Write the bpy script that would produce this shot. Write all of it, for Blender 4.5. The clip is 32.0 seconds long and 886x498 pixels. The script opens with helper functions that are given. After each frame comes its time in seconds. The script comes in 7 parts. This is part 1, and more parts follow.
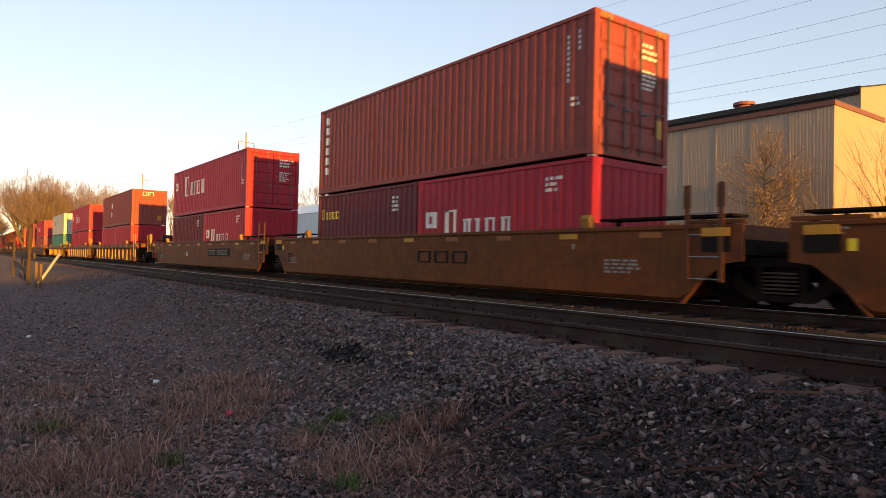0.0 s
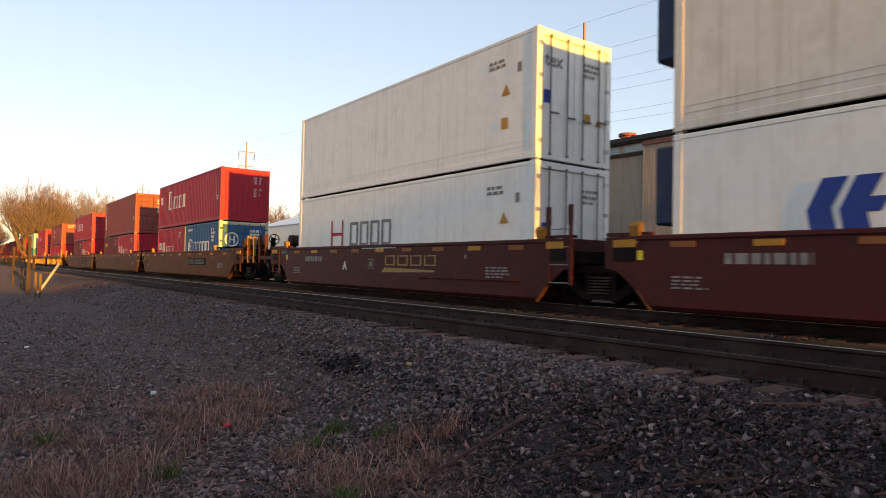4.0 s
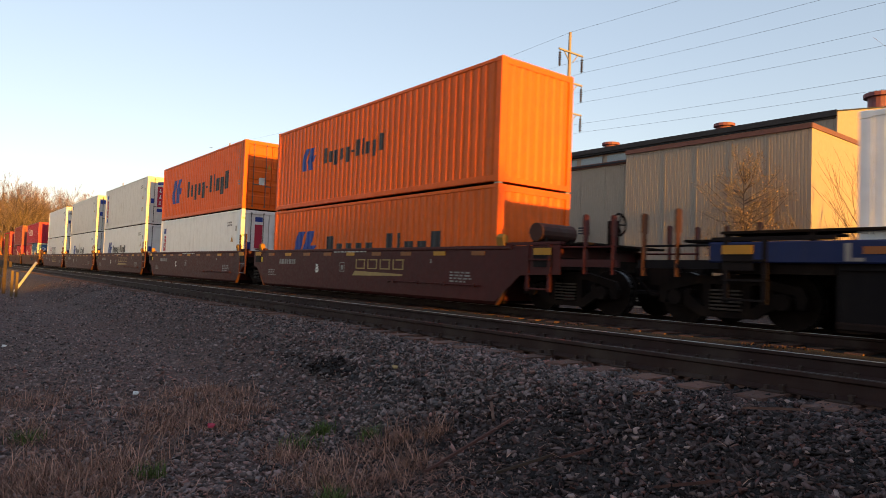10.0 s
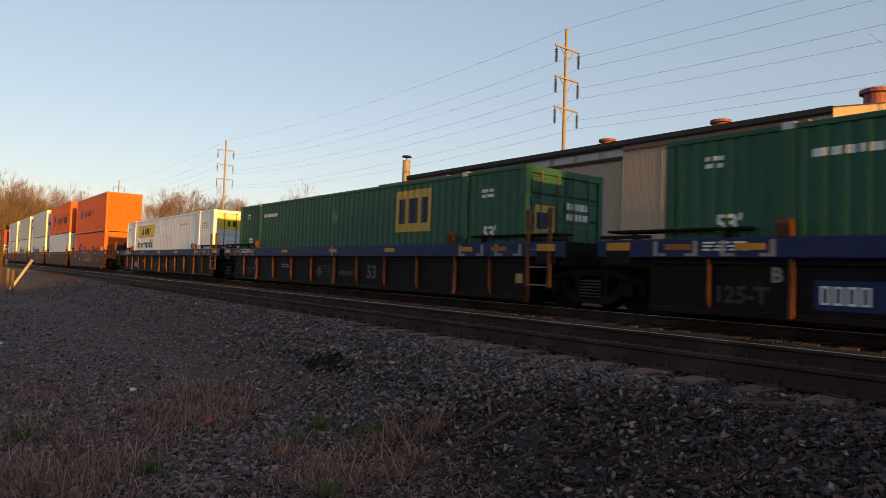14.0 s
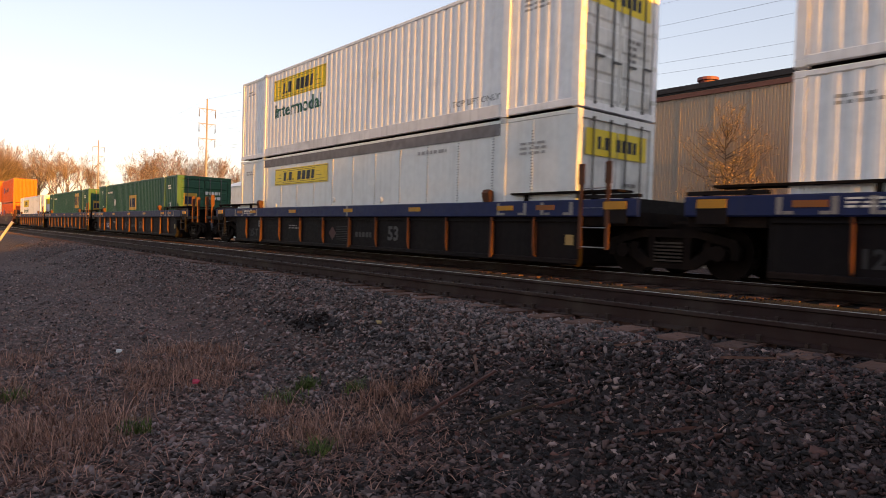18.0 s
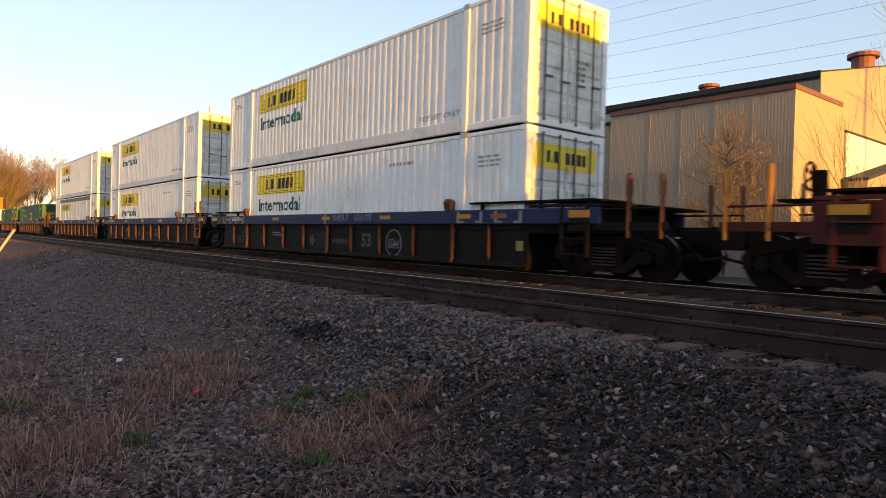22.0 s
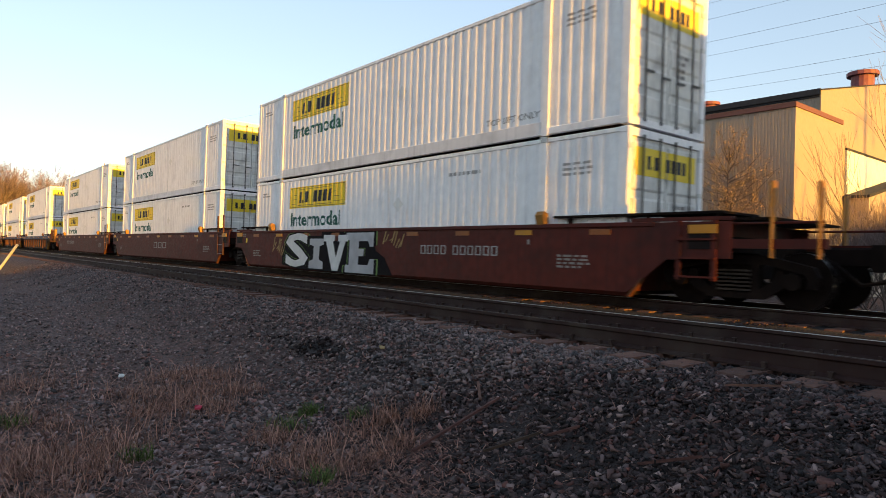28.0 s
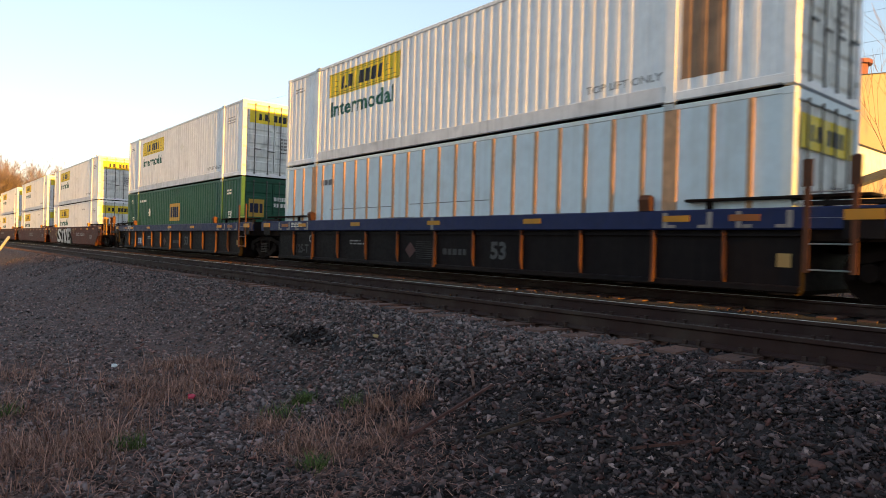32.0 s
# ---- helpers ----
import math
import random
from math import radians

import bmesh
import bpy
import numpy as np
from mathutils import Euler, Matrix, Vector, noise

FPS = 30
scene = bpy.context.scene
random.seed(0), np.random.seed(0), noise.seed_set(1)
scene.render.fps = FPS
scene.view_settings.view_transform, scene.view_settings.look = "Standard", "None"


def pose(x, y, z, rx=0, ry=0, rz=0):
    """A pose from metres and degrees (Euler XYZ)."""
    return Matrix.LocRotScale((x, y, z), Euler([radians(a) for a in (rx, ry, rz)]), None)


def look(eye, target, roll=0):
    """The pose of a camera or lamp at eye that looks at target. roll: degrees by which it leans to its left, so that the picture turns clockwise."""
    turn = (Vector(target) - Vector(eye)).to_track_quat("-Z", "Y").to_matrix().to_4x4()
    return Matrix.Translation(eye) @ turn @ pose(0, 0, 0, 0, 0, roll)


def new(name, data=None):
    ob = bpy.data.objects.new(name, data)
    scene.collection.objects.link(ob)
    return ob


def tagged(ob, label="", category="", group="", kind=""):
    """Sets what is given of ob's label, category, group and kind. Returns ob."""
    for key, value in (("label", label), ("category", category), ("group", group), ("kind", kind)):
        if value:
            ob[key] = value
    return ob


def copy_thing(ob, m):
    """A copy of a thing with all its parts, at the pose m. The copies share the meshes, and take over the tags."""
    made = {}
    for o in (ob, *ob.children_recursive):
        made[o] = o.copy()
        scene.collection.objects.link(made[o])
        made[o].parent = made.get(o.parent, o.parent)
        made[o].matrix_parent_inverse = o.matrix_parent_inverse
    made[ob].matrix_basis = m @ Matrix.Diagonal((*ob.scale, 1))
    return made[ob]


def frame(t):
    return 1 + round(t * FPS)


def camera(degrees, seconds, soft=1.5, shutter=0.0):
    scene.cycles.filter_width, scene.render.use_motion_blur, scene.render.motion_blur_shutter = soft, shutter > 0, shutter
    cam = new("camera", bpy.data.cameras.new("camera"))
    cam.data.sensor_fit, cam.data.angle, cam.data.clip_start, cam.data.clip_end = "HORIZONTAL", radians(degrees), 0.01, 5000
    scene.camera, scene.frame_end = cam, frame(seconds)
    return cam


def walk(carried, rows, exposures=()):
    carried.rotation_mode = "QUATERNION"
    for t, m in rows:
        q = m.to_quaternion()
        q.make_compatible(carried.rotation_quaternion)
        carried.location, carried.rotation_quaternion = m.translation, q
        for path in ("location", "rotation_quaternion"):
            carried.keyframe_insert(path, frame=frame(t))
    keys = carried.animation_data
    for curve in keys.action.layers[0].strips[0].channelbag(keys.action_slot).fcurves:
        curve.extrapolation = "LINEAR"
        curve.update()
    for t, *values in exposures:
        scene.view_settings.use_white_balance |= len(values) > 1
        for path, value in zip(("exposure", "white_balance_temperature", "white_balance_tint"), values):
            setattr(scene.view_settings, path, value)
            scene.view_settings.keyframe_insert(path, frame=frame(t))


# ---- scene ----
# World: track runs along +y, rail tops at z = 0, metres. The camera stands at x = 0, y = 0.
import functools
cam = camera(68.64, 32.0, soft=0.6, shutter=0.2)
CAM_Z = 0.66
# seconds, x, y, z, yaw, pitch, roll
PATH = [
    (0, 0.031, -0.011, 0.005, -36.50, 1.01, -1.32), (0.5, 0.010, -0.007, 0.005, -36.56, 1.01, -1.11), (1, 0.010, -0.005, -0.002, -36.35, 1.08, -0.89),
    (1.5, -0.007, 0.001, -0.008, -36.35, 1.39, -0.88), (2, 0.006, 0.006, 0.005, -36.42, 0.71, -0.92), (2.5, 0.005, 0.006, 0.015, -36.44, 0.84, -0.80),
    (4.5, 0.058, -0.014, 0.019, -36.53, 2.42, -1.95), (5, 0.024, -0.020, 0.010, -36.59, 2.96, -2.64), (5.5, 0.007, -0.013, 0.016, -36.94, 2.57, -2.44),
    (6, -0.001, -0.010, 0.022, -37.21, 2.37, -2.24), (6.5, 0.002, -0.009, 0.010, -37.60, 2.31, -1.94), (7, 0.005, -0.014, 0.017, -37.76, 2.02, -1.82),
    (7.5, 0.004, -0.007, 0.018, -37.82, 2.19, -1.80), (8, 0.005, -0.003, 0.021, -37.71, 2.46, -1.79), (8.5, -0.007, -0.009, 0.018, -38.04, 2.81, -1.94),
    (9, -0.022, -0.009, 0.017, -38.02, 2.71, -2.09), (9.5, -0.024, -0.004, 0.006, -38.17, 2.33, -2.07), (10, -0.014, -0.001, -0.002, -38.07, 2.33, -2.14),
    (10.5, -0.012, 0.001, -0.004, -38.26, 2.46, -1.97), (11, -0.017, -0.009, -0.004, -38.40, 2.28, -1.93), (11.5, -0.020, -0.007, -0.005, -38.20, 2.19, -1.97),
    (12, -0.009, -0.004, -0.010, -38.42, 2.29, -1.88), (12.5, -0.017, -0.007, -0.009, -38.55, 2.26, -2.11), (13, -0.016, -0.008, -0.010, -38.52, 2.20, -1.94),
    (13.5, -0.013, -0.005, -0.013, -38.18, 2.12, -2.03), (14, -0.014, -0.005, -0.016, -38.33, 2.08, -2.01), (14.5, -0.010, -0.005, -0.014, -38.58, 1.45, -1.76),
    (16.5, -0.010, 0.001, -0.015, -39.31, 0.18, -1.92), (17, -0.007, 0.009, -0.018, -39.50, -0.21, -1.82), (17.5, -0.000, 0.007, -0.021, -39.72, -0.73, -1.59),
    (18, 0.001, 0.009, -0.021, -39.53, -1.41, -1.72), (18.5, 0.014, 0.015, -0.021, -39.58, -1.59, -1.69), (19, 0.010, 0.003, -0.026, -39.23, -1.37, -1.78),
    (19.5, 0.006, 0.010, -0.023, -39.17, -1.60, -1.44), (20, 0.001, 0.010, -0.024, -38.87, -1.66, -1.36), (20.5, -0.007, 0.016, -0.019, -39.24, -1.60, -1.34),
    (21, -0.009, 0.013, -0.014, -39.61, -1.71, -1.23), (21.5, 0.009, 0.012, -0.008, -39.41, -1.57, -1.62), (22, 0.013, 0.009, 0.003, -39.38, -0.83, -1.67),
    (22.5, 0.011, 0.000, -0.002, -39.07, -0.13, -1.68), (23, -0.000, 0.006, -0.004, -38.84, 0.07, -1.97), (23.5, 0.005, -0.004, 0.005, -38.25, -0.14, -2.23),
    (24, 0.001, 0.003, 0.008, -37.84, -0.36, -2.08), (24.5, 0.003, 0.006, 0.014, -37.60, -0.39, -1.77), (26.5, 0.003, 0.005, 0.020, -38.40, 0.86, -1.76),
    (27, -0.008, 0.012, 0.018, -39.24, 0.85, -2.01), (27.5, -0.008, 0.003, 0.009, -39.48, 0.66, -2.19), (28, -0.011, 0.001, 0.006, -39.26, 0.59, -1.82),
    (28.5, -0.015, -0.001, 0.007, -39.33, 0.44, -1.62), (29, -0.008, 0.002, 0.003, -39.42, 0.14, -1.49), (29.5, -0.004, 0.002, 0.004, -39.42, -0.41, -1.52),
    (30, 0.006, 0.007, 0.004, -39.31, -1.05, -1.76), (30.5, 0.016, 0.012, -0.004, -39.53, -0.85, -1.82), (31, 0.005, 0.003, -0.010, -39.70, -0.67, -1.68),
    (31.5, 0.014, 0.001, -0.017, -39.74, -0.47, -1.65), (32, 0.008, 0.003, -0.023, -39.73, -0.19, -1.61),
]
walk(cam, [(t, pose(x, y, z + CAM_Z, 90 + p, r, w)) for t, x, y, z, w, p, r in PATH],
     # seconds, stops, kelvin, tint
     [(0, 1.96, 6700, 19), (2.5, 1.96, 6700, 19), (5, 1.91, 6650, 18), (10, 1.85, 6650, 17), (10.6, 1.69, 6500, 16), (11.2, 1.51, 6450, 15), (12, 1.45, 6450, 14), (14.5, 1.44, 6600, 19),
      (17, 1.70, 7150, 26), (18, 1.97, 7100, 26), (19, 2.0, 6900, 23), (20, 2.0, 6700, 19), (21, 2.0, 6500, 16), (23, 1.98, 6400, 14), (28, 2.0, 6300, 13), (28.6, 1.86, 6300, 13), (29.4, 1.86, 6300, 13),
      (29.9, 2.06, 6350, 13), (32, 2.1, 6350, 12)])

# ---------------------------------------------------------------- light
SUN_EL, SUN_AZ = radians(5.2), radians(2.4)      # the sun stands low behind, just off the line of the track
sun = new("sun", bpy.data.lights.new("sun", "SUN"))
sun.data.energy, sun.data.angle, sun.data.color = 3.2, radians(0.6), (1.0, 0.50, 0.045)
to_sun = Vector((-math.sin(SUN_AZ) * math.cos(SUN_EL), -math.cos(SUN_AZ) * math.cos(SUN_EL), math.sin(SUN_EL)))
sun.matrix_world = look((0, 0, 60), Vector((0, 0, 60)) - to_sun)
world = bpy.data.worlds.new("sky")
world.use_nodes = True
scene.world = world
wn = world.node_tree.nodes
sky = wn.new("ShaderNodeTexSky")
sky.sky_type, sky.sun_disc = "NISHITA", False
sky.sun_elevation, sky.sun_rotation = SUN_EL, radians(180 + 2.4)
sky.air_density, sky.dust_density, sky.ozone_density = 1.0, 0.3, 1.5
wn["Background"].inputs["Strength"].default_value = 0.15
gam = wn.new("ShaderNodeGamma")                  # the hazy evening sky runs softer from zenith to horizon
gam.inputs["Gamma"].default_value = 0.56
tint = wn.new("ShaderNodeMix")
tint.data_type, tint.blend_type = "RGBA", "MULTIPLY"
tint.inputs["Factor"].default_value, tint.inputs["B"].default_value = 1.0, (0.95, 0.96, 1.0, 1)
world.node_tree.links.new(sky.outputs["Color"], gam.inputs["Color"])
world.node_tree.links.new(gam.outputs["Color"], tint.inputs["A"])
world.node_tree.links.new(tint.outputs["Result"], wn["Background"].inputs["Color"])

# ---------------------------------------------------------------- materials
MATS = {}


def material(name, colour, rough=0.6, metal=0.0, var=0.25, scale=6.0, dirt=0.0, dirt_colour=(0.10, 0.08, 0.06), streak=0.0,
             bump=0.0, bump_scale=60.0, island=0.0, spec=0.25, per_object=0.0, alt=None):
    """Paint, metal, wood or stone: colour varied at two scales, with dirt blotches, run-down streaks and fine relief."""
    if name in MATS:
        return MATS[name]
    m = bpy.data.materials.new(name)
    m.use_nodes = True
    nt = m.node_tree
    n, link = nt.nodes, nt.links.new
    bsdf = n["Principled BSDF"]
    bsdf.inputs["Roughness"].default_value, bsdf.inputs["Metallic"].default_value = rough, metal
    bsdf.inputs["Specular IOR Level"].default_value = spec
    co = n.new("ShaderNodeTexCoord")

    def noisy(sc, detail, stretch=None):
        t = n.new("ShaderNodeTexNoise")
        t.inputs["Scale"].default_value, t.inputs["Detail"].default_value = sc, detail
        if stretch:
            mp = n.new("ShaderNodeMapping")
            mp.inputs["Scale"].default_value = stretch
            link(co.outputs["Object"], mp.inputs["Vector"])
            link(mp.outputs["Vector"], t.inputs["Vector"])
        else:
            link(co.outputs["Object"], t.inputs["Vector"])
        return t.outputs["Fac"]

    def ramp(fac, lo, hi, a, b):
        r = n.new("ShaderNodeMapRange")
        r.inputs["From Min"].default_value, r.inputs["From Max"].default_value = lo, hi
        r.inputs["To Min"].default_value, r.inputs["To Max"].default_value = a, b
        link(fac, r.inputs["Value"])
        return r.outputs["Result"]

    def mix(fac, a, b, mode="MIX"):
        x = n.new("ShaderNodeMix")
        x.data_type, x.blend_type = "RGBA", mode
        for sock, val in ((x.inputs["Factor"], fac), (x.inputs["A"], a), (x.inputs["B"], b)):
            if hasattr(val, "links"):
                link(val, sock)
            else:
                sock.default_value = val
        return x.outputs["Result"]

    def rgba(c, k=1.0):
        return (min(1, c[0] * k), min(1, c[1] * k), min(1, c[2] * k), 1)

    c = mix(ramp(noisy(scale, 6), 0.3, 0.7, 0, 1), rgba(colour, 1 - var), rgba(colour, 1 + var * 0.6))
    c = mix(ramp(noisy(scale * 0.13, 3), 0.35, 0.65, 0, 0.6), c, rgba(colour, 1 - var * 0.5))
    if island:
        g = n.new("ShaderNodeNewGeometry")
        pw = n.new("ShaderNodeMath")
        pw.operation = "POWER"
        pw.inputs[1].default_value = 1.7
        link(g.outputs["Random Per Island"], pw.inputs[0])
        c = mix(1.0, c, ramp(pw.outputs[0], 0, 1, 1 - island, 1 + 1.6 * island), "MULTIPLY")
    if alt:                                                  # some pieces of another stone
        g = n.new("ShaderNodeNewGeometry")
        k = n.new("ShaderNodeMath")
        k.operation = "MULTIPLY"
        k.inputs[1].default_value = 37.0
        fr = n.new("ShaderNodeMath")
        fr.operation = "FRACT"
        link(g.outputs["Random Per Island"], k.inputs[0])
        link(k.outputs[0], fr.inputs[0])
        c = mix(ramp(fr.outputs[0], 0.55, 0.95, 0, 1), c, mix(1.0, c, rgba(alt), "MULTIPLY"))
    if per_object:
        g = n.new("ShaderNodeObjectInfo")
        c = mix(1.0, c, ramp(g.outputs["Random"], 0, 1, 1 - per_object, 1 + per_object), "MULTIPLY")
    if dirt:
        c = mix(ramp(noisy(1.7, 8), 0.5, 0.8, 0, dirt), c, (*dirt_colour, 1))
    if streak:
        c = mix(ramp(noisy(1.0, 6, (9, 9, 0.35)), 0.52, 0.8, 0, streak), c, (*dirt_colour, 1))
    link(c, bsdf.inputs["Base Color"])
    link(ramp(noisy(scale * 2, 4), 0.3, 0.7, max(0.05, rough - 0.1), min(1, rough + 0.12)), bsdf.inputs["Roughness"])
    if bump:
        b = n.new("ShaderNodeBump")
        b.inputs["Strength"].default_value, b.inputs["Distance"].default_value = bump, 0.02
        link(noisy(bump_scale, 5), b.inputs["Height"])
        link(b.outputs["Normal"], bsdf.inputs["Normal"])
    MATS[name] = m
    return m


RUSTY = (0.12, 0.05, 0.025)
M = material
RED = M("container red", (0.36, 0.012, 0.030), 0.5, var=0.2, dirt=0.25, streak=0.4, dirt_colour=(0.16, 0.03, 0.03), bump=0.1)
BROWN = M("container brown", (0.25, 0.052, 0.040), 0.55, var=0.2, dirt=0.3, streak=0.4, dirt_colour=(0.07, 0.02, 0.015), bump=0.1)
MAROON_C = M("container maroon", (0.13, 0.012, 0.018), 0.55, var=0.2, dirt=0.2, streak=0.3, bump=0.1)
BLUE_C = M("container blue", (0.022, 0.10, 0.23), 0.5, var=0.2, dirt=0.2, streak=0.4, bump=0.1)
ORANGE = M("container orange", (0.70, 0.108, 0.003), 0.5, var=0.12, dirt=0.2, streak=0.35, dirt_colour=(0.22, 0.05, 0.02), bump=0.08)
GREEN = M("container green", (0.017, 0.082, 0.046), 0.5, var=0.2, dirt=0.2, streak=0.4, dirt_colour=(0.02, 0.04, 0.025), bump=0.1)
TEAL = M("container teal", (0.05, 0.20, 0.16), 0.55, var=0.2, dirt=0.2, streak=0.3)
WHITE = M("intermodal white", (0.87, 0.84, 0.835), 0.45, var=0.08, dirt=0.22, streak=0.45, dirt_colour=(0.36, 0.335, 0.34), bump=0.05)
REEFER = M("reefer white", (0.80, 0.775, 0.735), 0.4, var=0.06, dirt=0.25, streak=0.35, dirt_colour=(0.42, 0.37, 0.3), bump=0.04, bump_scale=8)
CREAM = M("reefer cream", (0.70, 0.65, 0.58), 0.45, var=0.08, dirt=0.35, streak=0.5, dirt_colour=(0.36, 0.29, 0.21), bump=0.04, bump_scale=8)
GREY_C = M("container grey", (0.42, 0.42, 0.40), 0.5, var=0.1, dirt=0.3, streak=0.3)
RIBWHITE = M("ribbed sheet white", (0.64, 0.70, 0.73), 0.4, var=0.08, dirt=0.3, streak=0.3, dirt_colour=(0.36, 0.31, 0.26))
POSTRUST = M("rust brown post", (0.50, 0.29, 0.165), 0.7, var=0.3, dirt=0.4, dirt_colour=RUSTY)
STEEL = M("galvanised steel", (0.38, 0.38, 0.38), 0.4, 0.7, var=0.2, dirt=0.3)
DARK = M("grimy black steel", (0.012, 0.0072, 0.0058), 0.85, var=0.4, dirt=0.6, dirt_colour=(0.034, 0.019, 0.012), bump=0.3, spec=0.08)
TREAD = M("worn wheel tread", (0.07, 0.06, 0.055), 0.3, 0.9, var=0.2)
CAR_TAN = M("well car ochre brown", (0.142, 0.041, 0.010), 0.6, spec=0.15, var=0.3, dirt=0.7, streak=0.6, dirt_colour=(0.04, 0.017, 0.011), bump=0.1)
CAR_MAROON = M("well car maroon", (0.068, 0.0115, 0.0105), 0.55, spec=0.18, var=0.2, dirt=0.25, streak=0.35, dirt_colour=(0.05, 0.02, 0.02), bump=0.1)
CAR_RED = M("well car oxide red", (0.085, 0.016, 0.011), 0.6, spec=0.15, var=0.3, dirt=0.7, streak=0.6, dirt_colour=(0.03, 0.012, 0.010), bump=0.1)
CAR_BLUE = M("well car blue", (0.011, 0.019, 0.074), 0.55, spec=0.2, var=0.2, dirt=0.3, streak=0.3, dirt_colour=(0.03, 0.03, 0.05), bump=0.1)
CAR_BLACK = M("well car black", (0.0100, 0.0066, 0.0070), 0.65, spec=0.10, var=0.3, dirt=0.5, streak=0.6, dirt_colour=(0.018, 0.013, 0.011), bump=0.15)
RUST_POST = M("orange rust post", (0.10, 0.035, 0.015), 0.7, var=0.3, dirt=0.4, dirt_colour=RUSTY)
YELLOW = M("reflector yellow", (0.46, 0.205, 0.015), 0.4, var=0.1, dirt=0.2)
AMBER = M("reflector amber", (0.26, 0.08, 0.015), 0.4, var=0.1, dirt=0.3)
LOGOYEL = M("sign yellow", (0.78, 0.56, 0.03), 0.45, var=0.08, dirt=0.2, streak=0.2, dirt_colour=(0.3, 0.22, 0.05))
INK = M("lettering black", (0.02, 0.02, 0.025), 0.5, var=0.2)
INKBLUE = M("lettering blue", (0.02, 0.05, 0.26), 0.5, var=0.15, dirt=0.2, dirt_colour=(0.1, 0.1, 0.2))
INKGREEN = M("lettering green", (0.015, 0.09, 0.07), 0.5, var=0.15)
INKWHITE = M("lettering white", (0.66, 0.64, 0.60), 0.5, var=0.15, dirt=0.3)
INKGREY = M("lettering faded grey", (0.24, 0.22, 0.21), 0.6, var=0.3, dirt=0.4)
PALEPRINT = M("stencil pale grey", (0.36, 0.345, 0.335), 0.6, var=0.2)
INKRED = M("lettering red", (0.45, 0.03, 0.06), 0.5, var=0.15)
INKGOLD = M("lettering faded gold", (0.34, 0.22, 0.08), 0.5, var=0.2, dirt=0.4)
SPRAY = M("graffiti white", (0.58, 0.58, 0.58), 0.6, var=0.15, dirt=0.3, dirt_colour=(0.3, 0.3, 0.3))
SPRAYGREEN = M("graffiti green", (0.16, 0.26, 0.07), 0.6, var=0.2)
SPRAYDARK = M("graffiti black", (0.010, 0.008, 0.009), 0.8, spec=0.08, var=0.2)
SCUFFED = M("scuffed band white", (0.74, 0.715, 0.715), 0.5, var=0.12, scale=3, dirt=0.55, streak=0.5, dirt_colour=(0.25, 0.23, 0.23))
# mustard with the low sun's warmth put in, for grab posts and guides
SUNLIT_MUSTARD = M("sunlit mustard post", (0.34, 0.16, 0.03), 0.65, var=0.25, dirt=0.5, dirt_colour=RUSTY)
GRIMYDOOR = M("grimy door white", (0.70, 0.68, 0.64), 0.5, var=0.12, dirt=0.75, streak=0.55, dirt_colour=(0.20, 0.18, 0.165), bump=0.05)
BUD = M("tree buds", (0.235, 0.168, 0.16), 0.9, var=0.25, island=0.45)
SPLINTER = M("red-brown splinter", (0.105, 0.047, 0.038), 0.9, var=0.3, scale=14, dirt=0.3, bump=0.4)
RAILSIDE = M("rail rust", (0.034, 0.0145, 0.0115), 0.75, var=0.3, dirt=0.4, bump=0.2)
RAILTOP = M("rail running surface", (0.50, 0.50, 0.52), 0.42, 0.9, var=0.1)
RAILDULL = M("dull rail top", (0.045, 0.032, 0.027), 0.55, 0.3, var=0.3, dirt=0.4)
TIE = M("tie timber", (0.135, 0.068, 0.050), 0.9, var=0.4, scale=14, dirt=0.4, bump=0.6, bump_scale=30, per_object=0.3)
ANNEX = M("annex siding pale rose beige", (0.50, 0.395, 0.335), 0.6, var=0.08, streak=0.2, dirt_colour=(0.4, 0.32, 0.28))
SIDING = M("building siding beige", (0.345, 0.268, 0.205), 0.6, var=0.08, streak=0.2, dirt_colour=(0.25, 0.21, 0.17))
TRIM = M("building trim maroon", (0.16, 0.07, 0.055), 0.6, var=0.15)
ROOFDARK = M("roof dark bitumen", (0.035, 0.036, 0.042), 0.8, var=0.3)
VENTRED = M("roof vent red", (0.22, 0.075, 0.08), 0.6, var=0.2, dirt=0.2)
POLEWOOD = M("pole timber", (0.30, 0.25, 0.225), 0.85, var=0.25, scale=10, streak=0.3, bump=0.3)
INSUL = M("insulator brown", (0.06, 0.05, 0.055), 0.3, var=0.2)
WIRE = M("wire", (0.10, 0.11, 0.13), 0.6)
BARK = M("bark", (0.12, 0.09, 0.075), 0.9, var=0.3, bump=0.4)
TWIG = M("twigs", (0.20, 0.15, 0.138), 0.9, var=0.3, island=0.4)
LEAFY = M("yellow autumn leaves", (0.28, 0.175, 0.085), 0.85, var=0.3, island=0.5)
FENCEWOOD = M("weathered timber", (0.06, 0.038, 0.027), 0.9, var=0.3, scale=12, dirt=0.3, bump=0.4)
# low sun on the barrier's boards is put into this yellow
FENCELIT = M("sunlit yellow board", (0.13, 0.08, 0.035), 0.7, var=0.25, dirt=0.5)
PIPEWHITE = M("white pipe", (0.46, 0.45, 0.47), 0.5, var=0.15, dirt=0.3)

# ---------------------------------------------------------------- mesh helpers


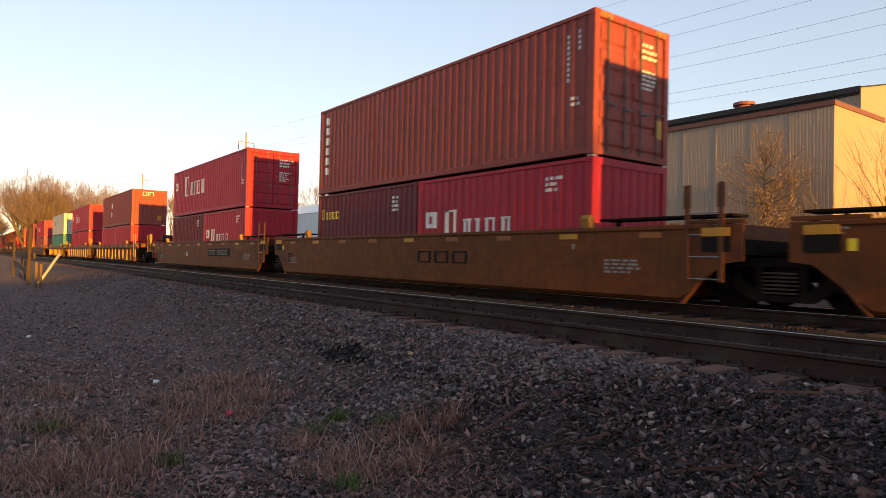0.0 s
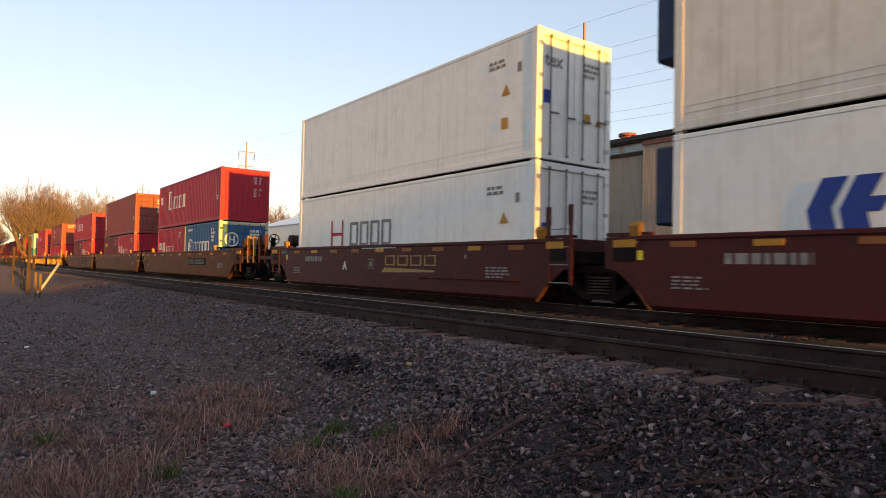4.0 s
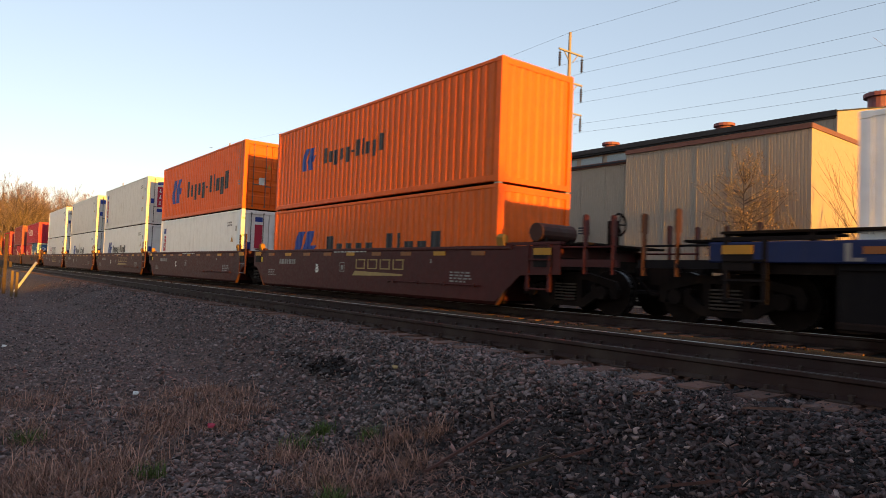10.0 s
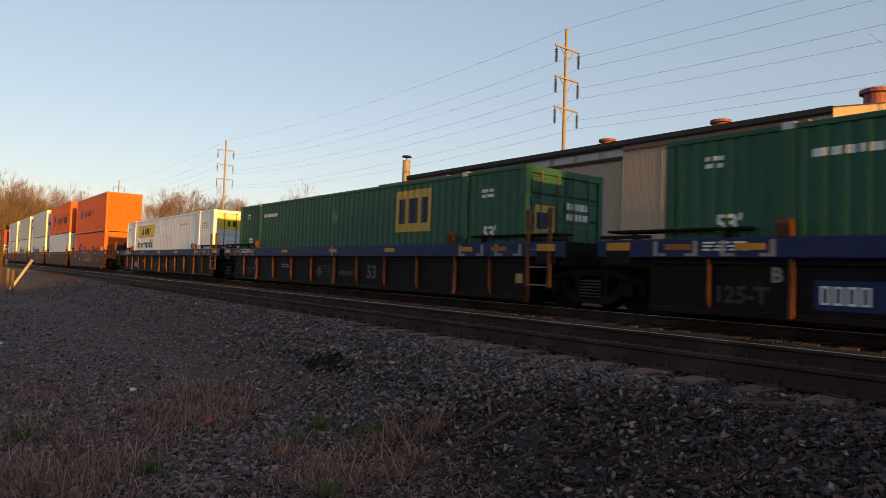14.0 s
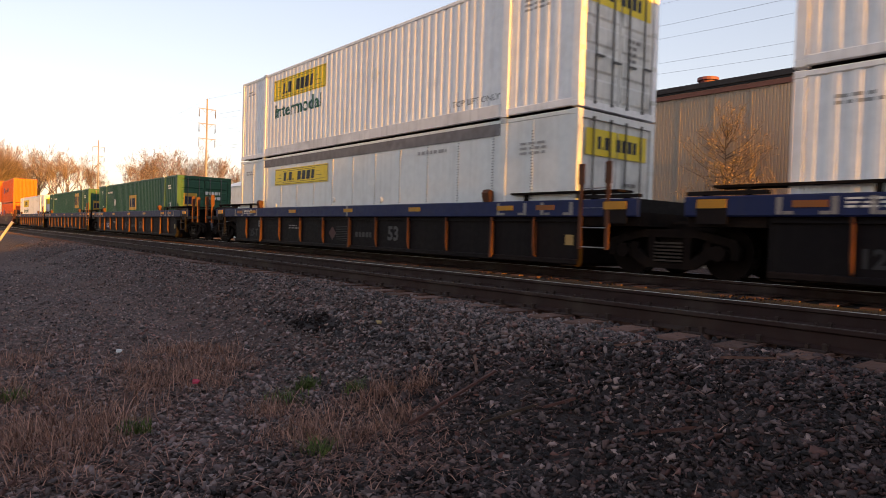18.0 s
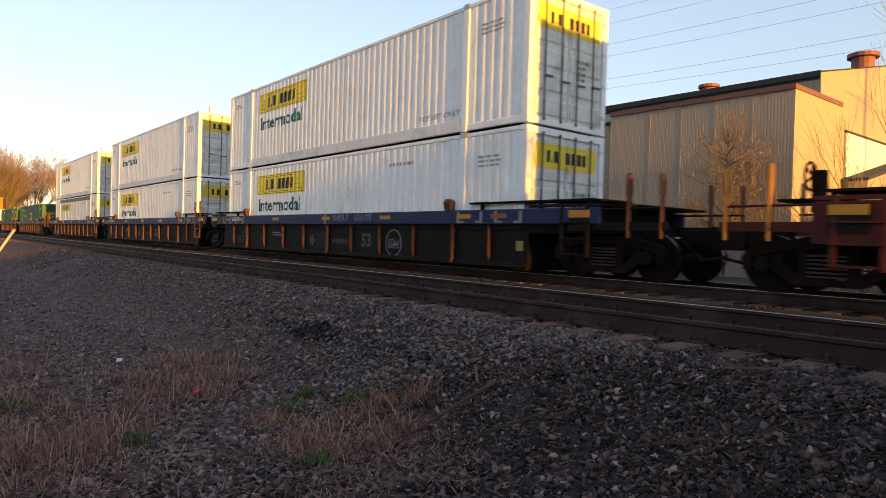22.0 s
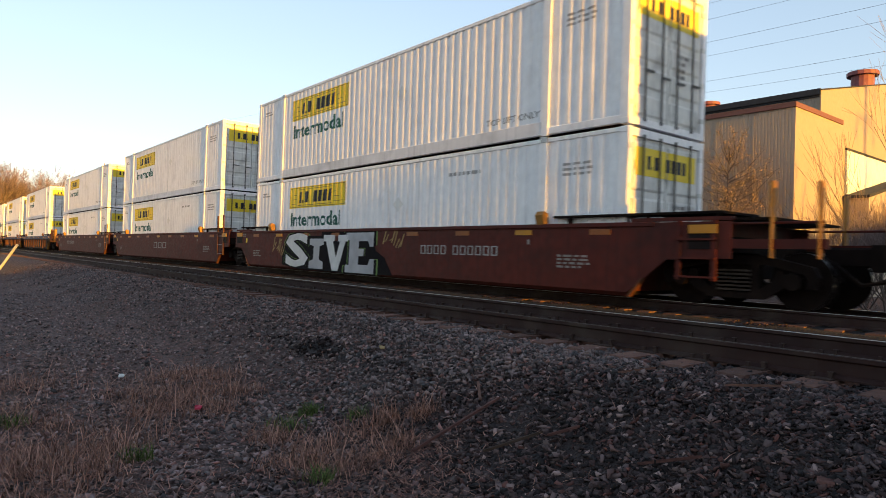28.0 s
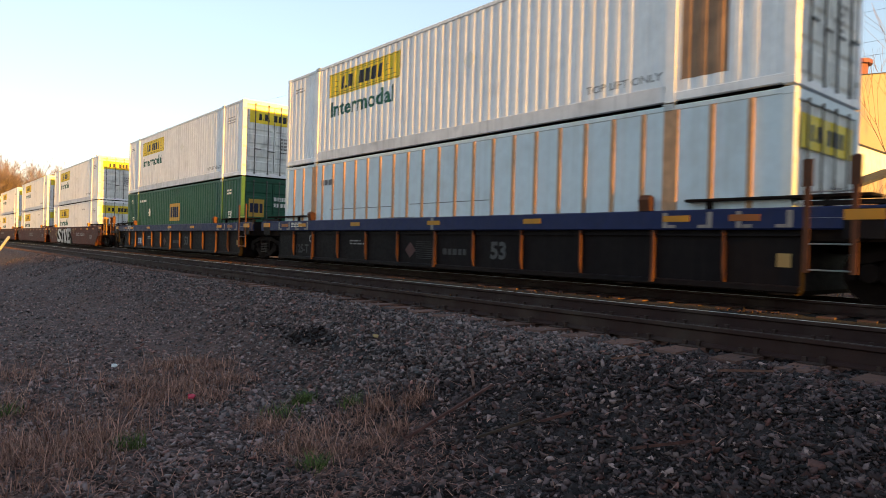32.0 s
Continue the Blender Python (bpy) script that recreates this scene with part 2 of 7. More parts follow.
class Shape:
    """Collects vertices and faces of one mesh."""

    def __init__(self):
        self.v, self.f = [], []

    def box(self, x0, x1, y0, y1, z0, z1):
        i = len(self.v)
        self.v += [(x, y, z) for z in (z0, z1) for y in (y0, y1) for x in (x0, x1)]
        self.f += [tuple(i + k for k in q) for q in ((0, 2, 3, 1), (4, 5, 7, 6), (0, 1, 5, 4), (2, 6, 7, 3), (0, 4, 6, 2), (1, 3, 7, 5))]
        return self

    def bbox(self, x0, x1, y0, y1, z0, z1, b=0.01):
        """A box with its four long vertical-plane edges chamfered (an octagon in x-z, run along y)."""
        pts = [(x0 + b, z0), (x1 - b, z0), (x1, z0 + b), (x1, z1 - b), (x1 - b, z1), (x0 + b, z1), (x0, z1 - b), (x0, z0 + b)]
        return self.prism([(x, y0, z) for x, z in pts], (0, y1 - y0, 0))

    def prism(self, pts, d):
        i, n = len(self.v), len(pts)
        self.v += [tuple(p) for p in pts] + [(p[0] + d[0], p[1] + d[1], p[2] + d[2]) for p in pts]
        self.f += [tuple(range(i, i + n)), tuple(range(i + 2 * n - 1, i + n - 1, -1))]
        self.f += [(i + k, i + n + k, i + n + (k + 1) % n, i + (k + 1) % n) for k in range(n)]
        return self

    def tube(self, a, b, r0, r1=None, n=8, caps=True):
        r1 = r0 if r1 is None else r1
        a, b = Vector(a), Vector(b)
        d = (b - a).normalized()
        u = d.orthogonal().normalized()
        w = d.cross(u)
        i = len(self.v)
        for c, r in ((a, r0), (b, r1)):
            self.v += [tuple(c + (u * math.cos(t) + w * math.sin(t)) * r) for t in (2 * math.pi * k / n for k in range(n))]
        self.f += [(i + k, i + (k + 1) % n, i + n + (k + 1) % n, i + n + k) for k in range(n)]
        if caps:
            self.f += [tuple(range(i + n - 1, i - 1, -1)), tuple(range(i + n, i + 2 * n))]
        return self

    def mesh(self, name, mat):
        me = bpy.data.meshes.new(name)
        me.from_pydata(self.v, [], self.f)
        bm = bmesh.new()
        bm.from_mesh(me)
        bmesh.ops.recalc_face_normals(bm, faces=bm.faces)
        bm.to_mesh(me)
        bm.free()
        me.materials.append(mat)
        return me


CACHE = {}


def part(name, shape, mat, parent, label="", at=(0, 0, 0), key=None):
    """One mesh object under a thing or a part. Alike pieces share a mesh through key."""
    k = (key, mat.name) if key else None
    me = CACHE.get(k) if k else None
    if me is None:
        me = (shape() if callable(shape) else shape).mesh(name, mat)
        if k:
            CACHE[k] = me
    ob = new(name, me)
    ob.parent = parent
    ob.location = at
    if label:
        tagged(ob, label)
    return ob


def thing(name, label, category, group="", kind="", at=(0, 0, 0)):
    ob = new(name)
    ob.empty_display_size = 0.2
    ob.location = at
    return tagged(ob, label, category, group, kind)


def solid(name, shape, mat, label="", category="", group="", kind=""):
    return tagged(new(name, shape.mesh(name, mat)), label, category, group, kind)


# ---------------------------------------------------------------- setting: ground and tracks
NEAR_X, FAR_X = 6.24, 11.12          # track centre lines


def ground_z(x, y):
    """Height of the ground: trackbed on the right, falling to the trampled verge where the camera stands."""
    if x < 0:
        z = -0.80
    elif x < 4.7:
        s = min(1, max(0, (x - 2.6) / 2.1))
        z = -0.80 + 0.588 * s * s * (3 - 2 * s)
    elif x < 7.9:
        z = -0.212 - 0.04 * min(1, max(0, (x - 5.25) / 0.2))
    elif x < 9.4:
        z = -0.25 - 0.08 * math.sin((x - 7.9) / 1.5 * math.pi)
    elif x < 12.9:
        z = -0.20
    else:
        z = -0.20 - 0.5 * min(1, (x - 12.9) / 2.5)
    return z + 0.03 * noise.noise((x * 0.8, y * 0.8, 0)) + 0.012 * noise.noise((x * 4, y * 4, 3))


def make_ground():
    xs = [-900, -300, -100, -40, -20, -12, -8, -5, -3.5] + [-2.5 + 0.25 * i for i in range(70)] + [16, 18, 22, 30, 45, 80, 160, 400, 900]
    ys = [-600, -200, -80, -40, -20, -10, -6, -4] + [-3 + 0.25 * i for i in range(92)] + [20.5, 22, 24, 27, 30, 35, 42, 50, 60, 80, 110, 150, 220, 320, 500, 900, 2500]
    v = [(x, y, ground_z(x, y)) for y in ys for x in xs]
    n = len(xs)
    f = [(j * n + i, j * n + i + 1, (j + 1) * n + i + 1, (j + 1) * n + i) for j in range(len(ys) - 1) for i in range(n - 1)]
    me = bpy.data.meshes.new("ground")
    me.from_pydata(v, [], f)
    me.shade_smooth()
    m = bpy.data.materials.new("gravel ground")
    m.use_nodes = True
    nt = m.node_tree
    nn, link = nt.nodes, nt.links.new
    b = nn["Principled BSDF"]
    b.inputs["Roughness"].default_value = 0.9
    co = nn.new("ShaderNodeTexCoord")

    def tex(kind, sc, **kw):
        t = nn.new(kind)
        t.inputs["Scale"].default_value = sc
        for k, val in kw.items():
            t.inputs[k].default_value = val
        link(co.outputs["Object"], t.inputs["Vector"])
        return t

    def ramp(fac, stops):
        r = nn.new("ShaderNodeValToRGB")
        while len(r.color_ramp.elements) < len(stops):
            r.color_ramp.elements.new(0.5)
        for e, (p, c) in zip(r.color_ramp.elements, stops):
            e.position, e.color = p, (*c, 1)
        link(fac, r.inputs["Fac"])
        return r.outputs["Color"]

    def mix(fac, a, c, mode="MIX"):
        x = nn.new("ShaderNodeMix")
        x.data_type, x.blend_type = "RGBA", mode
        for s, val in ((x.inputs["Factor"], fac), (x.inputs["A"], a), (x.inputs["B"], c)):
            if hasattr(val, "links"):
                link(val, s)
            else:
                s.default_value = val
        return x.outputs["Result"]

    vo = tex("ShaderNodeTexVoronoi", 28)
    vo2 = tex("ShaderNodeTexVoronoi", 70)
    stones = ramp(vo.outputs["Color"], [(0.2, (0.028, 0.0158, 0.0138)), (0.55, (0.095, 0.053, 0.046)), (0.9, (0.24, 0.140, 0.122))])
    crushed = ramp(vo.outputs["Color"], [(0.2, (0.014, 0.0070, 0.0060)), (0.55, (0.040, 0.019, 0.016)), (0.9, (0.095, 0.047, 0.040))])
    sep = nn.new("ShaderNodeSeparateXYZ")
    link(co.outputs["Object"], sep.inputs["Vector"])
    edge = nn.new("ShaderNodeMath")               # verge gravel gives way to crushed ballast along an uneven line
    edge.operation = "MULTIPLY_ADD"
    wander = tex("ShaderNodeTexNoise", 1.2, Detail=5.0)
    edge.inputs[1].default_value = 1.6
    link(wander.outputs["Fac"], edge.inputs[0])
    link(sep.outputs["X"], edge.inputs[2])
    bed = nn.new("ShaderNodeMapRange")
    bed.inputs["From Min"].default_value, bed.inputs["From Max"].default_value = 2.4, 4.9
    away = nn.new("ShaderNodeMapRange")           # further along the line the ballast keeps closer to the rails
    away.inputs["From Min"].default_value, away.inputs["From Max"].default_value, away.inputs["To Max"].default_value = 4.5, 8.5, 1.3
    link(sep.outputs["Y"], away.inputs["Value"])
    toe = nn.new("ShaderNodeMath")
    toe.operation = "SUBTRACT"
    link(edge.outputs[0], toe.inputs[0])
    link(away.outputs["Result"], toe.inputs[1])
    link(toe.outputs[0], bed.inputs["Value"])
    grime = nn.new("ShaderNodeMapRange")          # oil and brake dust by the rails, plus shade under the train, as colour
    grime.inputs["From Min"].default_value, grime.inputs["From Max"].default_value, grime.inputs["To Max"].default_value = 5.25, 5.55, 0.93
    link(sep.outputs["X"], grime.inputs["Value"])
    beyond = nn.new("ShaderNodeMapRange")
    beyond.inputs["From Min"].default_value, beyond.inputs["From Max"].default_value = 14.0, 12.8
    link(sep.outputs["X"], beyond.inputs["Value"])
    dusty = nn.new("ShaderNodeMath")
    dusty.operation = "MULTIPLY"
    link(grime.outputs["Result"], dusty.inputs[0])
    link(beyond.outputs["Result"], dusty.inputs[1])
    dist = nn.new("ShaderNodeVectorMath")
    dist.operation = "DISTANCE"
    sq = nn.new("ShaderNodeMapping")              # an old oil spill on the shoulder
    sq.inputs["Location"].default_value, sq.inputs["Scale"].default_value = (-3.72 * 2.4, -6.8 * 0.32, 0.0), (2.4, 0.32, 0.0)
    link(co.outputs["Object"], sq.inputs["Vector"])
    link(sq.outputs["Vector"], dist.inputs[0])
    oil = nn.new("ShaderNodeMath")
    oil.operation = "ADD"
    link(dist.outputs["Value"], oil.inputs[0])
    link(wander.outputs["Fac"], oil.inputs[1])
    spill = nn.new("ShaderNodeMapRange")
    spill.inputs["From Min"].default_value, spill.inputs["From Max"].default_value = 1.2, 0.6
    link(oil.outputs[0], spill.inputs["Value"])
    big = tex("ShaderNodeTexNoise", 0.35, Detail=6.0)
    soil = tex("ShaderNodeTexNoise", 9.0, Detail=8.0)
    earth = ramp(soil.outputs["Fac"], [(0.3, (0.042, 0.0205, 0.0165)), (0.7, (0.175, 0.085, 0.066))])
    dust = nn.new("ShaderNodeMapRange")           # pale dust along the tie ends
    dust.inputs["From Min"].default_value, dust.inputs["From Max"].default_value, dust.inputs["To Max"].default_value = 4.35, 4.95, 0.4
    link(edge.outputs[0], dust.inputs["Value"])
    cin = nn.new("ShaderNodeVectorMath")          # dark cinders at the slope's foot, widened to paint in the foreground's light falloff
    cin.operation = "DISTANCE"
    cin.inputs[1].default_value = (0, 0, 0)
    cq = nn.new("ShaderNodeMapping")
    cq.inputs["Location"].default_value, cq.inputs["Scale"].default_value = (-2.7 * 0.36, -2.0 * 0.36, 0.0), (0.36, 0.36, 0.0)
    link(co.outputs["Object"], cq.inputs["Vector"])
    link(cq.outputs["Vector"], cin.inputs[0])
    cinders = nn.new("ShaderNodeMapRange")
    cinders.inputs["From Min"].default_value, cinders.inputs["From Max"].default_value = 1.05, 0.55
    link(cin.outputs["Value"], cinders.inputs["Value"])
    patch = ramp(big.outputs["Fac"], [(0.38, (0, 0, 0)), (0.58, (1, 1, 1))])
    c = mix(bed.outputs["Result"], mix(patch, stones, earth), crushed)
    c = mix(dust.outputs["Result"], c, ramp(soil.outputs["Fac"], [(0.3, (0.07, 0.038, 0.031)), (0.7, (0.20, 0.115, 0.096))]))
    c = mix(cinders.outputs["Result"], c, ramp(soil.outputs["Fac"], [(0.3, (0.011, 0.0058, 0.0050)), (0.7, (0.038, 0.019, 0.016))]))
    c = mix(spill.outputs["Result"], c, (0.014, 0.010, 0.0095, 1))
    # near-black band: oil stain and the train's shade in one colour
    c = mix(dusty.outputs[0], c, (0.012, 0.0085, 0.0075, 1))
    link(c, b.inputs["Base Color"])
    bp = nn.new("ShaderNodeBump")
    bp.inputs["Strength"].default_value, bp.inputs["Distance"].default_value = 0.9, 0.03
    h = nn.new("ShaderNodeMath")
    h.operation = "ADD"
    link(vo.outputs["Distance"], h.inputs[0])
    link(vo2.outputs["Distance"], h.inputs[1])
    link(h.outputs[0], bp.inputs["Height"])
    link(bp.outputs["Normal"], b.inputs["Normal"])
    me.materials.append(m)
    return tagged(new("ground", me), "grey gravel verge with dry soil patches beside the tracks", "ground", kind="structure")


make_ground()


def rail_shape(x, y0, y1):
    """A flat-bottomed rail, 0.18 m high."""
    s = Shape()
    prof = [(-0.07, -0.18), (0.07, -0.18), (0.07, -0.168), (0.012, -0.145), (0.010, -0.05), (0.036, -0.035), (0.036, -0.004), (-0.036, -0.004),
            (-0.036, -0.035), (-0.010, -0.05), (-0.012, -0.145), (-0.07, -0.168)]
    return s.prism([(x + a, y0, z) for a, z in prof], (0, y1 - y0, 0))


def make_track(cx, label):
    t = thing("railway_track", label, "railway track", kind="structure", group="railway tracks")
    for sx in (-0.752, 0.752):
        r = part("rail", rail_shape(cx + sx, -60, 900), RAILSIDE, t, "rusty brown steel rail")
        part("running_surface", Shape().box(cx + sx - (0.016 if cx == NEAR_X else 0.033), cx + sx + (0.016 if cx == NEAR_X else 0.033), -60, 900, -0.004, 0.0), RAILTOP if (cx, sx) != (NEAR_X, -0.752) else RAILDULL, r, "polished rail top" if (cx, sx) != (NEAR_X, -0.752) else "dull brown rail top")
    return t


TRACK_NEAR = make_track(NEAR_X, "near railway track with dark rusty rails on timber ties")
TRACK_FAR = make_track(FAR_X, "far railway track under the freight train")
# ---------------------------------------------------------------- lettering and marks
PITCH, DEPTH = 0.278, 0.024


def corr(u):
    """Depth of a corrugated wall, u metres along it: outer flat, slope, inner flat, slope."""
    k = (u / PITCH) % 1.0
    if k < 0.36:
        return 0.0
    if k < 0.52:
        return DEPTH * (k - 0.36) / 0.16
    if k < 0.84:
        return DEPTH
    return DEPTH * (1 - (k - 0.84) / 0.16)


def breaks(u0, u1):
    i = math.floor(u0 / PITCH)
    out = []
    while i * PITCH < u1:
        out += [u for u in ((i + k) * PITCH for k in (0, 0.36, 0.52, 0.84)) if u0 + 1e-4 < u < u1 - 1e-4]
        i += 1
    return out


def flat_bars(bars):
    """A shape of thin upright plates from (left, right, low, high) in the plane of a sign."""
    s = Shape()
    for a, b, c, d in bars:
        s.box(a, b, 0, 0.004, c, d)
    return s


def text_shape(words, size, bold=0.0, shear=0.0, width=0):
    cu = bpy.data.curves.new("lettering", "FONT")
    cu.body, cu.size, cu.offset, cu.shear = words, size, bold, shear
    cu.resolution_u = 2
    ob = bpy.data.objects.new("lettering", cu)
    scene.collection.objects.link(ob)
    bpy.context.view_layer.update()
    me = bpy.data.meshes.new_from_object(ob.evaluated_get(bpy.context.evaluated_depsgraph_get()))
    bpy.data.objects.remove(ob)
    s = Shape()
    s.v = [(v.co.x, 0.0, v.co.y) for v in me.vertices]
    s.f = [tuple(p.vertices) for p in me.polygons]
    if width:
        k = width / max(v[0] for v in s.v)
        s.v = [(a * k, b, c) for a, b, c in s.v]
    return s


def word_bars(pattern, h, w=0.62, gap=0.22, width=0):
    """A wordmark as plain bars: 'l' tall and thin, 'H' tall, 'x' low, 'g' hanging, '-' dash, ' ' space."""
    out, u = [], 0.0
    for ch in pattern:
        if ch == " ":
            u += h * 0.35
            continue
        wd = h * {"l": 0.18, "H": w, "x": w * 0.85, "g": w * 0.85, "-": 0.3}[ch]
        lo, hi = {"l": (0, h), "H": (0, h), "x": (0, h * 0.72), "g": (-h * 0.25, h * 0.72), "-": (h * 0.3, h * 0.44)}[ch]
        if ch in "Hxg":
            st = h * 0.14
            top = hi
            out += [(u, u + st, lo, top), (u + wd - st, u + wd, max(lo, 0) if ch == "x" else lo, top)]
            out += [(u + st, u + wd - st, hi - st * 0.85, hi)]
            if ch != "H" or len(out) % 2:
                out += [(u + st, u + wd - st, 0, st * 0.85)]
        else:
            out.append((u, u + wd, lo, hi))
        u += wd + h * gap
    if width:                                        # stretch to a given length
        k = width / max(b for a, b, c, d in out)
        out = [(a * k, b * k, c, d) for a, b, c, d in out]
    return out


def block_marks(widths, h, length, slant=0.12):
    """A bold wordmark as plain leaning blocks of the given relative widths (0 for a space, under 0.3 for a full stop)."""
    s, u = Shape(), 0.0
    k = length / sum((w or 0.35) + 0.2 for w in widths)
    for w in widths:
        if w:
            t = h if w > 0.3 else 0.22 * h
            s.prism([(u, 0, 0), (u + w * k, 0, 0), (u + w * k + slant * t, 0, t), (u + slant * t, 0, t)], (0, 0.004, 0))
        u += ((w or 0.35) + 0.2) * k
    return s


LINE_NAME = (0.5, 0.16, 0.62, 0.16, 0, 0.7, 0.66, 0.7, 0.56)


def moved(shape, u, w):
    s = Shape()
    s.v, s.f = [(a + u, b, c + w) for a, b, c in shape.v], shape.f
    return s


def front(shape):
    """The faces of a sign that lie in its own plane."""
    return [f for f in shape.f if all(abs(shape.v[i][1]) < 1e-6 for i in f)]


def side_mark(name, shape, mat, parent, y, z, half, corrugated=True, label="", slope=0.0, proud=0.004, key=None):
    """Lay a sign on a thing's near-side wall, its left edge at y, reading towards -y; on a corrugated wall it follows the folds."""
    k = (key, mat.name) if key else None
    me = CACHE.get(k) if k else None
    if me is None:
        me = bpy.data.meshes.new(name)
        me.from_pydata([(a, 0, c) for a, b, c in shape.v], [], front(shape))
        bm = bmesh.new()
        bm.from_mesh(me)
        bmesh.ops.delete(bm, geom=[v for v in bm.verts if not v.link_faces], context="VERTS")
        for v in bm.verts:
            v.co = (0, y - v.co.x, z + v.co.z + slope * v.co.x)
        if corrugated:
            ys = [v.co.y for v in bm.verts]
            for u in breaks(min(ys), max(ys)):
                bmesh.ops.bisect_plane(bm, geom=bm.verts[:] + bm.edges[:] + bm.faces[:], plane_co=(0, u, 0), plane_no=(0, 1, 0))
        for v in bm.verts:
            v.co.x = -half - proud + (corr(v.co.y) + 0.012 if corrugated else 0)
        bm.normal_update()
        for f in bm.faces:
            if f.normal.x > 0:
                f.normal_flip()
        bm.to_mesh(me)
        bm.free()
        me.materials.append(mat)
        if k:
            CACHE[k] = me
    ob = new(name, me)
    ob.parent = parent
    tagged(ob, label, kind="stuff" if name in ("wordmark", "road_name", "car_number", "owner_letters") else "")
    return ob


def end_mark(name, shape, mat, parent, x, z, y=-0.012, label=""):
    """A sign on the end that faces -y, its left edge at x."""
    me = bpy.data.meshes.new(name)
    me.from_pydata([(x + a, y, z + c) for a, b, c in shape.v], [], front(shape))
    me.materials.append(mat)
    ob = new(name, me)
    ob.parent = parent
    return tagged(ob, label, kind="stuff" if name == "wordmark" else "")


# ---------------------------------------------------------------- containers
TRAIN = []            # every thing of the train with its place along the track at 16 s


def corr_sheet(length, z0, z1, x, sign, y_in=0.16):
    """A corrugated side sheet from y_in to length - y_in."""
    s = Shape()
    us = [y_in] + breaks(y_in, length - y_in) + [length - y_in]
    for u in us:
        d = sign * (corr(u) + 0.012)
        s.v += [(x + d, u, z0), (x + d, u, z1), (x + d + sign * 0.004, u, z0), (x + d + sign * 0.004, u, z1)]
    for i in range(len(us) - 1):
        a, b = 4 * i, 4 * i + 4
        s.f += [(a, b, b + 1, a + 1), (a + 2, a + 3, b + 3, b + 2)]
    return s


def corr_end(width, z0, z1, y, sign):
    s = Shape()
    w = width / 2 - 0.12
    us = [0.0] + breaks(0.0, 2 * w) + [2 * w]
    for u in us:
        d = sign * (corr(u) + 0.012)
        s.v += [(u - w, y + d, z0), (u - w, y + d, z1)]
    s.f = [(2 * i, 2 * i + 1, 2 * i + 3, 2 * i + 2) for i in range(len(us) - 1)]
    return s


def flat_side(length, z0, z1, x, sign):
    s = Shape()
    s.box(min(x + sign * 0.012, x + sign * 0.04), max(x + sign * 0.012, x + sign * 0.04), 0.14, length - 0.14, z0, z1)
    return s


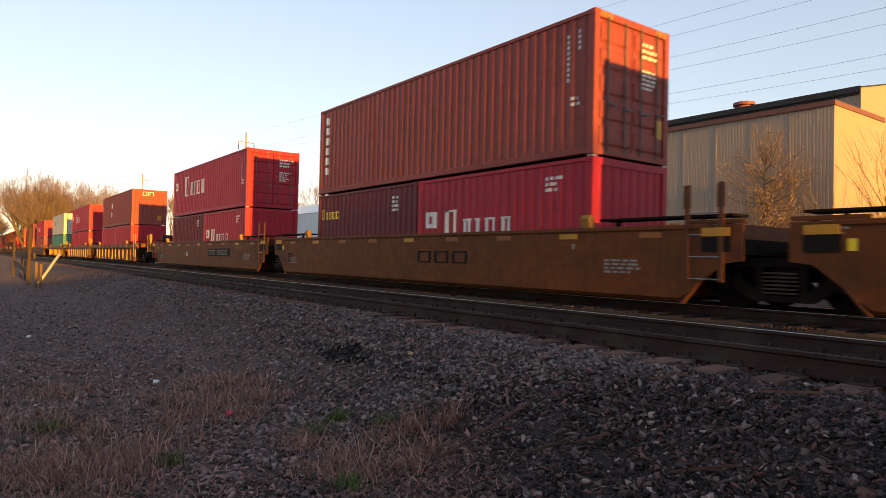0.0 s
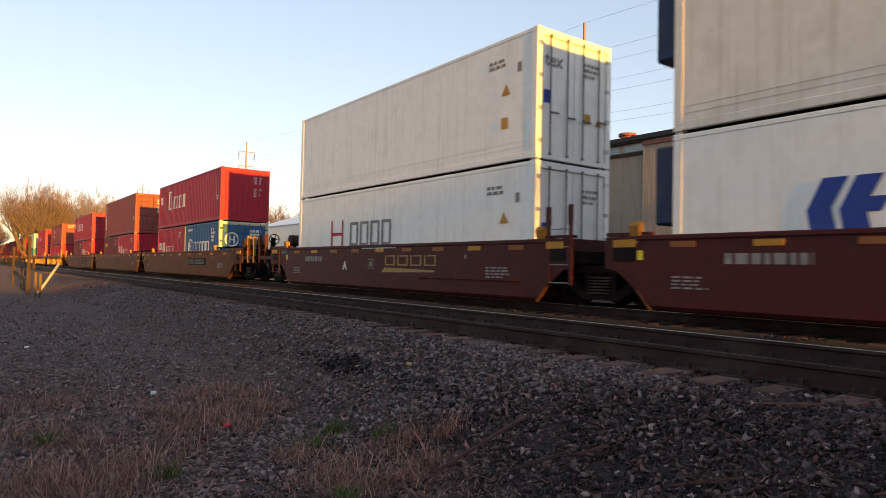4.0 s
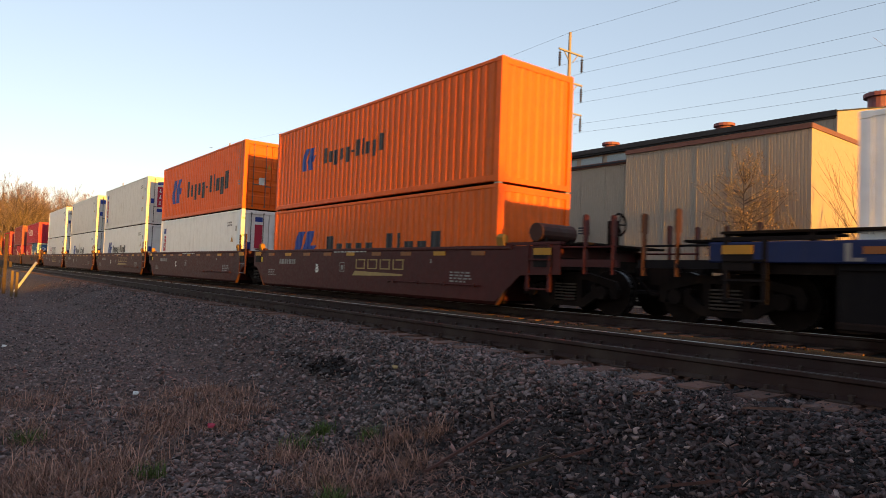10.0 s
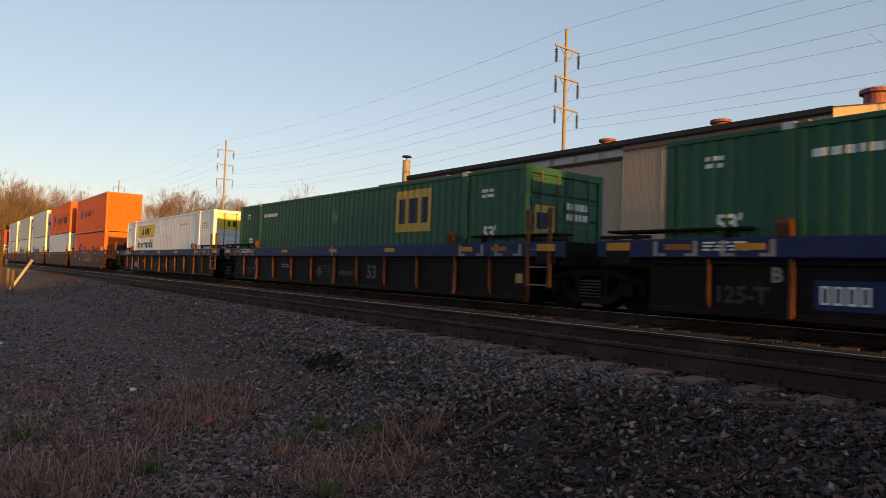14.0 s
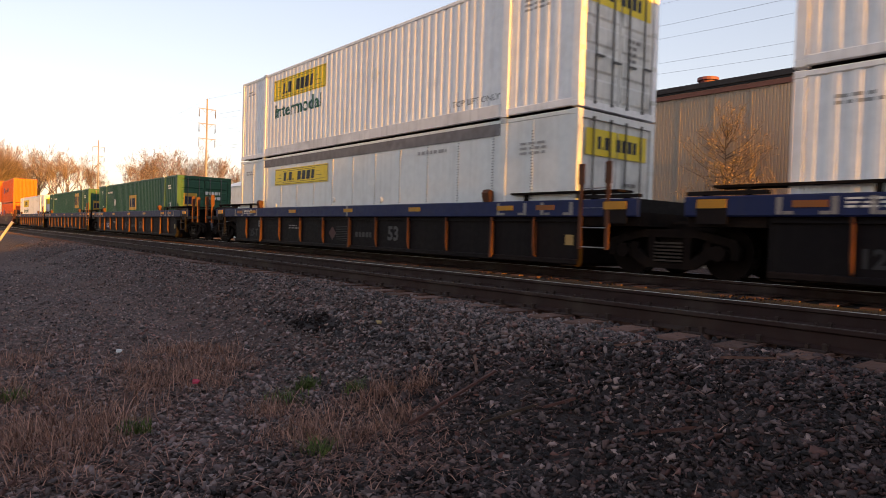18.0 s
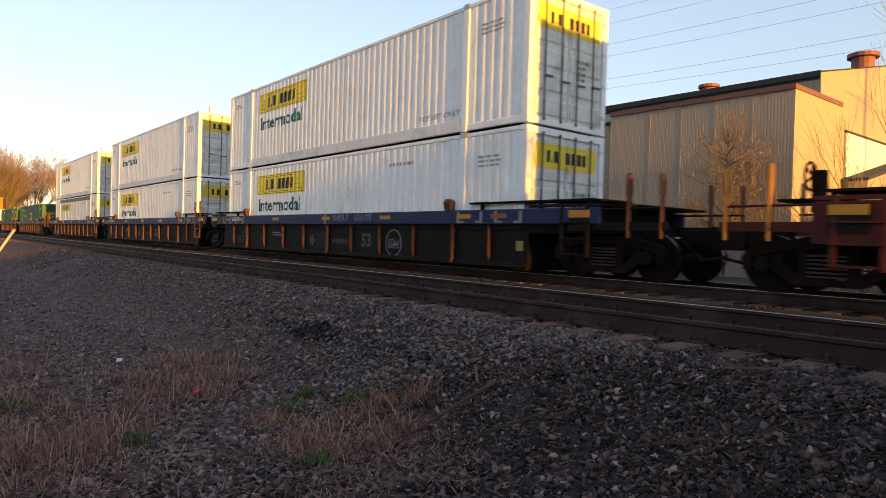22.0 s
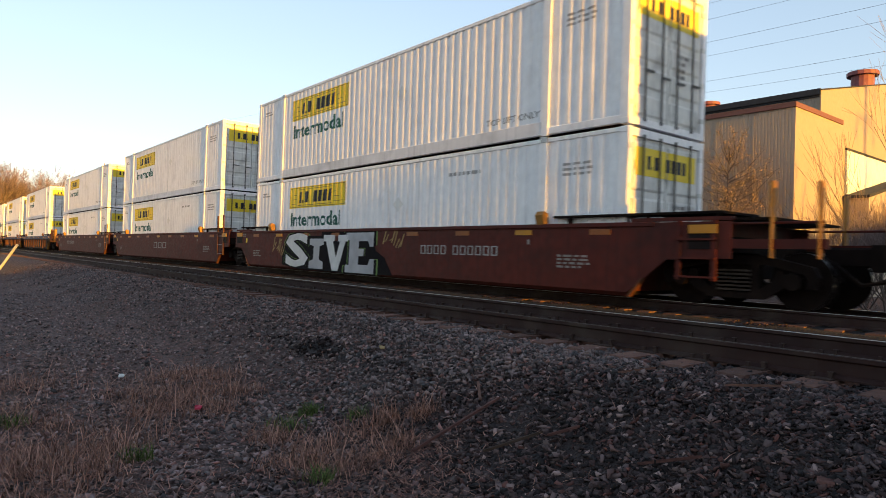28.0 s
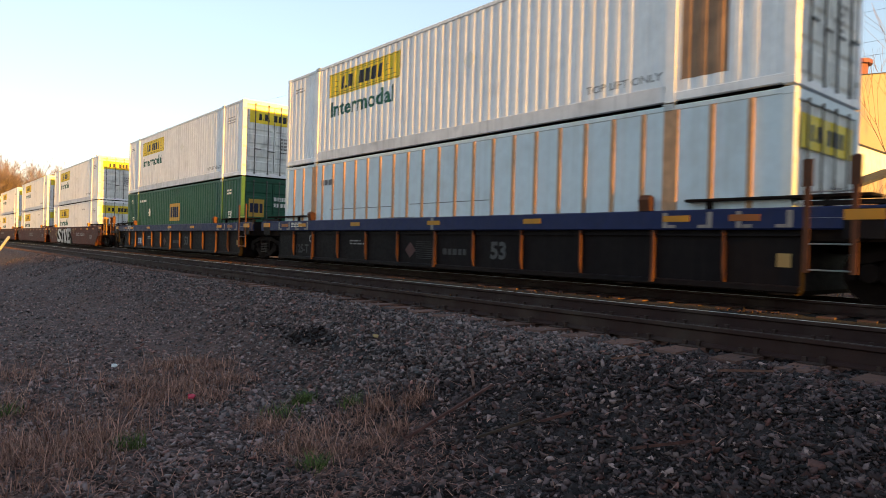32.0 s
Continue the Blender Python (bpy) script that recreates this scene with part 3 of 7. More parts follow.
def container(near_y, z, length, height, mat, label, kind="iso", end="doors", width=2.438, post=None, category="shipping container",
              door_mat=None, group="containers on the train"):
    """A container: frame, posts, castings, side sheets, roof and doors, with its near end at y = 0 and its underside at z = 0.
    kind: iso (corrugated), smooth (insulated), domestic (corrugated with inner posts), sheet (riveted panels), ribbed (posts on panels)."""
    ob = thing("shipping_container", label, category, group)
    half, L, H = width / 2, length, height
    post = post or mat
    door_mat = door_mat or mat
    c = (kind, L, H, width)
    # bottom and top rails
    for sx in (-1, 1):
        x0, x1 = sorted((sx * half, sx * (half - 0.09)))
        part("bottom_rail", lambda: Shape().bbox(x0, x1, 0.16, L - 0.16, 0.02, 0.17, 0.012), mat, ob, key=("brail", sx, *c))
        part("top_rail", lambda: Shape().bbox(x0, x1, 0.16, L - 0.16, H - 0.10, H - 0.01, 0.012), mat, ob, key=("trail", sx, *c))
        if kind in ("iso", "domestic"):
            part("side_panel", lambda: corr_sheet(L, 0.16, H - 0.09, sx * half, -sx), mat, ob, key=("side", sx, *c))
        else:
            part("side_panel", lambda: flat_side(L, 0.16, H - 0.09, sx * half, -sx), mat, ob, key=("side", sx, *c))
        for y0, far in ((0.0, 0), (L - 0.16, 1)):
            part("corner_post", lambda: Shape().box(x0 if sx < 0 else half - 0.15, half * sx if sx > 0 else -half + 0.15, y0, y0 + 0.16, 0.118, H - 0.118), post, ob,
                 key=("post", sx, far, *c))
            for zz, up in ((0.0, 0), (H - 0.118, 1)):
                def casting():
                    s = Shape()
                    a, b = sorted((sx * (half + 0.003), sx * (half - 0.165)))
                    d = -0.003 if not far else 0.003
                    return s.bbox(a, b, y0 + d, y0 + 0.178 + d - (0.018 if far else 0), zz, zz + 0.118, 0.012)
                part("corner_casting", casting, post, ob, key=("cast", sx, far, up, *c))
    part("roof_panel", lambda: Shape().box(-half + 0.05, half - 0.05, 0.1, L - 0.1, H - 0.05, H - 0.02), mat, ob, key=("roof", *c))
    part("floor_frame", lambda: Shape().box(-half + 0.09, half - 0.09, 0.05, L - 0.05, 0.04, 0.16), DARK, ob, key=("floor", *c))
    part("end_wall", lambda: corr_end(width, 0.1, H - 0.06, L, -1), mat, ob, key=("farend", *c))
    part("end_header", lambda: Shape().box(-half + 0.15, half - 0.15, 0.0, 0.10, H - 0.16, H - 0.01), post, ob, key=("head", *c))
    part("end_sill", lambda: Shape().box(-half + 0.15, half - 0.15, 0.0, 0.12, 0.01, 0.14), post, ob, key=("sill", *c))
    if end == "plain":
        part("end_wall", lambda: corr_end(width, 0.13, H - 0.15, 0.0, 1), mat, ob, key=("nearend", *c))
    else:
        for sx in (-1, 1):
            def leaf():
                s = Shape()
                a, b = sorted((sx * 0.012, sx * (half - 0.155)))
                s.box(a, b, 0.045, 0.085, 0.145, H - 0.165)
                if kind == "iso" or kind == "domestic":
                    n = 5
                    for k in range(n):                    # pressed horizontal ridges of the door leaf
                        zc = 0.145 + (H - 0.31) * (k + 0.5) / n
                        s.prism([(a + 0.06, 0.045, zc - 0.20), (a + 0.06, 0.022, zc - 0.15), (a + 0.06, 0.022, zc + 0.15), (a + 0.06, 0.045, zc + 0.20)],
                                (b - a - 0.12, 0, 0))
                return s
            door = part("door", leaf, door_mat, ob, key=("door", sx, *c))
            for k, xx in enumerate((0.26, 0.80)):
                part("lock_rod", lambda: Shape().tube((sx * xx, -0.004, 0.10), (sx * xx, -0.004, H - 0.11), 0.017, n=6)
                     .box(sx * xx - 0.035, sx * xx + 0.035, -0.02, 0.02, 0.10, 0.15).box(sx * xx - 0.035, sx * xx + 0.035, -0.02, 0.02, H - 0.16, H - 0.11)
                     .box(sx * xx - 0.03, sx * xx + 0.25, -0.03, -0.01, 0.98 + 0.05 * k, 1.02 + 0.05 * k), M("grimy lock rod", (0.13, 0.12, 0.11), 0.6, 0.3, var=0.3, dirt=0.4), door, "grimy steel lock rod with handle",
                     key=("rod", sx, k, H))
            for k in range(4):
                zz = 0.35 + (H - 0.75) * k / 3
                part("hinge", lambda: Shape().box(min(sx * (half - 0.17), sx * (half - 0.03)), max(sx * (half - 0.17), sx * (half - 0.03)), -0.006, 0.03, zz, zz + 0.09),
                     STEEL if kind == "smooth" else door_mat, door, key=("hinge", sx, k, H, width))
    if kind in ("domestic", "sheet", "ribbed") and L > 14:
        for y0 in (1.96, L - 2.06):                          # lifting posts at the forty-foot marks
            for sx in (-1, 1):
                post = part("lift_post", lambda: Shape().box(min(sx * (half + 0.012), sx * (half - 0.06)), max(sx * (half + 0.012), sx * (half - 0.06)), y0 - 0.06, y0 + 0.12, 0.0, H),
                            mat if kind != "ribbed" else POSTRUST, ob, key=("lift", sx, y0, *c))
                part("lift_casting", lambda: Shape().bbox(min(sx * (half + 0.02), sx * (half - 0.14)), max(sx * (half + 0.02), sx * (half - 0.14)), y0 - 0.06, y0 + 0.12, H - 0.10, H + 0.02),
                     STEEL, post, "worn steel lifting casting", key=("liftc", sx, y0, *c))
        part("lower_band", lambda: Shape().bbox(-half - 0.008, -half + 0.03, 2.1, L - 2.1, 0.02, 0.30, 0.01), SCUFFED if mat is WHITE else mat, ob, "scuffed lower band" if mat is WHITE else "", key=("band", *c))
    if kind == "sheet":
        n = 14
        for k in range(1, n):
            yy = L * k / n
            part("panel_joint", lambda: Shape().box(-half + 0.004, -half + 0.02, -0.02, 0.02, 0.3, H - 0.1), mat, ob, at=(0, yy, 0), key=("joint", H, width))

            def rivets():
                r = Shape()
                for q in range(38):
                    r.box(-half - 0.002, -half + 0.006, -0.022, 0.022, 0.34 + 0.06 * q, 0.362 + 0.06 * q)
                return r
            tagged(part("riveted_seam", rivets, M("rivet grey", (0.30, 0.29, 0.29), 0.5, 0.3), ob, "row of small grey rivets", at=(0, yy, 0), key=("rivets", H, width)), kind="stuff")
        part("top_band", lambda: Shape().box(-half - 0.004, -half + 0.03, 2.1, L - 2.1, H - 0.34, H - 0.08), M("weathered band grey", (0.20, 0.18, 0.18), 0.6, var=0.3, dirt=0.5), ob, "weathered grey top band", key=("topband", H, width))
        for yy, zz in ((9.1, 1.33), (6.6, 1.28), (13.05, 1.20)):
            part("round_dent", lambda: Shape().tube((-half - 0.03, 0, 0), (-half + 0.01, 0, 0), 0.06, 0.09, n=12), mat, ob, "small dished knob in the sheet", at=(0, yy, zz), key=("dent",))
    if kind == "ribbed":
        n = 26
        for k in range(1, n):
            yy = L * k / n
            part("side_post", lambda: Shape().prism([(-half + 0.02, -0.06, 0.16), (-half - 0.012, -0.035, 0.16), (-half - 0.012, 0.035, 0.16), (-half + 0.02, 0.06, 0.16)], (0, 0, H - 0.25)),
                 POSTRUST, ob, at=(0, yy, 0), key=("ribpost", H, width))
    if z > 1:                                                # cones that lock it to the box below
        for sx in (-1, 1):
            for y0 in ((0.02, L - 0.16) if L < 14 else (2.0, L - 2.02)):
                part("stacking_cone", lambda: Shape().bbox(min(sx * (half - 0.02), sx * (half - 0.15)), max(sx * (half - 0.02), sx * (half - 0.15)), 0, 0.14, -0.041, 0.004, 0.012), STEEL, ob, "steel stacking cone", at=(0, y0, 0), key=("cone", sx, half))
    if kind == "ribbed":
        for k, (y0, y1, zz) in enumerate(((12.5, 13.9, 1.10), (10.0, 13.2, 1.45), (9.0, 10.6, 1.15), (6.3, 9.2, 1.48))):
            part("panel_joint", Shape().box(-half + 0.006, -half + 0.02, y0, y1, zz, zz + 0.015), M("joint grey", (0.10, 0.11, 0.12), 0.6), ob, "thin dark sheet joint")
    TRAIN.append((ob, near_y, z))
    return ob


def small_print(ob, y, z, half, rows, w, mat=INKWHITE, corrugated=True, h=0.07, step=0.12, seed=1):
    """Lines of lettering too small to read, as bars."""
    r = random.Random(seed)
    bars = []
    for k in range(rows):
        u, end = 0.0, w * r.uniform(0.6, 1.0)
        while u < end:
            d = r.uniform(0.08, 0.22)
            bars.append((u, min(end, u + d), -k * step, -k * step + h))
            u += d + 0.05
    return tagged(side_mark("small_print", flat_bars(bars), mat, ob, y, z, half, corrugated), kind="stuff")


def column_print(ob, y, z, half, n, mat=INKWHITE, corrugated=True, s=0.075):
    """An upright column of characters, as bars."""
    return tagged(side_mark("code_column", flat_bars([(0, s, -k * s * 1.5, -k * s * 1.5 + s) for k in range(n)]), mat, ob, y, z, half, corrugated), kind="stuff")


def end_print(ob, x, z, rows, w, mat=INKWHITE, seed=1, h=0.07, step=0.13):
    r = random.Random(seed)
    bars = []
    for k in range(rows):
        u, end = 0.0, w * r.uniform(0.5, 1.0)
        while u < end:
            d = r.uniform(0.06, 0.18)
            bars.append((u, min(end, u + d), -k * step, -k * step + h))
            u += d + 0.04
    return tagged(end_mark("small_print", flat_bars(bars), mat, ob, x, z, 0.018), kind="stuff")


def serif_mark(ob, L, y, z, h, half, mat=INKWHITE, cut=0.0):
    """The red line's wordmark: a small flag, one tall block and four lower ones with slab feet, as plain shapes."""
    bars = []
    for a, w, hh in ((0, 0.80, 1.35), (1.35, 0.50, 0.9), (2.25, 0.24, 0.9), (2.85, 0.62, 0.9), (3.9, 0.52, 0.9)):
        w, hh, a = w * h, hh * h, a * h
        st = min(w, 0.26 * h)
        bars += [(a + 0.06 * h, a + 0.06 * h + st, 0, hh), (a, a + w + 0.12 * h, 0, 0.09 * h), (a, a + w + 0.12 * h, hh - 0.09 * h, hh)]
        if w > 0.3 * h:
            bars.append((a + 0.06 * h + w - 0.14 * h, a + 0.06 * h + w, 0.09 * h, hh - 0.09 * h))
    s = flat_bars([(a, b, max(c, cut), d) for a, b, c, d in bars if d > cut])
    side_mark("wordmark", s, mat, ob, y, z, half, label="white capital letters of a line's wordmark")
    side_mark("flag_mark", flat_bars([(0, 0.5, 0, 0.42)]), mat, ob, L - 0.35, z + 0.55 * h, half, label="small white house flag")
    side_mark("flag_emblem", flat_bars([(0, 0.15, 0, 0.2)]), INKRED, ob, L - 0.52, z + 0.55 * h + 0.11, half, proud=0.008)


def chevron_shape(s):
    """The double-stroke emblem of the orange and white containers."""
    o = Shape()
    for a in (0.0, 0.55):
        o.prism([(a * s, 0, 0.42 * s), (a * s + 0.28 * s, 0, 1.0 * s), (a * s + 0.70 * s, 0, 1.0 * s), (a * s + 0.42 * s, 0, 0.46 * s), (a * s + 0.52 * s, 0, 0),
                 (a * s + 0.08 * s, 0, 0)], (0, 0.004, 0))
    o.prism([(0.75 * s, 0, 0.36 * s), (0.9 * s, 0, 0.62 * s), (1.35 * s, 0, 0.62 * s), (1.2 * s, 0, 0.36 * s)], (0, 0.004, 0))
    return o


def line_mark(ob, y, z, half, em, y2, z2, h, width, corrugated=True):
    """Blue emblem with its left edge at y, and a dark wordmark of the given cap height and length from y2."""
    side_mark("emblem", chevron_shape(em), INKBLUE, ob, y, z, half, corrugated, "blue chevron emblem")
    k, u, bars = width / 6.5, 0.0, []                          # each sign of the word a plain upright block: tall, low or hanging
    for w, lo, hi in ((0.42, 0, 1), (0.40, 0, 0.72), (0.40, -0.24, 0.72), (0.40, 0, 0.72), (0.40, -0.24, 0.72), (0.28, 0.30, 0.44), (0.36, 0, 1), (0.16, 0, 1), (0.40, 0, 0.72), (0.38, -0.24, 0.72), (0.40, 0, 1)):
        bars.append((u * k, (u + w) * k, lo * h, hi * h))
        u += w + 0.226
    side_mark("wordmark", flat_bars(bars), INK, ob, y2, z2, half, corrugated, "dark lettering of a line's wordmark as plain blocks")


def tal_mark(ob, y, z, half, top=1.9, cut=0.0):
    def tower(a, b, mat, nm, inset=0.0):
        side_mark(nm, flat_bars([(inset, 0.42 - inset, max(a, cut), b)]), mat, ob, y, z, half, False, proud=0.006 if inset else 0.003)
    tower(top - 0.28, top, INKBLUE, "blue_block")
    tower(0.0, 0.24, INKBLUE, "blue_block") if cut < 0.1 else None
    tower(0.34, top - 0.40, INKRED, "red_block")
    for k in range(3):
        zz = 0.42 + k * (top - 0.85) / 3
        if zz + 0.3 > cut:
            side_mark("white_letter_bar", flat_bars([(0.10, 0.16, zz, zz + 0.28), (0.16, 0.32, zz + 0.1, zz + 0.16)]), INKWHITE, ob, y, z, half, False, proud=0.006)


def hunt_sign(ob, y, z, half, corrugated=True, w=3.65, h=0.70, words=True):
    """Yellow sign with a framed wordmark and scroll marks at both ends, and a word below it."""
    k = (y, z, half, corrugated, w, h)
    side_mark("sign_board", flat_bars([(0, w, 0, h)]), LOGOYEL, ob, y, z, half, corrugated, "yellow sign panel", key=("hb", *k))
    t = 0.012
    b = [(0.03, w - 0.03, 0.03, 0.03 + t), (0.03, w - 0.03, h - 0.03 - t, h - 0.03), (0.6, w - 0.8, 0.085, 0.085 + t), (0.6, w - 0.8, h - 0.085 - t, h - 0.085),
         (0.03, 0.03 + t, 0.03, h - 0.03), (w - 0.03 - t, w - 0.03, 0.03, h - 0.03)]
    for i in range(0, 6, 2):
        b += [(0.12 + 0.05 * i, 0.5, h * (0.2 + 0.105 * i), h * (0.2 + 0.105 * i) + t), (w - 0.72, w - 0.72 + 0.09 * (6 - i), h * (0.2 + 0.105 * i), h * (0.2 + 0.105 * i) + t)]
    tagged(side_mark("sign_frame", flat_bars(b), INK, ob, y, z, half, corrugated, proud=0.007, key=("hf", *k)), kind="stuff")
    side_mark("wordmark", moved(block_marks(LINE_NAME, 0.36 * h / 0.7, 2.2), 0.66, 0.17 * h / 0.7), INK, ob, y, z, half, corrugated, "black capitals as plain shapes", proud=0.007, key=("hw", *k))
    if words:
        side_mark("lettering", text_shape("Intermodal", 0.62, 0.014, width=3.3), INKGREEN, ob, y - 0.06, z - 0.58, half, corrugated, "dark green lettering", key=("hi", *k))


def hunt_box(near_y, z, label, kind="domestic", body=WHITE, lower=False, words=True, top_only=False):
    ob = container(near_y, z, 16.154, 2.908, body, label, kind, width=2.591, door_mat=GRIMYDOOR)
    half, L = 1.2955, 16.154
    co = kind == "domestic"
    if kind != "ribbed":
        hunt_sign(ob, 13.42 if co else 13.15, 1.88 if co else 1.90, half, co, h=0.70 if co else 0.55, words=words)
        small_print(ob, L - 0.55, 2.45, half, 2, 0.7, PALEPRINT, co, h=0.05, step=0.09, seed=3)
        if lower or not co:
            small_print(ob, 5.0, 2.35, half, 1, 1.6, PALEPRINT, co, h=0.08, seed=4)
        else:
            side_mark("lift_notice", text_shape("TOP LIFT ONLY", 0.19, 0.004, width=1.6), PALEPRINT, ob, 3.75, 0.42, half, co, "small grey lettering", key=("tlo", half))
        small_print(ob, 1.5, 2.3, half, 3, 0.8, PALEPRINT, co, h=0.05, step=0.10, seed=5)
        side_mark("placard_holder", Shape().prism([(0, 0, 0.22), (0.22, 0, 0), (0.44, 0, 0.22), (0.22, 0, 0.44)], (0, 0.004, 0)), M("placard holder", (0.74, 0.715, 0.68), 0.4, var=0.1), ob, 7.3, 1.55, half, co, "empty diamond placard holder")
    else:
        small_print(ob, 13.75, 2.2, half, 1, 1.2, M("stencil dark grey", (0.14, 0.15, 0.16), 0.6), False, h=0.16, seed=14)
    zb = 2.05
    end_mark("sign_board", Shape().box(-1.02, -0.02, 0, 0.004, zb, zb + 0.52), LOGOYEL, ob, 0, 0, 0.016, "yellow sign panel on the door")
    end_mark("sign_board", Shape().box(0.02, 1.02, 0, 0.004, zb, zb + 0.52), LOGOYEL, ob, 0, 0, 0.016, "yellow sign panel on the door")
    end_mark("wordmark", moved(block_marks(LINE_NAME, 0.25, 1.35, 0.0), -0.65, zb + 0.13), INK, ob, 0, 0, 0.012)
    end_print(ob, 0.25, 1.5, 4, 0.6, INKGREY, seed=9)
    return ob


SIGNAMBER = M("sign amber", (0.50, 0.29, 0.045), 0.45, var=0.12, dirt=0.3, streak=0.3, dirt_colour=(0.2, 0.13, 0.04))
NAVY = M("lettering navy", (0.014, 0.016, 0.045), 0.5, var=0.2)


def green_box(near_y, z, label, sign=8.61, zs=1.22, w=1.42, h=0.82, card=INKWHITE):
    ob = container(near_y, z, 16.154, 2.82, GREEN, label, "domestic", width=2.591)
    half, L = 1.2955, 16.154
    side_mark("sign_board", flat_bars([(0, w, 0, h)]), SIGNAMBER, ob, sign, zs, half, True, "yellow square sign", key=("emp1", sign))
    side_mark("wordmark", moved(block_marks((0.5, 0.75, 0.5), 0.6 * h, 0.86 * w, 0.0), 0.12 * w, 0.2 * h), NAVY, ob, sign, zs, half, True, "dark capitals as plain shapes", proud=0.007, key=("emp2", sign))
    d = Shape().prism([(0.22, 0, 0), (0.44, 0, 0.24), (0.22, 0, 0.48), (0, 0, 0.24)], (0, 0.004, 0))
    side_mark("placard", d, card, ob, sign + 3.6, zs + 0.30 * h, half, True, "white diamond placard", key=("emp3", sign))
    small_print(ob, L - 2.35, 2.28, half, 1, 1.35, INKWHITE, True, h=0.12, seed=6)
    small_print(ob, L - 0.7, 2.4, half, 2, 0.5, INKWHITE, True, seed=7)
    small_print(ob, 1.4, 2.3, half, 2, 0.6, INKWHITE, True, seed=8)
    side_mark("length_mark", text_shape("53'", 0.38, 0.012), INKWHITE, ob, 1.35, 1.25, half, True, "white length mark", key="emp4")
    side_mark("length_mark", text_shape("53'", 0.38, 0.012), INKWHITE, ob, L - 0.9, 1.25, half, True, "white length mark", key="emp5")
    end_mark("sign_board", Shape().box(-0.98, -0.36, 0, 0.004, 1.3, 1.98), SIGNAMBER, ob, 0, 0, 0.016, "yellow square sign on the door")
    end_mark("wordmark", moved(block_marks((0.5, 0.75, 0.5), 0.36, 0.56, 0.0), -0.93, 1.46), NAVY, ob, 0, 0, 0.012)
    end_mark("placard", Shape().prism([(0.72, 0, 0.82), (0.92, 0, 1.04), (0.72, 0, 1.26), (0.52, 0, 1.04)], (0, 0.004, 0)), INKWHITE, ob, 0, 0, 0.014, "white diamond placard")
    end_print(ob, 0.05, 1.95, 2, 0.9, INKWHITE, seed=10, h=0.15, step=0.24)
    return ob


Z0 = 0.205                                    # underside of a container in a well
STD, HC = 2.591, 2.896
Z1S, Z1H, Z1D = Z0 + STD + 0.04, Z0 + HC + 0.04, Z0 + 2.908 + 0.04


def iso(near_y, z, mat, h, label, end="doors", length=12.192, post=None, kind="iso"):
    return container(near_y, z, length, h, mat, label, kind, end, post=post)


def dress_iso(ob, L, H, seed, ink=INKWHITE):
    column_print(ob, 0.75, H - 0.45, 1.219, 9, ink)
    column_print(ob, 0.45, H - 0.40, 1.219, 4, ink)
    small_print(ob, 0.62, 1.15, 1.219, 2, 0.28, ink, True, seed=seed)
    end_print(ob, 0.28, H - 0.45, 3, 0.7, ink, seed + 1)
    end_print(ob, 0.28, H - 1.0, 5, 0.6, ink, seed + 2, h=0.05, step=0.09)


# the red, brown and blue boxes in the ochre cars
def k_line(near_y, z, h, label, end, cut=0.0, length=12.192):
    ob = iso(near_y, z, RED, h, label, end, length)
    if length > 10:
        serif_mark(ob, length, length - 2.3, 1.05, 0.80, 1.219)
        dress_iso(ob, length, h, 21)
    else:
        serif_mark(ob, length, length - 1.2, 1.0, 0.55, 1.219)
        small_print(ob, 1.3, 2.2, 1.219, 3, 0.5, INKWHITE, True, seed=22)
    return ob


S20 = 6.058
for near, up_h, up in ((195.8, STD, "doors"), (157.05, STD, "plain")):
    k_line(near, Z1S, up_h, "deep red corrugated shipping container with white line lettering, stacked on another", up)
k_line(195.8, Z0, STD, "deep red twenty-foot container in a well car", "plain", length=S20)
o = iso(195.8 + 6.13, Z0, MAROON_C, STD, "dark maroon twenty-foot container in a well car", "doors", S20)
small_print(o, 1.3, 2.2, 1.219, 3, 0.5, seed=23)
# the brown leased box
o = iso(176.37, Z1S, BROWN, HC, "rust-brown high shipping container with white lease lettering", "doors", post=BROWN)
side_mark("lease_letters", flat_bars([(0, 0.24, -k * 0.34, -k * 0.34 + 0.24) for k in range(6)]), INKWHITE, o, 11.75, 2.35, 1.219, label="white upright lettering as plain shapes")
dress_iso(o, 12.192, HC, 31)
end_mark("yellow_plate", Shape().box(0.78, 1.02, 0, 0.004, 0.55, 0.95), YELLOW, o, 0, 0, 0.016, "yellow warning plate")
end_mark("stripe_mark", flat_bars([(-1.05 + 0.1 * k, -1.0 + 0.1 * k, HC - 0.13, HC - 0.03) for k in range(4)] + [(0.75 + 0.1 * k, 0.80 + 0.1 * k, HC - 0.13, HC - 0.03) for k in range(4)]), YELLOW, o, 0, 0, -0.006,
         "yellow height stripes")
o = k_line(176.37, Z0, STD, "red twenty-foot container with white line lettering in a well car", "plain", length=S20)
o = iso(176.37 + 6.13, Z0, MAROON_C, STD, "dark maroon twenty-foot container with a yellow wordmark", "doors", S20)
side_mark("wordmark", flat_bars(word_bars("Hxxxx", 0.34)), LOGOYEL, o, 5.8, 1.75, 1.219, label="yellow lettering as plain shapes")
small_print(o, 1.3, 2.2, 1.219, 4, 0.4, seed=33)
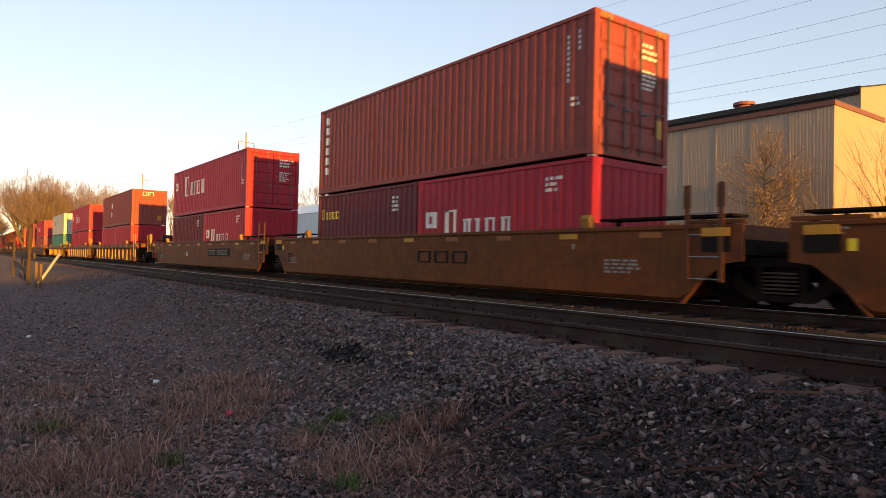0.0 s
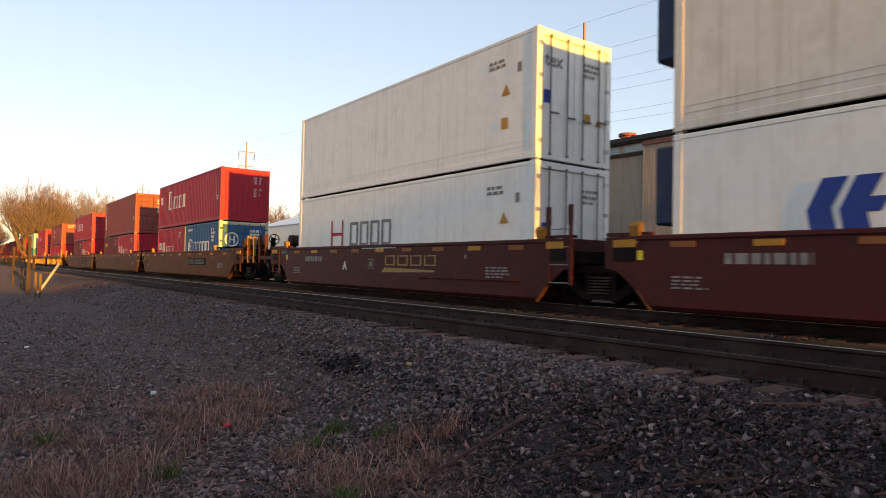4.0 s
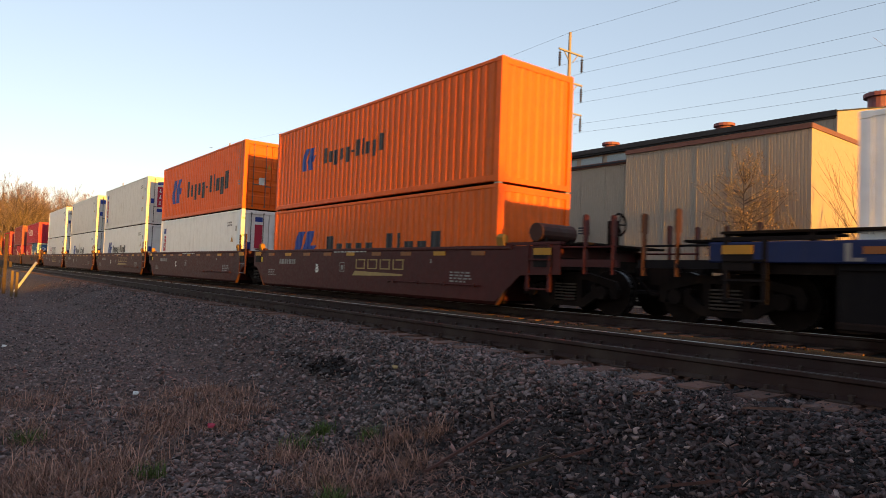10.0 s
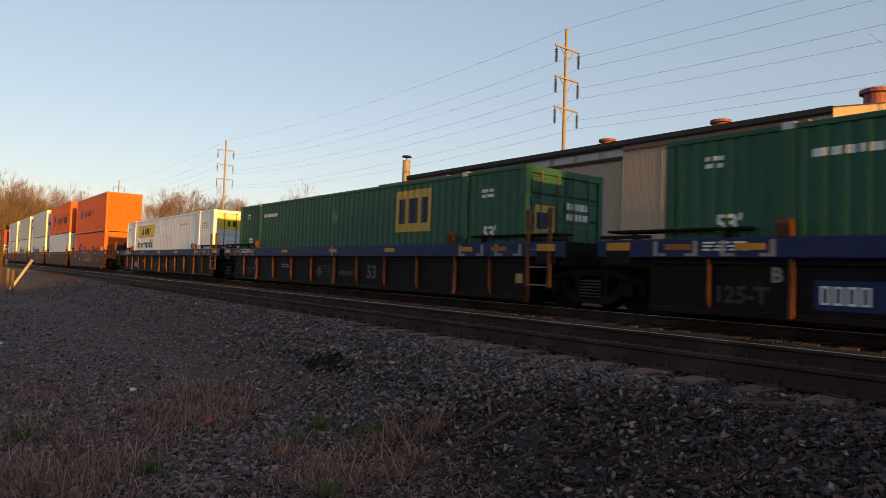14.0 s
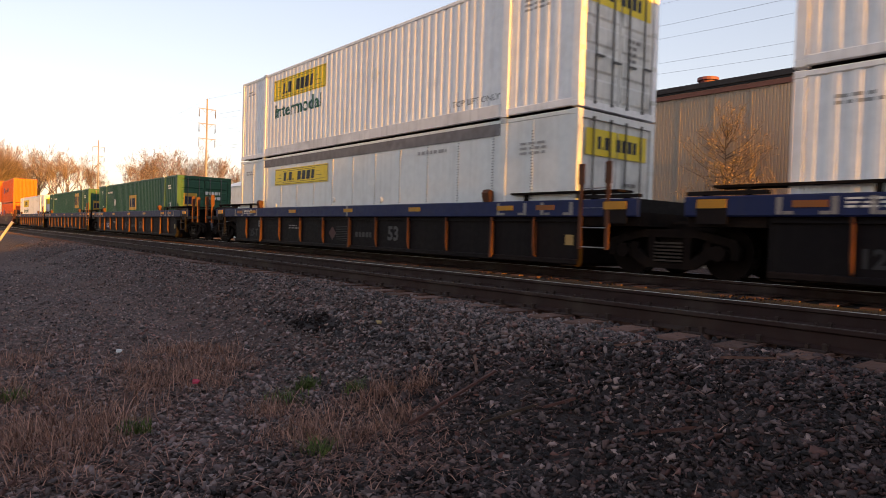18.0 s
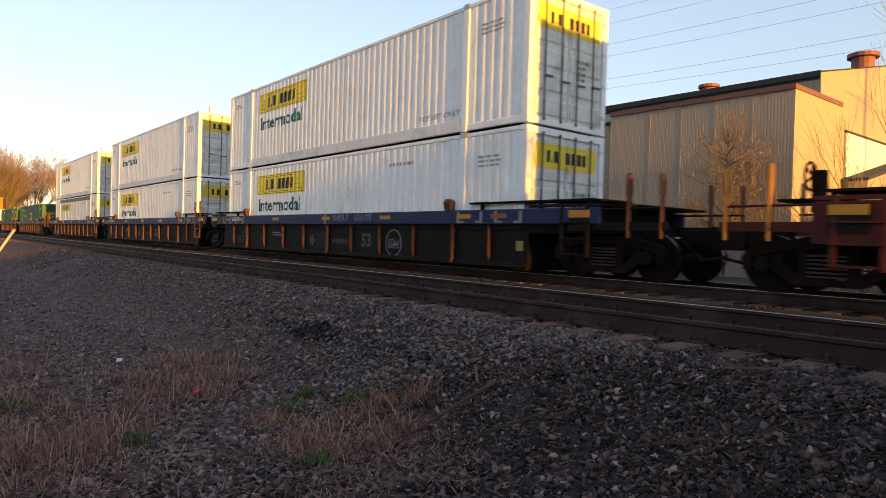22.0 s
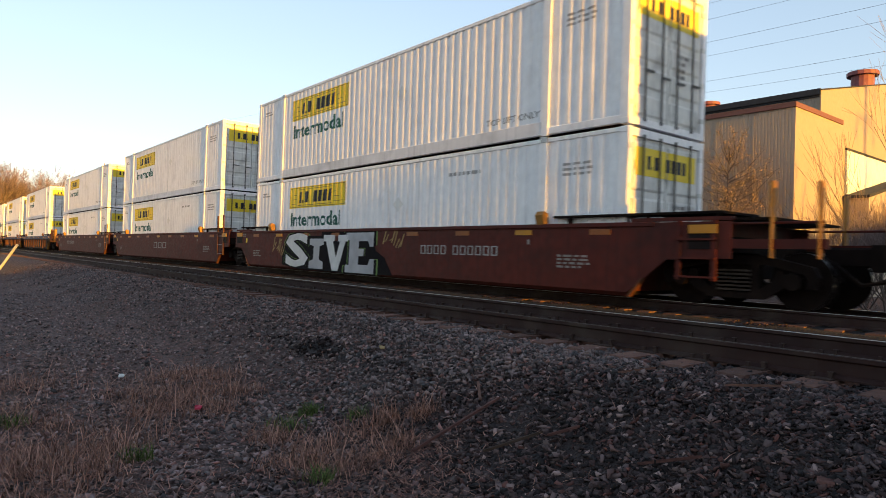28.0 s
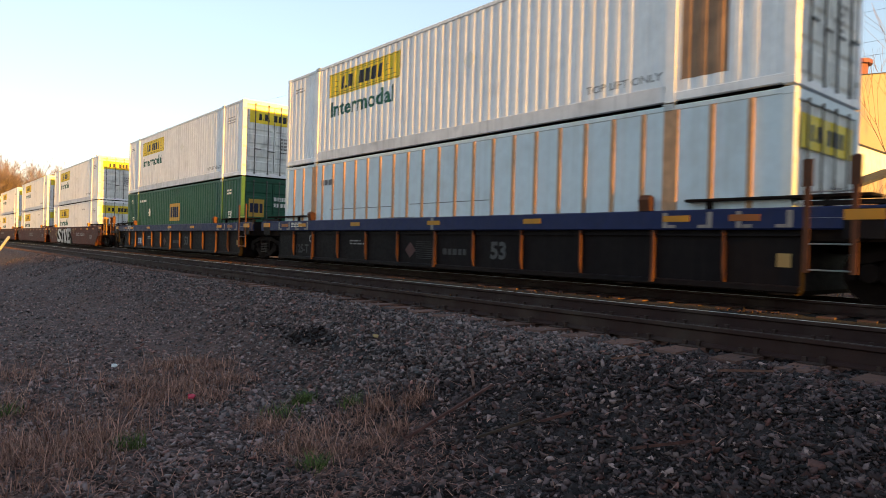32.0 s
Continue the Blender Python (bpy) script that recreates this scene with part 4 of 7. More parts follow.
# below the second red box: a red and a blue one
k_line(157.05 + 6.13, Z0, STD, "red twenty-foot container with white line lettering in a well car", "plain", length=S20)
o = iso(157.05, Z0, BLUE_C, STD, "blue twenty-foot container with white lettering and a pale corner post", "doors", S20, post=M("pale corner paint", (0.5, 0.45, 0.33), 0.5, dirt=0.3))
ring = Shape()
for k in range(20):
    a0, a1 = 2 * math.pi * k / 20, 2 * math.pi * (k + 1) / 20
    ring.prism([(0.42 + 0.42 * math.cos(a0), 0, 0.42 + 0.42 * math.sin(a0)), (0.42 + 0.42 * math.cos(a1), 0, 0.42 + 0.42 * math.sin(a1)),
                (0.42 + 0.33 * math.cos(a1), 0, 0.42 + 0.33 * math.sin(a1)), (0.42 + 0.33 * math.cos(a0), 0, 0.42 + 0.33 * math.sin(a0))], (0, 0.004, 0))
ring.box(0.24, 0.34, 0, 0.004, 0.2, 0.64).box(0.5, 0.6, 0, 0.004, 0.2, 0.64).box(0.3, 0.54, 0, 0.004, 0.38, 0.46)
side_mark("ring_emblem", ring, INKWHITE, o, 5.35, 1.0, 1.219, label="white ring emblem")
side_mark("wordmark", flat_bars(word_bars("HHHHlH", 0.55, 0.75, 0.2)), INKWHITE, o, 4.35, 1.1, 1.219, label="white capitals as plain shapes")
small_print(o, 5.5, 2.25, 1.219, 1, 1.1, h=0.1, seed=35)
small_print(o, 1.35, 2.15, 1.219, 4, 0.6, h=0.13, step=0.18, seed=36)
r2 = Shape()
r2.v, r2.f = [(a * 0.85, b, c * 0.85) for a, b, c in ring.v], ring.f
end_mark("ring_emblem", r2, INKWHITE, o, -0.95, 1.35, 0.014, "white ring emblem")
end_print(o, 0.3, 2.1, 4, 0.65, seed=37, h=0.12, step=0.17)

# white insulated boxes in the maroon cars
def reefer(near_y, z, mat, label, genset=False):
    ob = container(near_y, z, 12.192, HC, mat, label, "smooth", category="refrigerated container")
    for k in range(1, 10):
        part("panel_seam", lambda: Shape().box(-1.219 + 0.0113, -1.219 + 0.02, -0.004, 0.004, 0.2, HC - 0.12), mat, ob, at=(0, 12.192 * k / 10, 0), key=("seam",))
    part("kick_strip", lambda: Shape().box(-1.219 + 0.006, -1.219 + 0.02, 0.15, 12.04, 0.42, 0.44).box(-1.219 + 0.006, -1.219 + 0.02, 0.15, 12.04, 0.30, 0.315), mat, ob, key=("kick",))
    small_print(ob, 1.6, 2.35, 1.219, 2, 0.7, INKGREY, False, seed=41)
    tri = Shape().prism([(0, 0, 0), (0.3, 0, 0), (0.15, 0, 0.26)], (0, 0.004, 0))
    side_mark("warning_triangle", tri, YELLOW, ob, 1.15, 1.55, 1.219, False, "yellow warning triangle", key="wt1")
    side_mark("yellow_plate", flat_bars([(0, 0.22, 0, 0.26)]), YELLOW, ob, 1.15, 0.78, 1.219, False, key="wt2")
    side_mark("grey_plate", flat_bars([(0, 0.12, 0, 0.22)]), INKGREY, ob, 0.62, 2.0, 1.219, False, key="wt3")
    end_print(ob, 0.30, 2.3, 3, 0.62, INKGREY, 42)
    end_mark("yellow_plate", Shape().box(0.34, 0.56, 0, 0.004, 0.98, 1.2), YELLOW, ob, 0, 0, 0.036)
    end_mark("warning_triangle", Shape().prism([(0.72, 0, 0.95), (0.96, 0, 0.95), (0.84, 0, 1.18)], (0, 0.004, 0)), YELLOW, ob, 0, 0, 0.036)
    end_mark("blue_plate", Shape().box(-0.98, -0.78, 0, 0.004, 1.25, 1.55), INKBLUE, ob, 0, 0, 0.036)
    if genset:
        part("generator_set", Shape().bbox(-1.1, 1.1, 12.2, 12.62, 1.35, 2.75, 0.04), M("generator navy", (0.02, 0.03, 0.07), 0.5, dirt=0.3), ob, "dark clip-on generator set")
    return ob


o = reefer(135.62, Z1H, REEFER, "white insulated container with grey lease lettering on its door")
end_mark("lease_word", text_shape("tex", 0.42, 0.012), INKGREY, o, -0.95, 2.1, 0.036, "grey lettering")
o = reefer(135.62, Z0, REEFER, "white insulated container with red and grey lettering in a well car")
side_mark("wordmark", flat_bars(word_bars("HHHH", 0.75, 0.7, 0.16)), INKGREY, o, 8.3, 1.15, 1.219, False, "dark grey capitals as plain shapes")
side_mark("cross_mark", flat_bars([(0, 0.1, 0, 0.9), (0.75, 0.85, 0, 0.9), (0.1, 0.75, 0.4, 0.5)]), INKRED, o, 9.6, 1.1, 1.219, False, "red emblem")
o = reefer(120.05, Z1H, CREAM, "grey-white insulated container, streaked with grime", True)
side_mark("corner_badge", flat_bars([(0, 0.3, 0, 0.32)]), INKBLUE, o, 11.6, 2.3, 1.219, False, "small blue badge")
end_mark("corner_badge", Shape().box(-0.98, -0.62, 0, 0.004, 2.2, 2.5), INKBLUE, o, 0, 0, 0.036, "small blue badge")
o = reefer(120.05, Z0, REEFER, "white insulated container with blue emblem and dark lettering", True)
line_mark(o, 9.98, 1.10, 1.219, 0.80, 8.53, 1.22, 0.48, 3.87, False)
side_mark("patch_panel", flat_bars([(0, 0.55, 0, 0.95)]), CREAM, o, 7.15, 1.12, 1.219, False, "cream repair patch", proud=0.009)
o = reefer(104.6, Z1H, CREAM, "cream insulated container with a red and blue lease mark", True)
tal_mark(o, 11.45, 0.50, 1.219, 1.98)
end_mark("red_block", Shape().box(-0.62, -0.28, 0, 0.004, 1.05, 2.3), INKRED, o, 0, 0, 0.036, "red lease mark")
end_mark("blue_block", Shape().box(-0.62, -0.28, 0, 0.004, 2.42, 2.62).box(-0.62, -0.28, 0, 0.004, 0.75, 0.95), INKBLUE, o, 0, 0, 0.036)
end_mark("white_letter_bar", flat_bars([(-0.52, -0.38, 1.2 + k * 0.38, 1.26 + k * 0.38) for k in range(3)] + [(-0.48, -0.42, 1.2 + k * 0.38, 1.42 + k * 0.38) for k in range(3)]), INKWHITE, o, 0, 0, 0.033)
o = reefer(104.6, Z0, REEFER, "white insulated container with blue emblem and large dark lettering", True)
line_mark(o, 10.26, 1.10, 1.219, 0.83, 8.79, 1.21, 0.48, 3.92, False)
# orange boxes
o = iso(88.89, Z1H, ORANGE, HC, "orange corrugated shipping container with blue emblem", "doors")
line_mark(o, 10.34, 0.80, 1.219, 1.24, 7.73, 0.98, 0.80, 6.1)
dress_iso(o, 12.192, HC, 51, INKGREY)
end_mark("warning_triangle", Shape().prism([(-0.2, 0, 1.75), (-0.02, 0, 1.75), (-0.11, 0, 1.95)], (0, 0.004, 0)), YELLOW, o, 0, 0, 0.014)
end_mark("white_plate", Shape().box(-0.55, -0.3, 0, 0.004, 1.05, 1.35), INKWHITE, o, 0, 0, 0.014)
o = reefer(88.89, Z0, REEFER, "white insulated container with a red lease mark in a well car", True)
tal_mark(o, 11.5, 0.9, 1.219, 1.55)
end_mark("red_block", Shape().box(-0.62, -0.28, 0, 0.004, 1.3, 2.3), INKRED, o, 0, 0, 0.036, "red lease mark")
end_mark("blue_block", Shape().box(-0.62, -0.28, 0, 0.004, 2.42, 2.62), INKBLUE, o, 0, 0, 0.036)
o = iso(73.3, Z1S, ORANGE, HC, "orange corrugated shipping container with blue emblem, plain lit end", "plain")
line_mark(o, 10.14, 1.25, 1.219, 0.75, 8.56, 1.36, 0.5, 3.77)
o = iso(73.3, Z0, ORANGE, STD, "orange corrugated shipping container with large dark lettering", "plain")
line_mark(o, 10.56, 0.50, 1.219, 1.28, 8.07, 0.72, 0.85, 6.2)

# fifty-three-foot boxes
hunt_box(49.85, Z0, "white corrugated intermodal container, alone in its well car", lower=True)
green_box(30.5, Z0, "dark green corrugated container with a large yellow square sign", 4.93, 1.48, 1.6, 1.1, M("faded placard", (0.09, 0.13, 0.10), 0.5))
green_box(11.0, Z0, "dark green corrugated container with a yellow square sign and diamond placard")
UP = "white corrugated intermodal container with yellow sign, stacked on top"
LOW = "white corrugated intermodal container with yellow sign, in a well car"
hunt_box(-12.75, Z1D, UP)
hunt_box(-12.75, Z0, "flat white sheet-sided intermodal container with a yellow sign", "sheet", M("sheet white", (0.72, 0.71, 0.69), 0.4, var=0.08, dirt=0.3, streak=0.3, dirt_colour=(0.4, 0.37, 0.34)), words=False)
for near in (-32.8, -52.7, -76.5, -96.8, -116.64):
    hunt_box(near, Z1D, UP)
    hunt_box(near, Z0, LOW, lower=True)
hunt_box(-140.4, Z1D, "white corrugated intermodal container stacked on a green one")
green_box(-140.4, Z0 + 0.088, "dark green corrugated container under a white one")
o = hunt_box(-160.3, Z1D, "white corrugated intermodal container with a rust-brown patch near its end")
side_mark("rust_patch", flat_bars([(0, 0.8, 0, 2.35)]), M("rust stain sheet", (0.34, 0.20, 0.12), 0.7, var=0.4, scale=3, streak=0.5, dirt_colour=(0.2, 0.1, 0.05)), o, 1.82, 0.36, 1.2955, True, "rust-brown stained patch")
hunt_box(-160.3, Z0, "pale sheet container with brown upright posts along its side", "ribbed", RIBWHITE, words=False)
hunt_box(-180.2, Z1D, UP)
hunt_box(-180.2, Z0, LOW, lower=True)

# far ahead: the front of the train
FRONT = [(219.8, BROWN, STD, RED, "plain"), (239.8, RED, STD, RED, "plain"), (259.8, GREY_C, STD, TEAL, "doors"),
         (283.8, RED, STD, BROWN, "doors"), (303.8, MAROON_C, STD, BROWN, "doors"), (323.8, BROWN, STD, RED, "plain"),
         (347.8, RED, STD, RED, "doors"), (367.8, ORANGE, STD, MAROON_C, "plain"), (387.8, ORANGE, STD, BROWN, "plain"),
         (411.8, BROWN, STD, RED, "plain"), (431.8, ORANGE, STD, RED, "plain")]
NAMES_C = {RED: "red", BROWN: "rust-brown", GREY_C: "grey-white", TEAL: "teal green", MAROON_C: "dark maroon", ORANGE: "orange"}
for near, up, h, low, end in FRONT:
    o = iso(near, Z1S, up, h, NAMES_C[up] + " corrugated shipping container stacked on another", end)
    if up is RED:
        serif_mark(o, 12.192, 9.2, 1.0, 0.6, 1.219)
    elif up is GREY_C:
        side_mark("wordmark", flat_bars(word_bars("HHHHH", 0.6)), INKGREY, o, 9.5, 1.2, 1.219)
    elif up is BROWN:
        side_mark("emblem", flat_bars([(0, 0.5, 0, 0.4), (0.2, 0.6, 0.7, 1.1)]), INKWHITE, o, 8.3, 0.8, 1.219)
    if near == 219.8:
        end_mark("wordmark", flat_bars([(a - 0.5, b - 0.5, c + 2.12, d + 2.12) for a, b, c, d in word_bars("HlH", 0.3, 1.0, 0.2)]), INKWHITE, o, 0, 0, -0.004, "pale wordmark as plain bars")
        end_mark("yellow_plate", Shape().box(0.55, 0.85, 0, 0.004, 0.35, 0.7), YELLOW, o, 0, 0, 0.004)
    for k in (0, 1):
        iso(near + 6.13 * k, Z0, low, STD, NAMES_C[low] + " twenty-foot container in a well car", "plain", S20)

# ---------------------------------------------------------------- well cars


def wheelset_truck(parent, y):
    """A two-axle freight truck: cast side frames, spring nests, wheels and axles."""
    for sx in (-1, 1):
        x = sx * 0.98
        def frame_shape():
            s = Shape()
            d = (sx * 0.13, 0, 0)
            s.prism([(x, a, b) for a, b in ((-1.24, 0.50), (-1.16, 0.66), (-0.48, 0.82), (0.48, 0.82), (1.16, 0.66), (1.24, 0.50), (0.5, 0.68), (-0.5, 0.68))], d)
            s.prism([(x, a, b) for a, b in ((-0.44, 0.15), (0.44, 0.15), (0.40, 0.25), (-0.40, 0.25))], d)
            for e in (-1, 1):
                s.prism([(x, e * a, b) for a, b in ((1.04, 0.50), (0.72, 0.55), (0.30, 0.24), (0.44, 0.15))], d)
                s.prism([(x, e * a, b) for a, b in ((0.27, 0.22), (0.38, 0.22), (0.40, 0.72), (0.27, 0.72))], d)
                s.prism([(x, e * a, b) for a, b in ((1.24, 0.52), (1.06, 0.56), (1.08, 0.34), (1.20, 0.34))], d)
                s.prism([(x, e * a, b) for a, b in ((0.74, 0.60), (0.62, 0.58), (0.66, 0.34), (0.74, 0.34))], d)
            return s
        fr = part("side_frame", frame_shape, DARK, parent, "grimy cast side frame", at=(0, y, 0), key=("sf", sx))
        def springs():
            s = Shape()
            for k in range(6):
                s.box(x + sx * 0.13, x + sx * 0.17, -0.26, 0.26, 0.27 + 0.06 * k, 0.30 + 0.06 * k)
            return s
        part("spring_nest", springs, M("dusty spring steel", (0.05, 0.035, 0.027), 0.7, 0.3, var=0.3, dirt=0.4), fr, "stacked dusty springs", at=(0, 0, 0), key=("sp", sx))
        for a in (-0.889, 0.889):
            part("axle_bearing", lambda: Shape().tube((x - sx * 0.02, a, 0.44), (x + sx * 0.2, a, 0.44), 0.13, n=12), DARK, fr, key=("ab", sx, a))
    for a in (-0.889, 0.889):
        part("axle", lambda: Shape().tube((-0.8, 0, 0.44), (0.8, 0, 0.44), 0.08, n=8), DARK, parent, at=(0, y + a, 0), key=("axle",))
        for sx in (-1, 1):
            w = part("wheel", lambda: Shape().tube((sx * 0.70, 0, 0.44), (sx * 0.82, 0, 0.44), 0.437, n=28).tube((sx * 0.66, 0, 0.44), (sx * 0.70, 0, 0.44), 0.465, n=28), DARK, parent, at=(0, y + a, 0), key=("wheel", sx))
            part("wheel_tread", lambda: Shape().tube((sx * 0.705, 0, 0.44), (sx * 0.815, 0, 0.44), 0.4395, n=28, caps=False), TREAD, w, "bright worn tread", key=("tread", sx))
    part("bolster", lambda: Shape().bbox(-1.0, 1.0, -0.22, 0.22, 0.45, 0.78, 0.04), DARK, parent, at=(0, y, 0), key=("bol",))


def ladder(parent, y, mat, sx=-1):
    """Two flat bars with rungs and a tall grab iron at a car's corner."""
    x = sx * 1.45
    for k, dy in enumerate((0.0, 0.6)):
        part("ladder_stile", lambda: Shape().box(x - 0.02, x + 0.02, dy - 0.04, dy + 0.04, 0.42, 2.02 - 0.05 * k)
             .prism([(x, dy - 0.07, 1.62), (x, dy - 0.07, 2.0), (x + sx * -0.012, dy + 0.07, 2.0), (x + sx * -0.012, dy + 0.07, 1.62)], (sx * 0.03, 0, 0)), mat, parent, at=(0, y, 0), key=("stile", k, sx))
    for k in range(4):
        part("rung", lambda: Shape().tube((x, 0, 0), (x, 0.6, 0), 0.012, n=6), STEEL, parent, at=(0, y, 0.46 + 0.36 * k), key=("rung", sx))


def brake_gear(parent, y, s, mat, handbrake=False, tank=False):
    """Walkways, grab irons and coupler on an end that meets another car, some with a handbrake or a tank; s: the way outwards."""
    if handbrake:
        wheel = Shape()
        for k in range(16):
            a0, a1 = 2 * math.pi * k / 16, 2 * math.pi * (k + 1) / 16
            wheel.tube((-0.25 + 0.22 * math.cos(a0), y + s * 0.75, 1.82 + 0.22 * math.sin(a0)), (-0.25 + 0.22 * math.cos(a1), y + s * 0.75, 1.82 + 0.22 * math.sin(a1)), 0.022, n=5, caps=False)
        for k in range(5):
            a0 = 2 * math.pi * k / 5
            wheel.tube((-0.25, y + s * 0.73, 1.82), (-0.25 + 0.21 * math.cos(a0), y + s * 0.75, 1.82 + 0.21 * math.sin(a0)), 0.018, n=4)
        part("brake_wheel", wheel, DARK, parent, "black spoked handbrake wheel")
        part("brake_stand", Shape().box(-0.33, -0.17, y + s * 0.52, y + s * 0.7, 1.25, 1.9), DARK, parent)
    if tank:
        part("air_reservoir", Shape().tube((-1.1, y - s * 0.75, 1.66), (0.0, y - s * 0.75, 1.66), 0.2, n=14), M("tank brown", (0.05, 0.018, 0.013), 0.7, var=0.3, dirt=0.5), parent, "rust-brown air reservoir cylinder")
        for sx in (-0.95, -0.15):
            part("reservoir_saddle", Shape().box(sx - 0.05, sx + 0.05, y - s * 0.93, y - s * 0.57, 1.1, 1.55), DARK, parent)
    else:
        part("platform", Shape().box(-1.42, -0.2, min(y - s * 1.3, y + s * 0.1), max(y - s * 1.3, y + s * 0.1), 1.47, 1.51).box(-1.40, -1.34, y - 0.04, y + 0.04, 1.1, 1.47), DARK, parent, "dark grated end platform")
    body = mat if mat is CAR_MAROON else {"sunlit mustard post": CAR_RED}.get(mat.name, CAR_BLACK)
    for sx in (-1, 1):
        for k, dy in enumerate((-0.62, -0.02)):
            part("corner_stile", Shape().box(sx * 1.44 - 0.025, sx * 1.44 + 0.025, y + s * dy - 0.04, y + s * dy + 0.04, 0.40, 1.36), body, parent, "upright of the corner steps")
        for k in range(3):
            part("corner_step", Shape().box(sx * 1.44 - 0.06, sx * 1.44 + 0.03, min(y + s * 0.02, y - s * 0.66), max(y + s * 0.02, y - s * 0.66), 0.44 + 0.30 * k, 0.47 + 0.30 * k), body, parent, "flat corner step")
        part("side_sill", Shape().box(sx * 1.38 - 0.05, sx * 1.38 + 0.05, min(y + s * 0.1, y + s * 1.6), max(y + s * 0.1, y + s * 1.6), 0.92, 1.06), body, parent, "end sill over the truck")
        part("handrail", Shape().tube((sx * 1.38, y + s * 0.12, 1.30), (sx * 1.38, y + s * 1.55, 1.30), 0.02, n=6), body, parent, "thin handrail along the end platform")
    for sx in (-1, 1):
        for k, dy in enumerate((0.85, 1.5)):
            part("grab_post", Shape().box(sx * 1.40 - 0.055, sx * 1.40 + 0.055, y + s * dy - 0.015, y + s * dy + 0.015, 0.78, 1.92 - 0.05 * k).box(sx * 1.40 - 0.075, sx * 1.40 + 0.075, y + s * dy - 0.02, y + s * dy + 0.02, 1.52, 1.90 - 0.05 * k), mat, parent, "upright grab post with a flat plate")
    for k in range(6):
        part("walkway_slat", Shape().box(-1.3, 1.3, y + s * 0.15 * k - 0.05, y + s * 0.15 * k + 0.05, 1.36, 1.40), DARK, parent)
    part("coupler", Shape().bbox(-0.16, 0.16, min(y + s * 1.1, y + s * 2.1), max(y + s * 1.1, y + s * 2.1), 0.68, 0.98, 0.03).box(-0.24, 0.24, min(y + s * 1.75, y + s * 2.15), max(y + s * 1.75, y + s * 2.15), 0.62, 1.02), DARK, parent, "cast steel coupler")
    part("air_hose", Shape().tube((-0.4, y + s * 1.3, 0.75), (-0.42, y + s * 1.7, 0.42), 0.03, n=6).tube((-0.42, y + s * 1.7, 0.42), (-0.4, y + s * 2.1, 0.5), 0.03, n=6), DARK, parent)


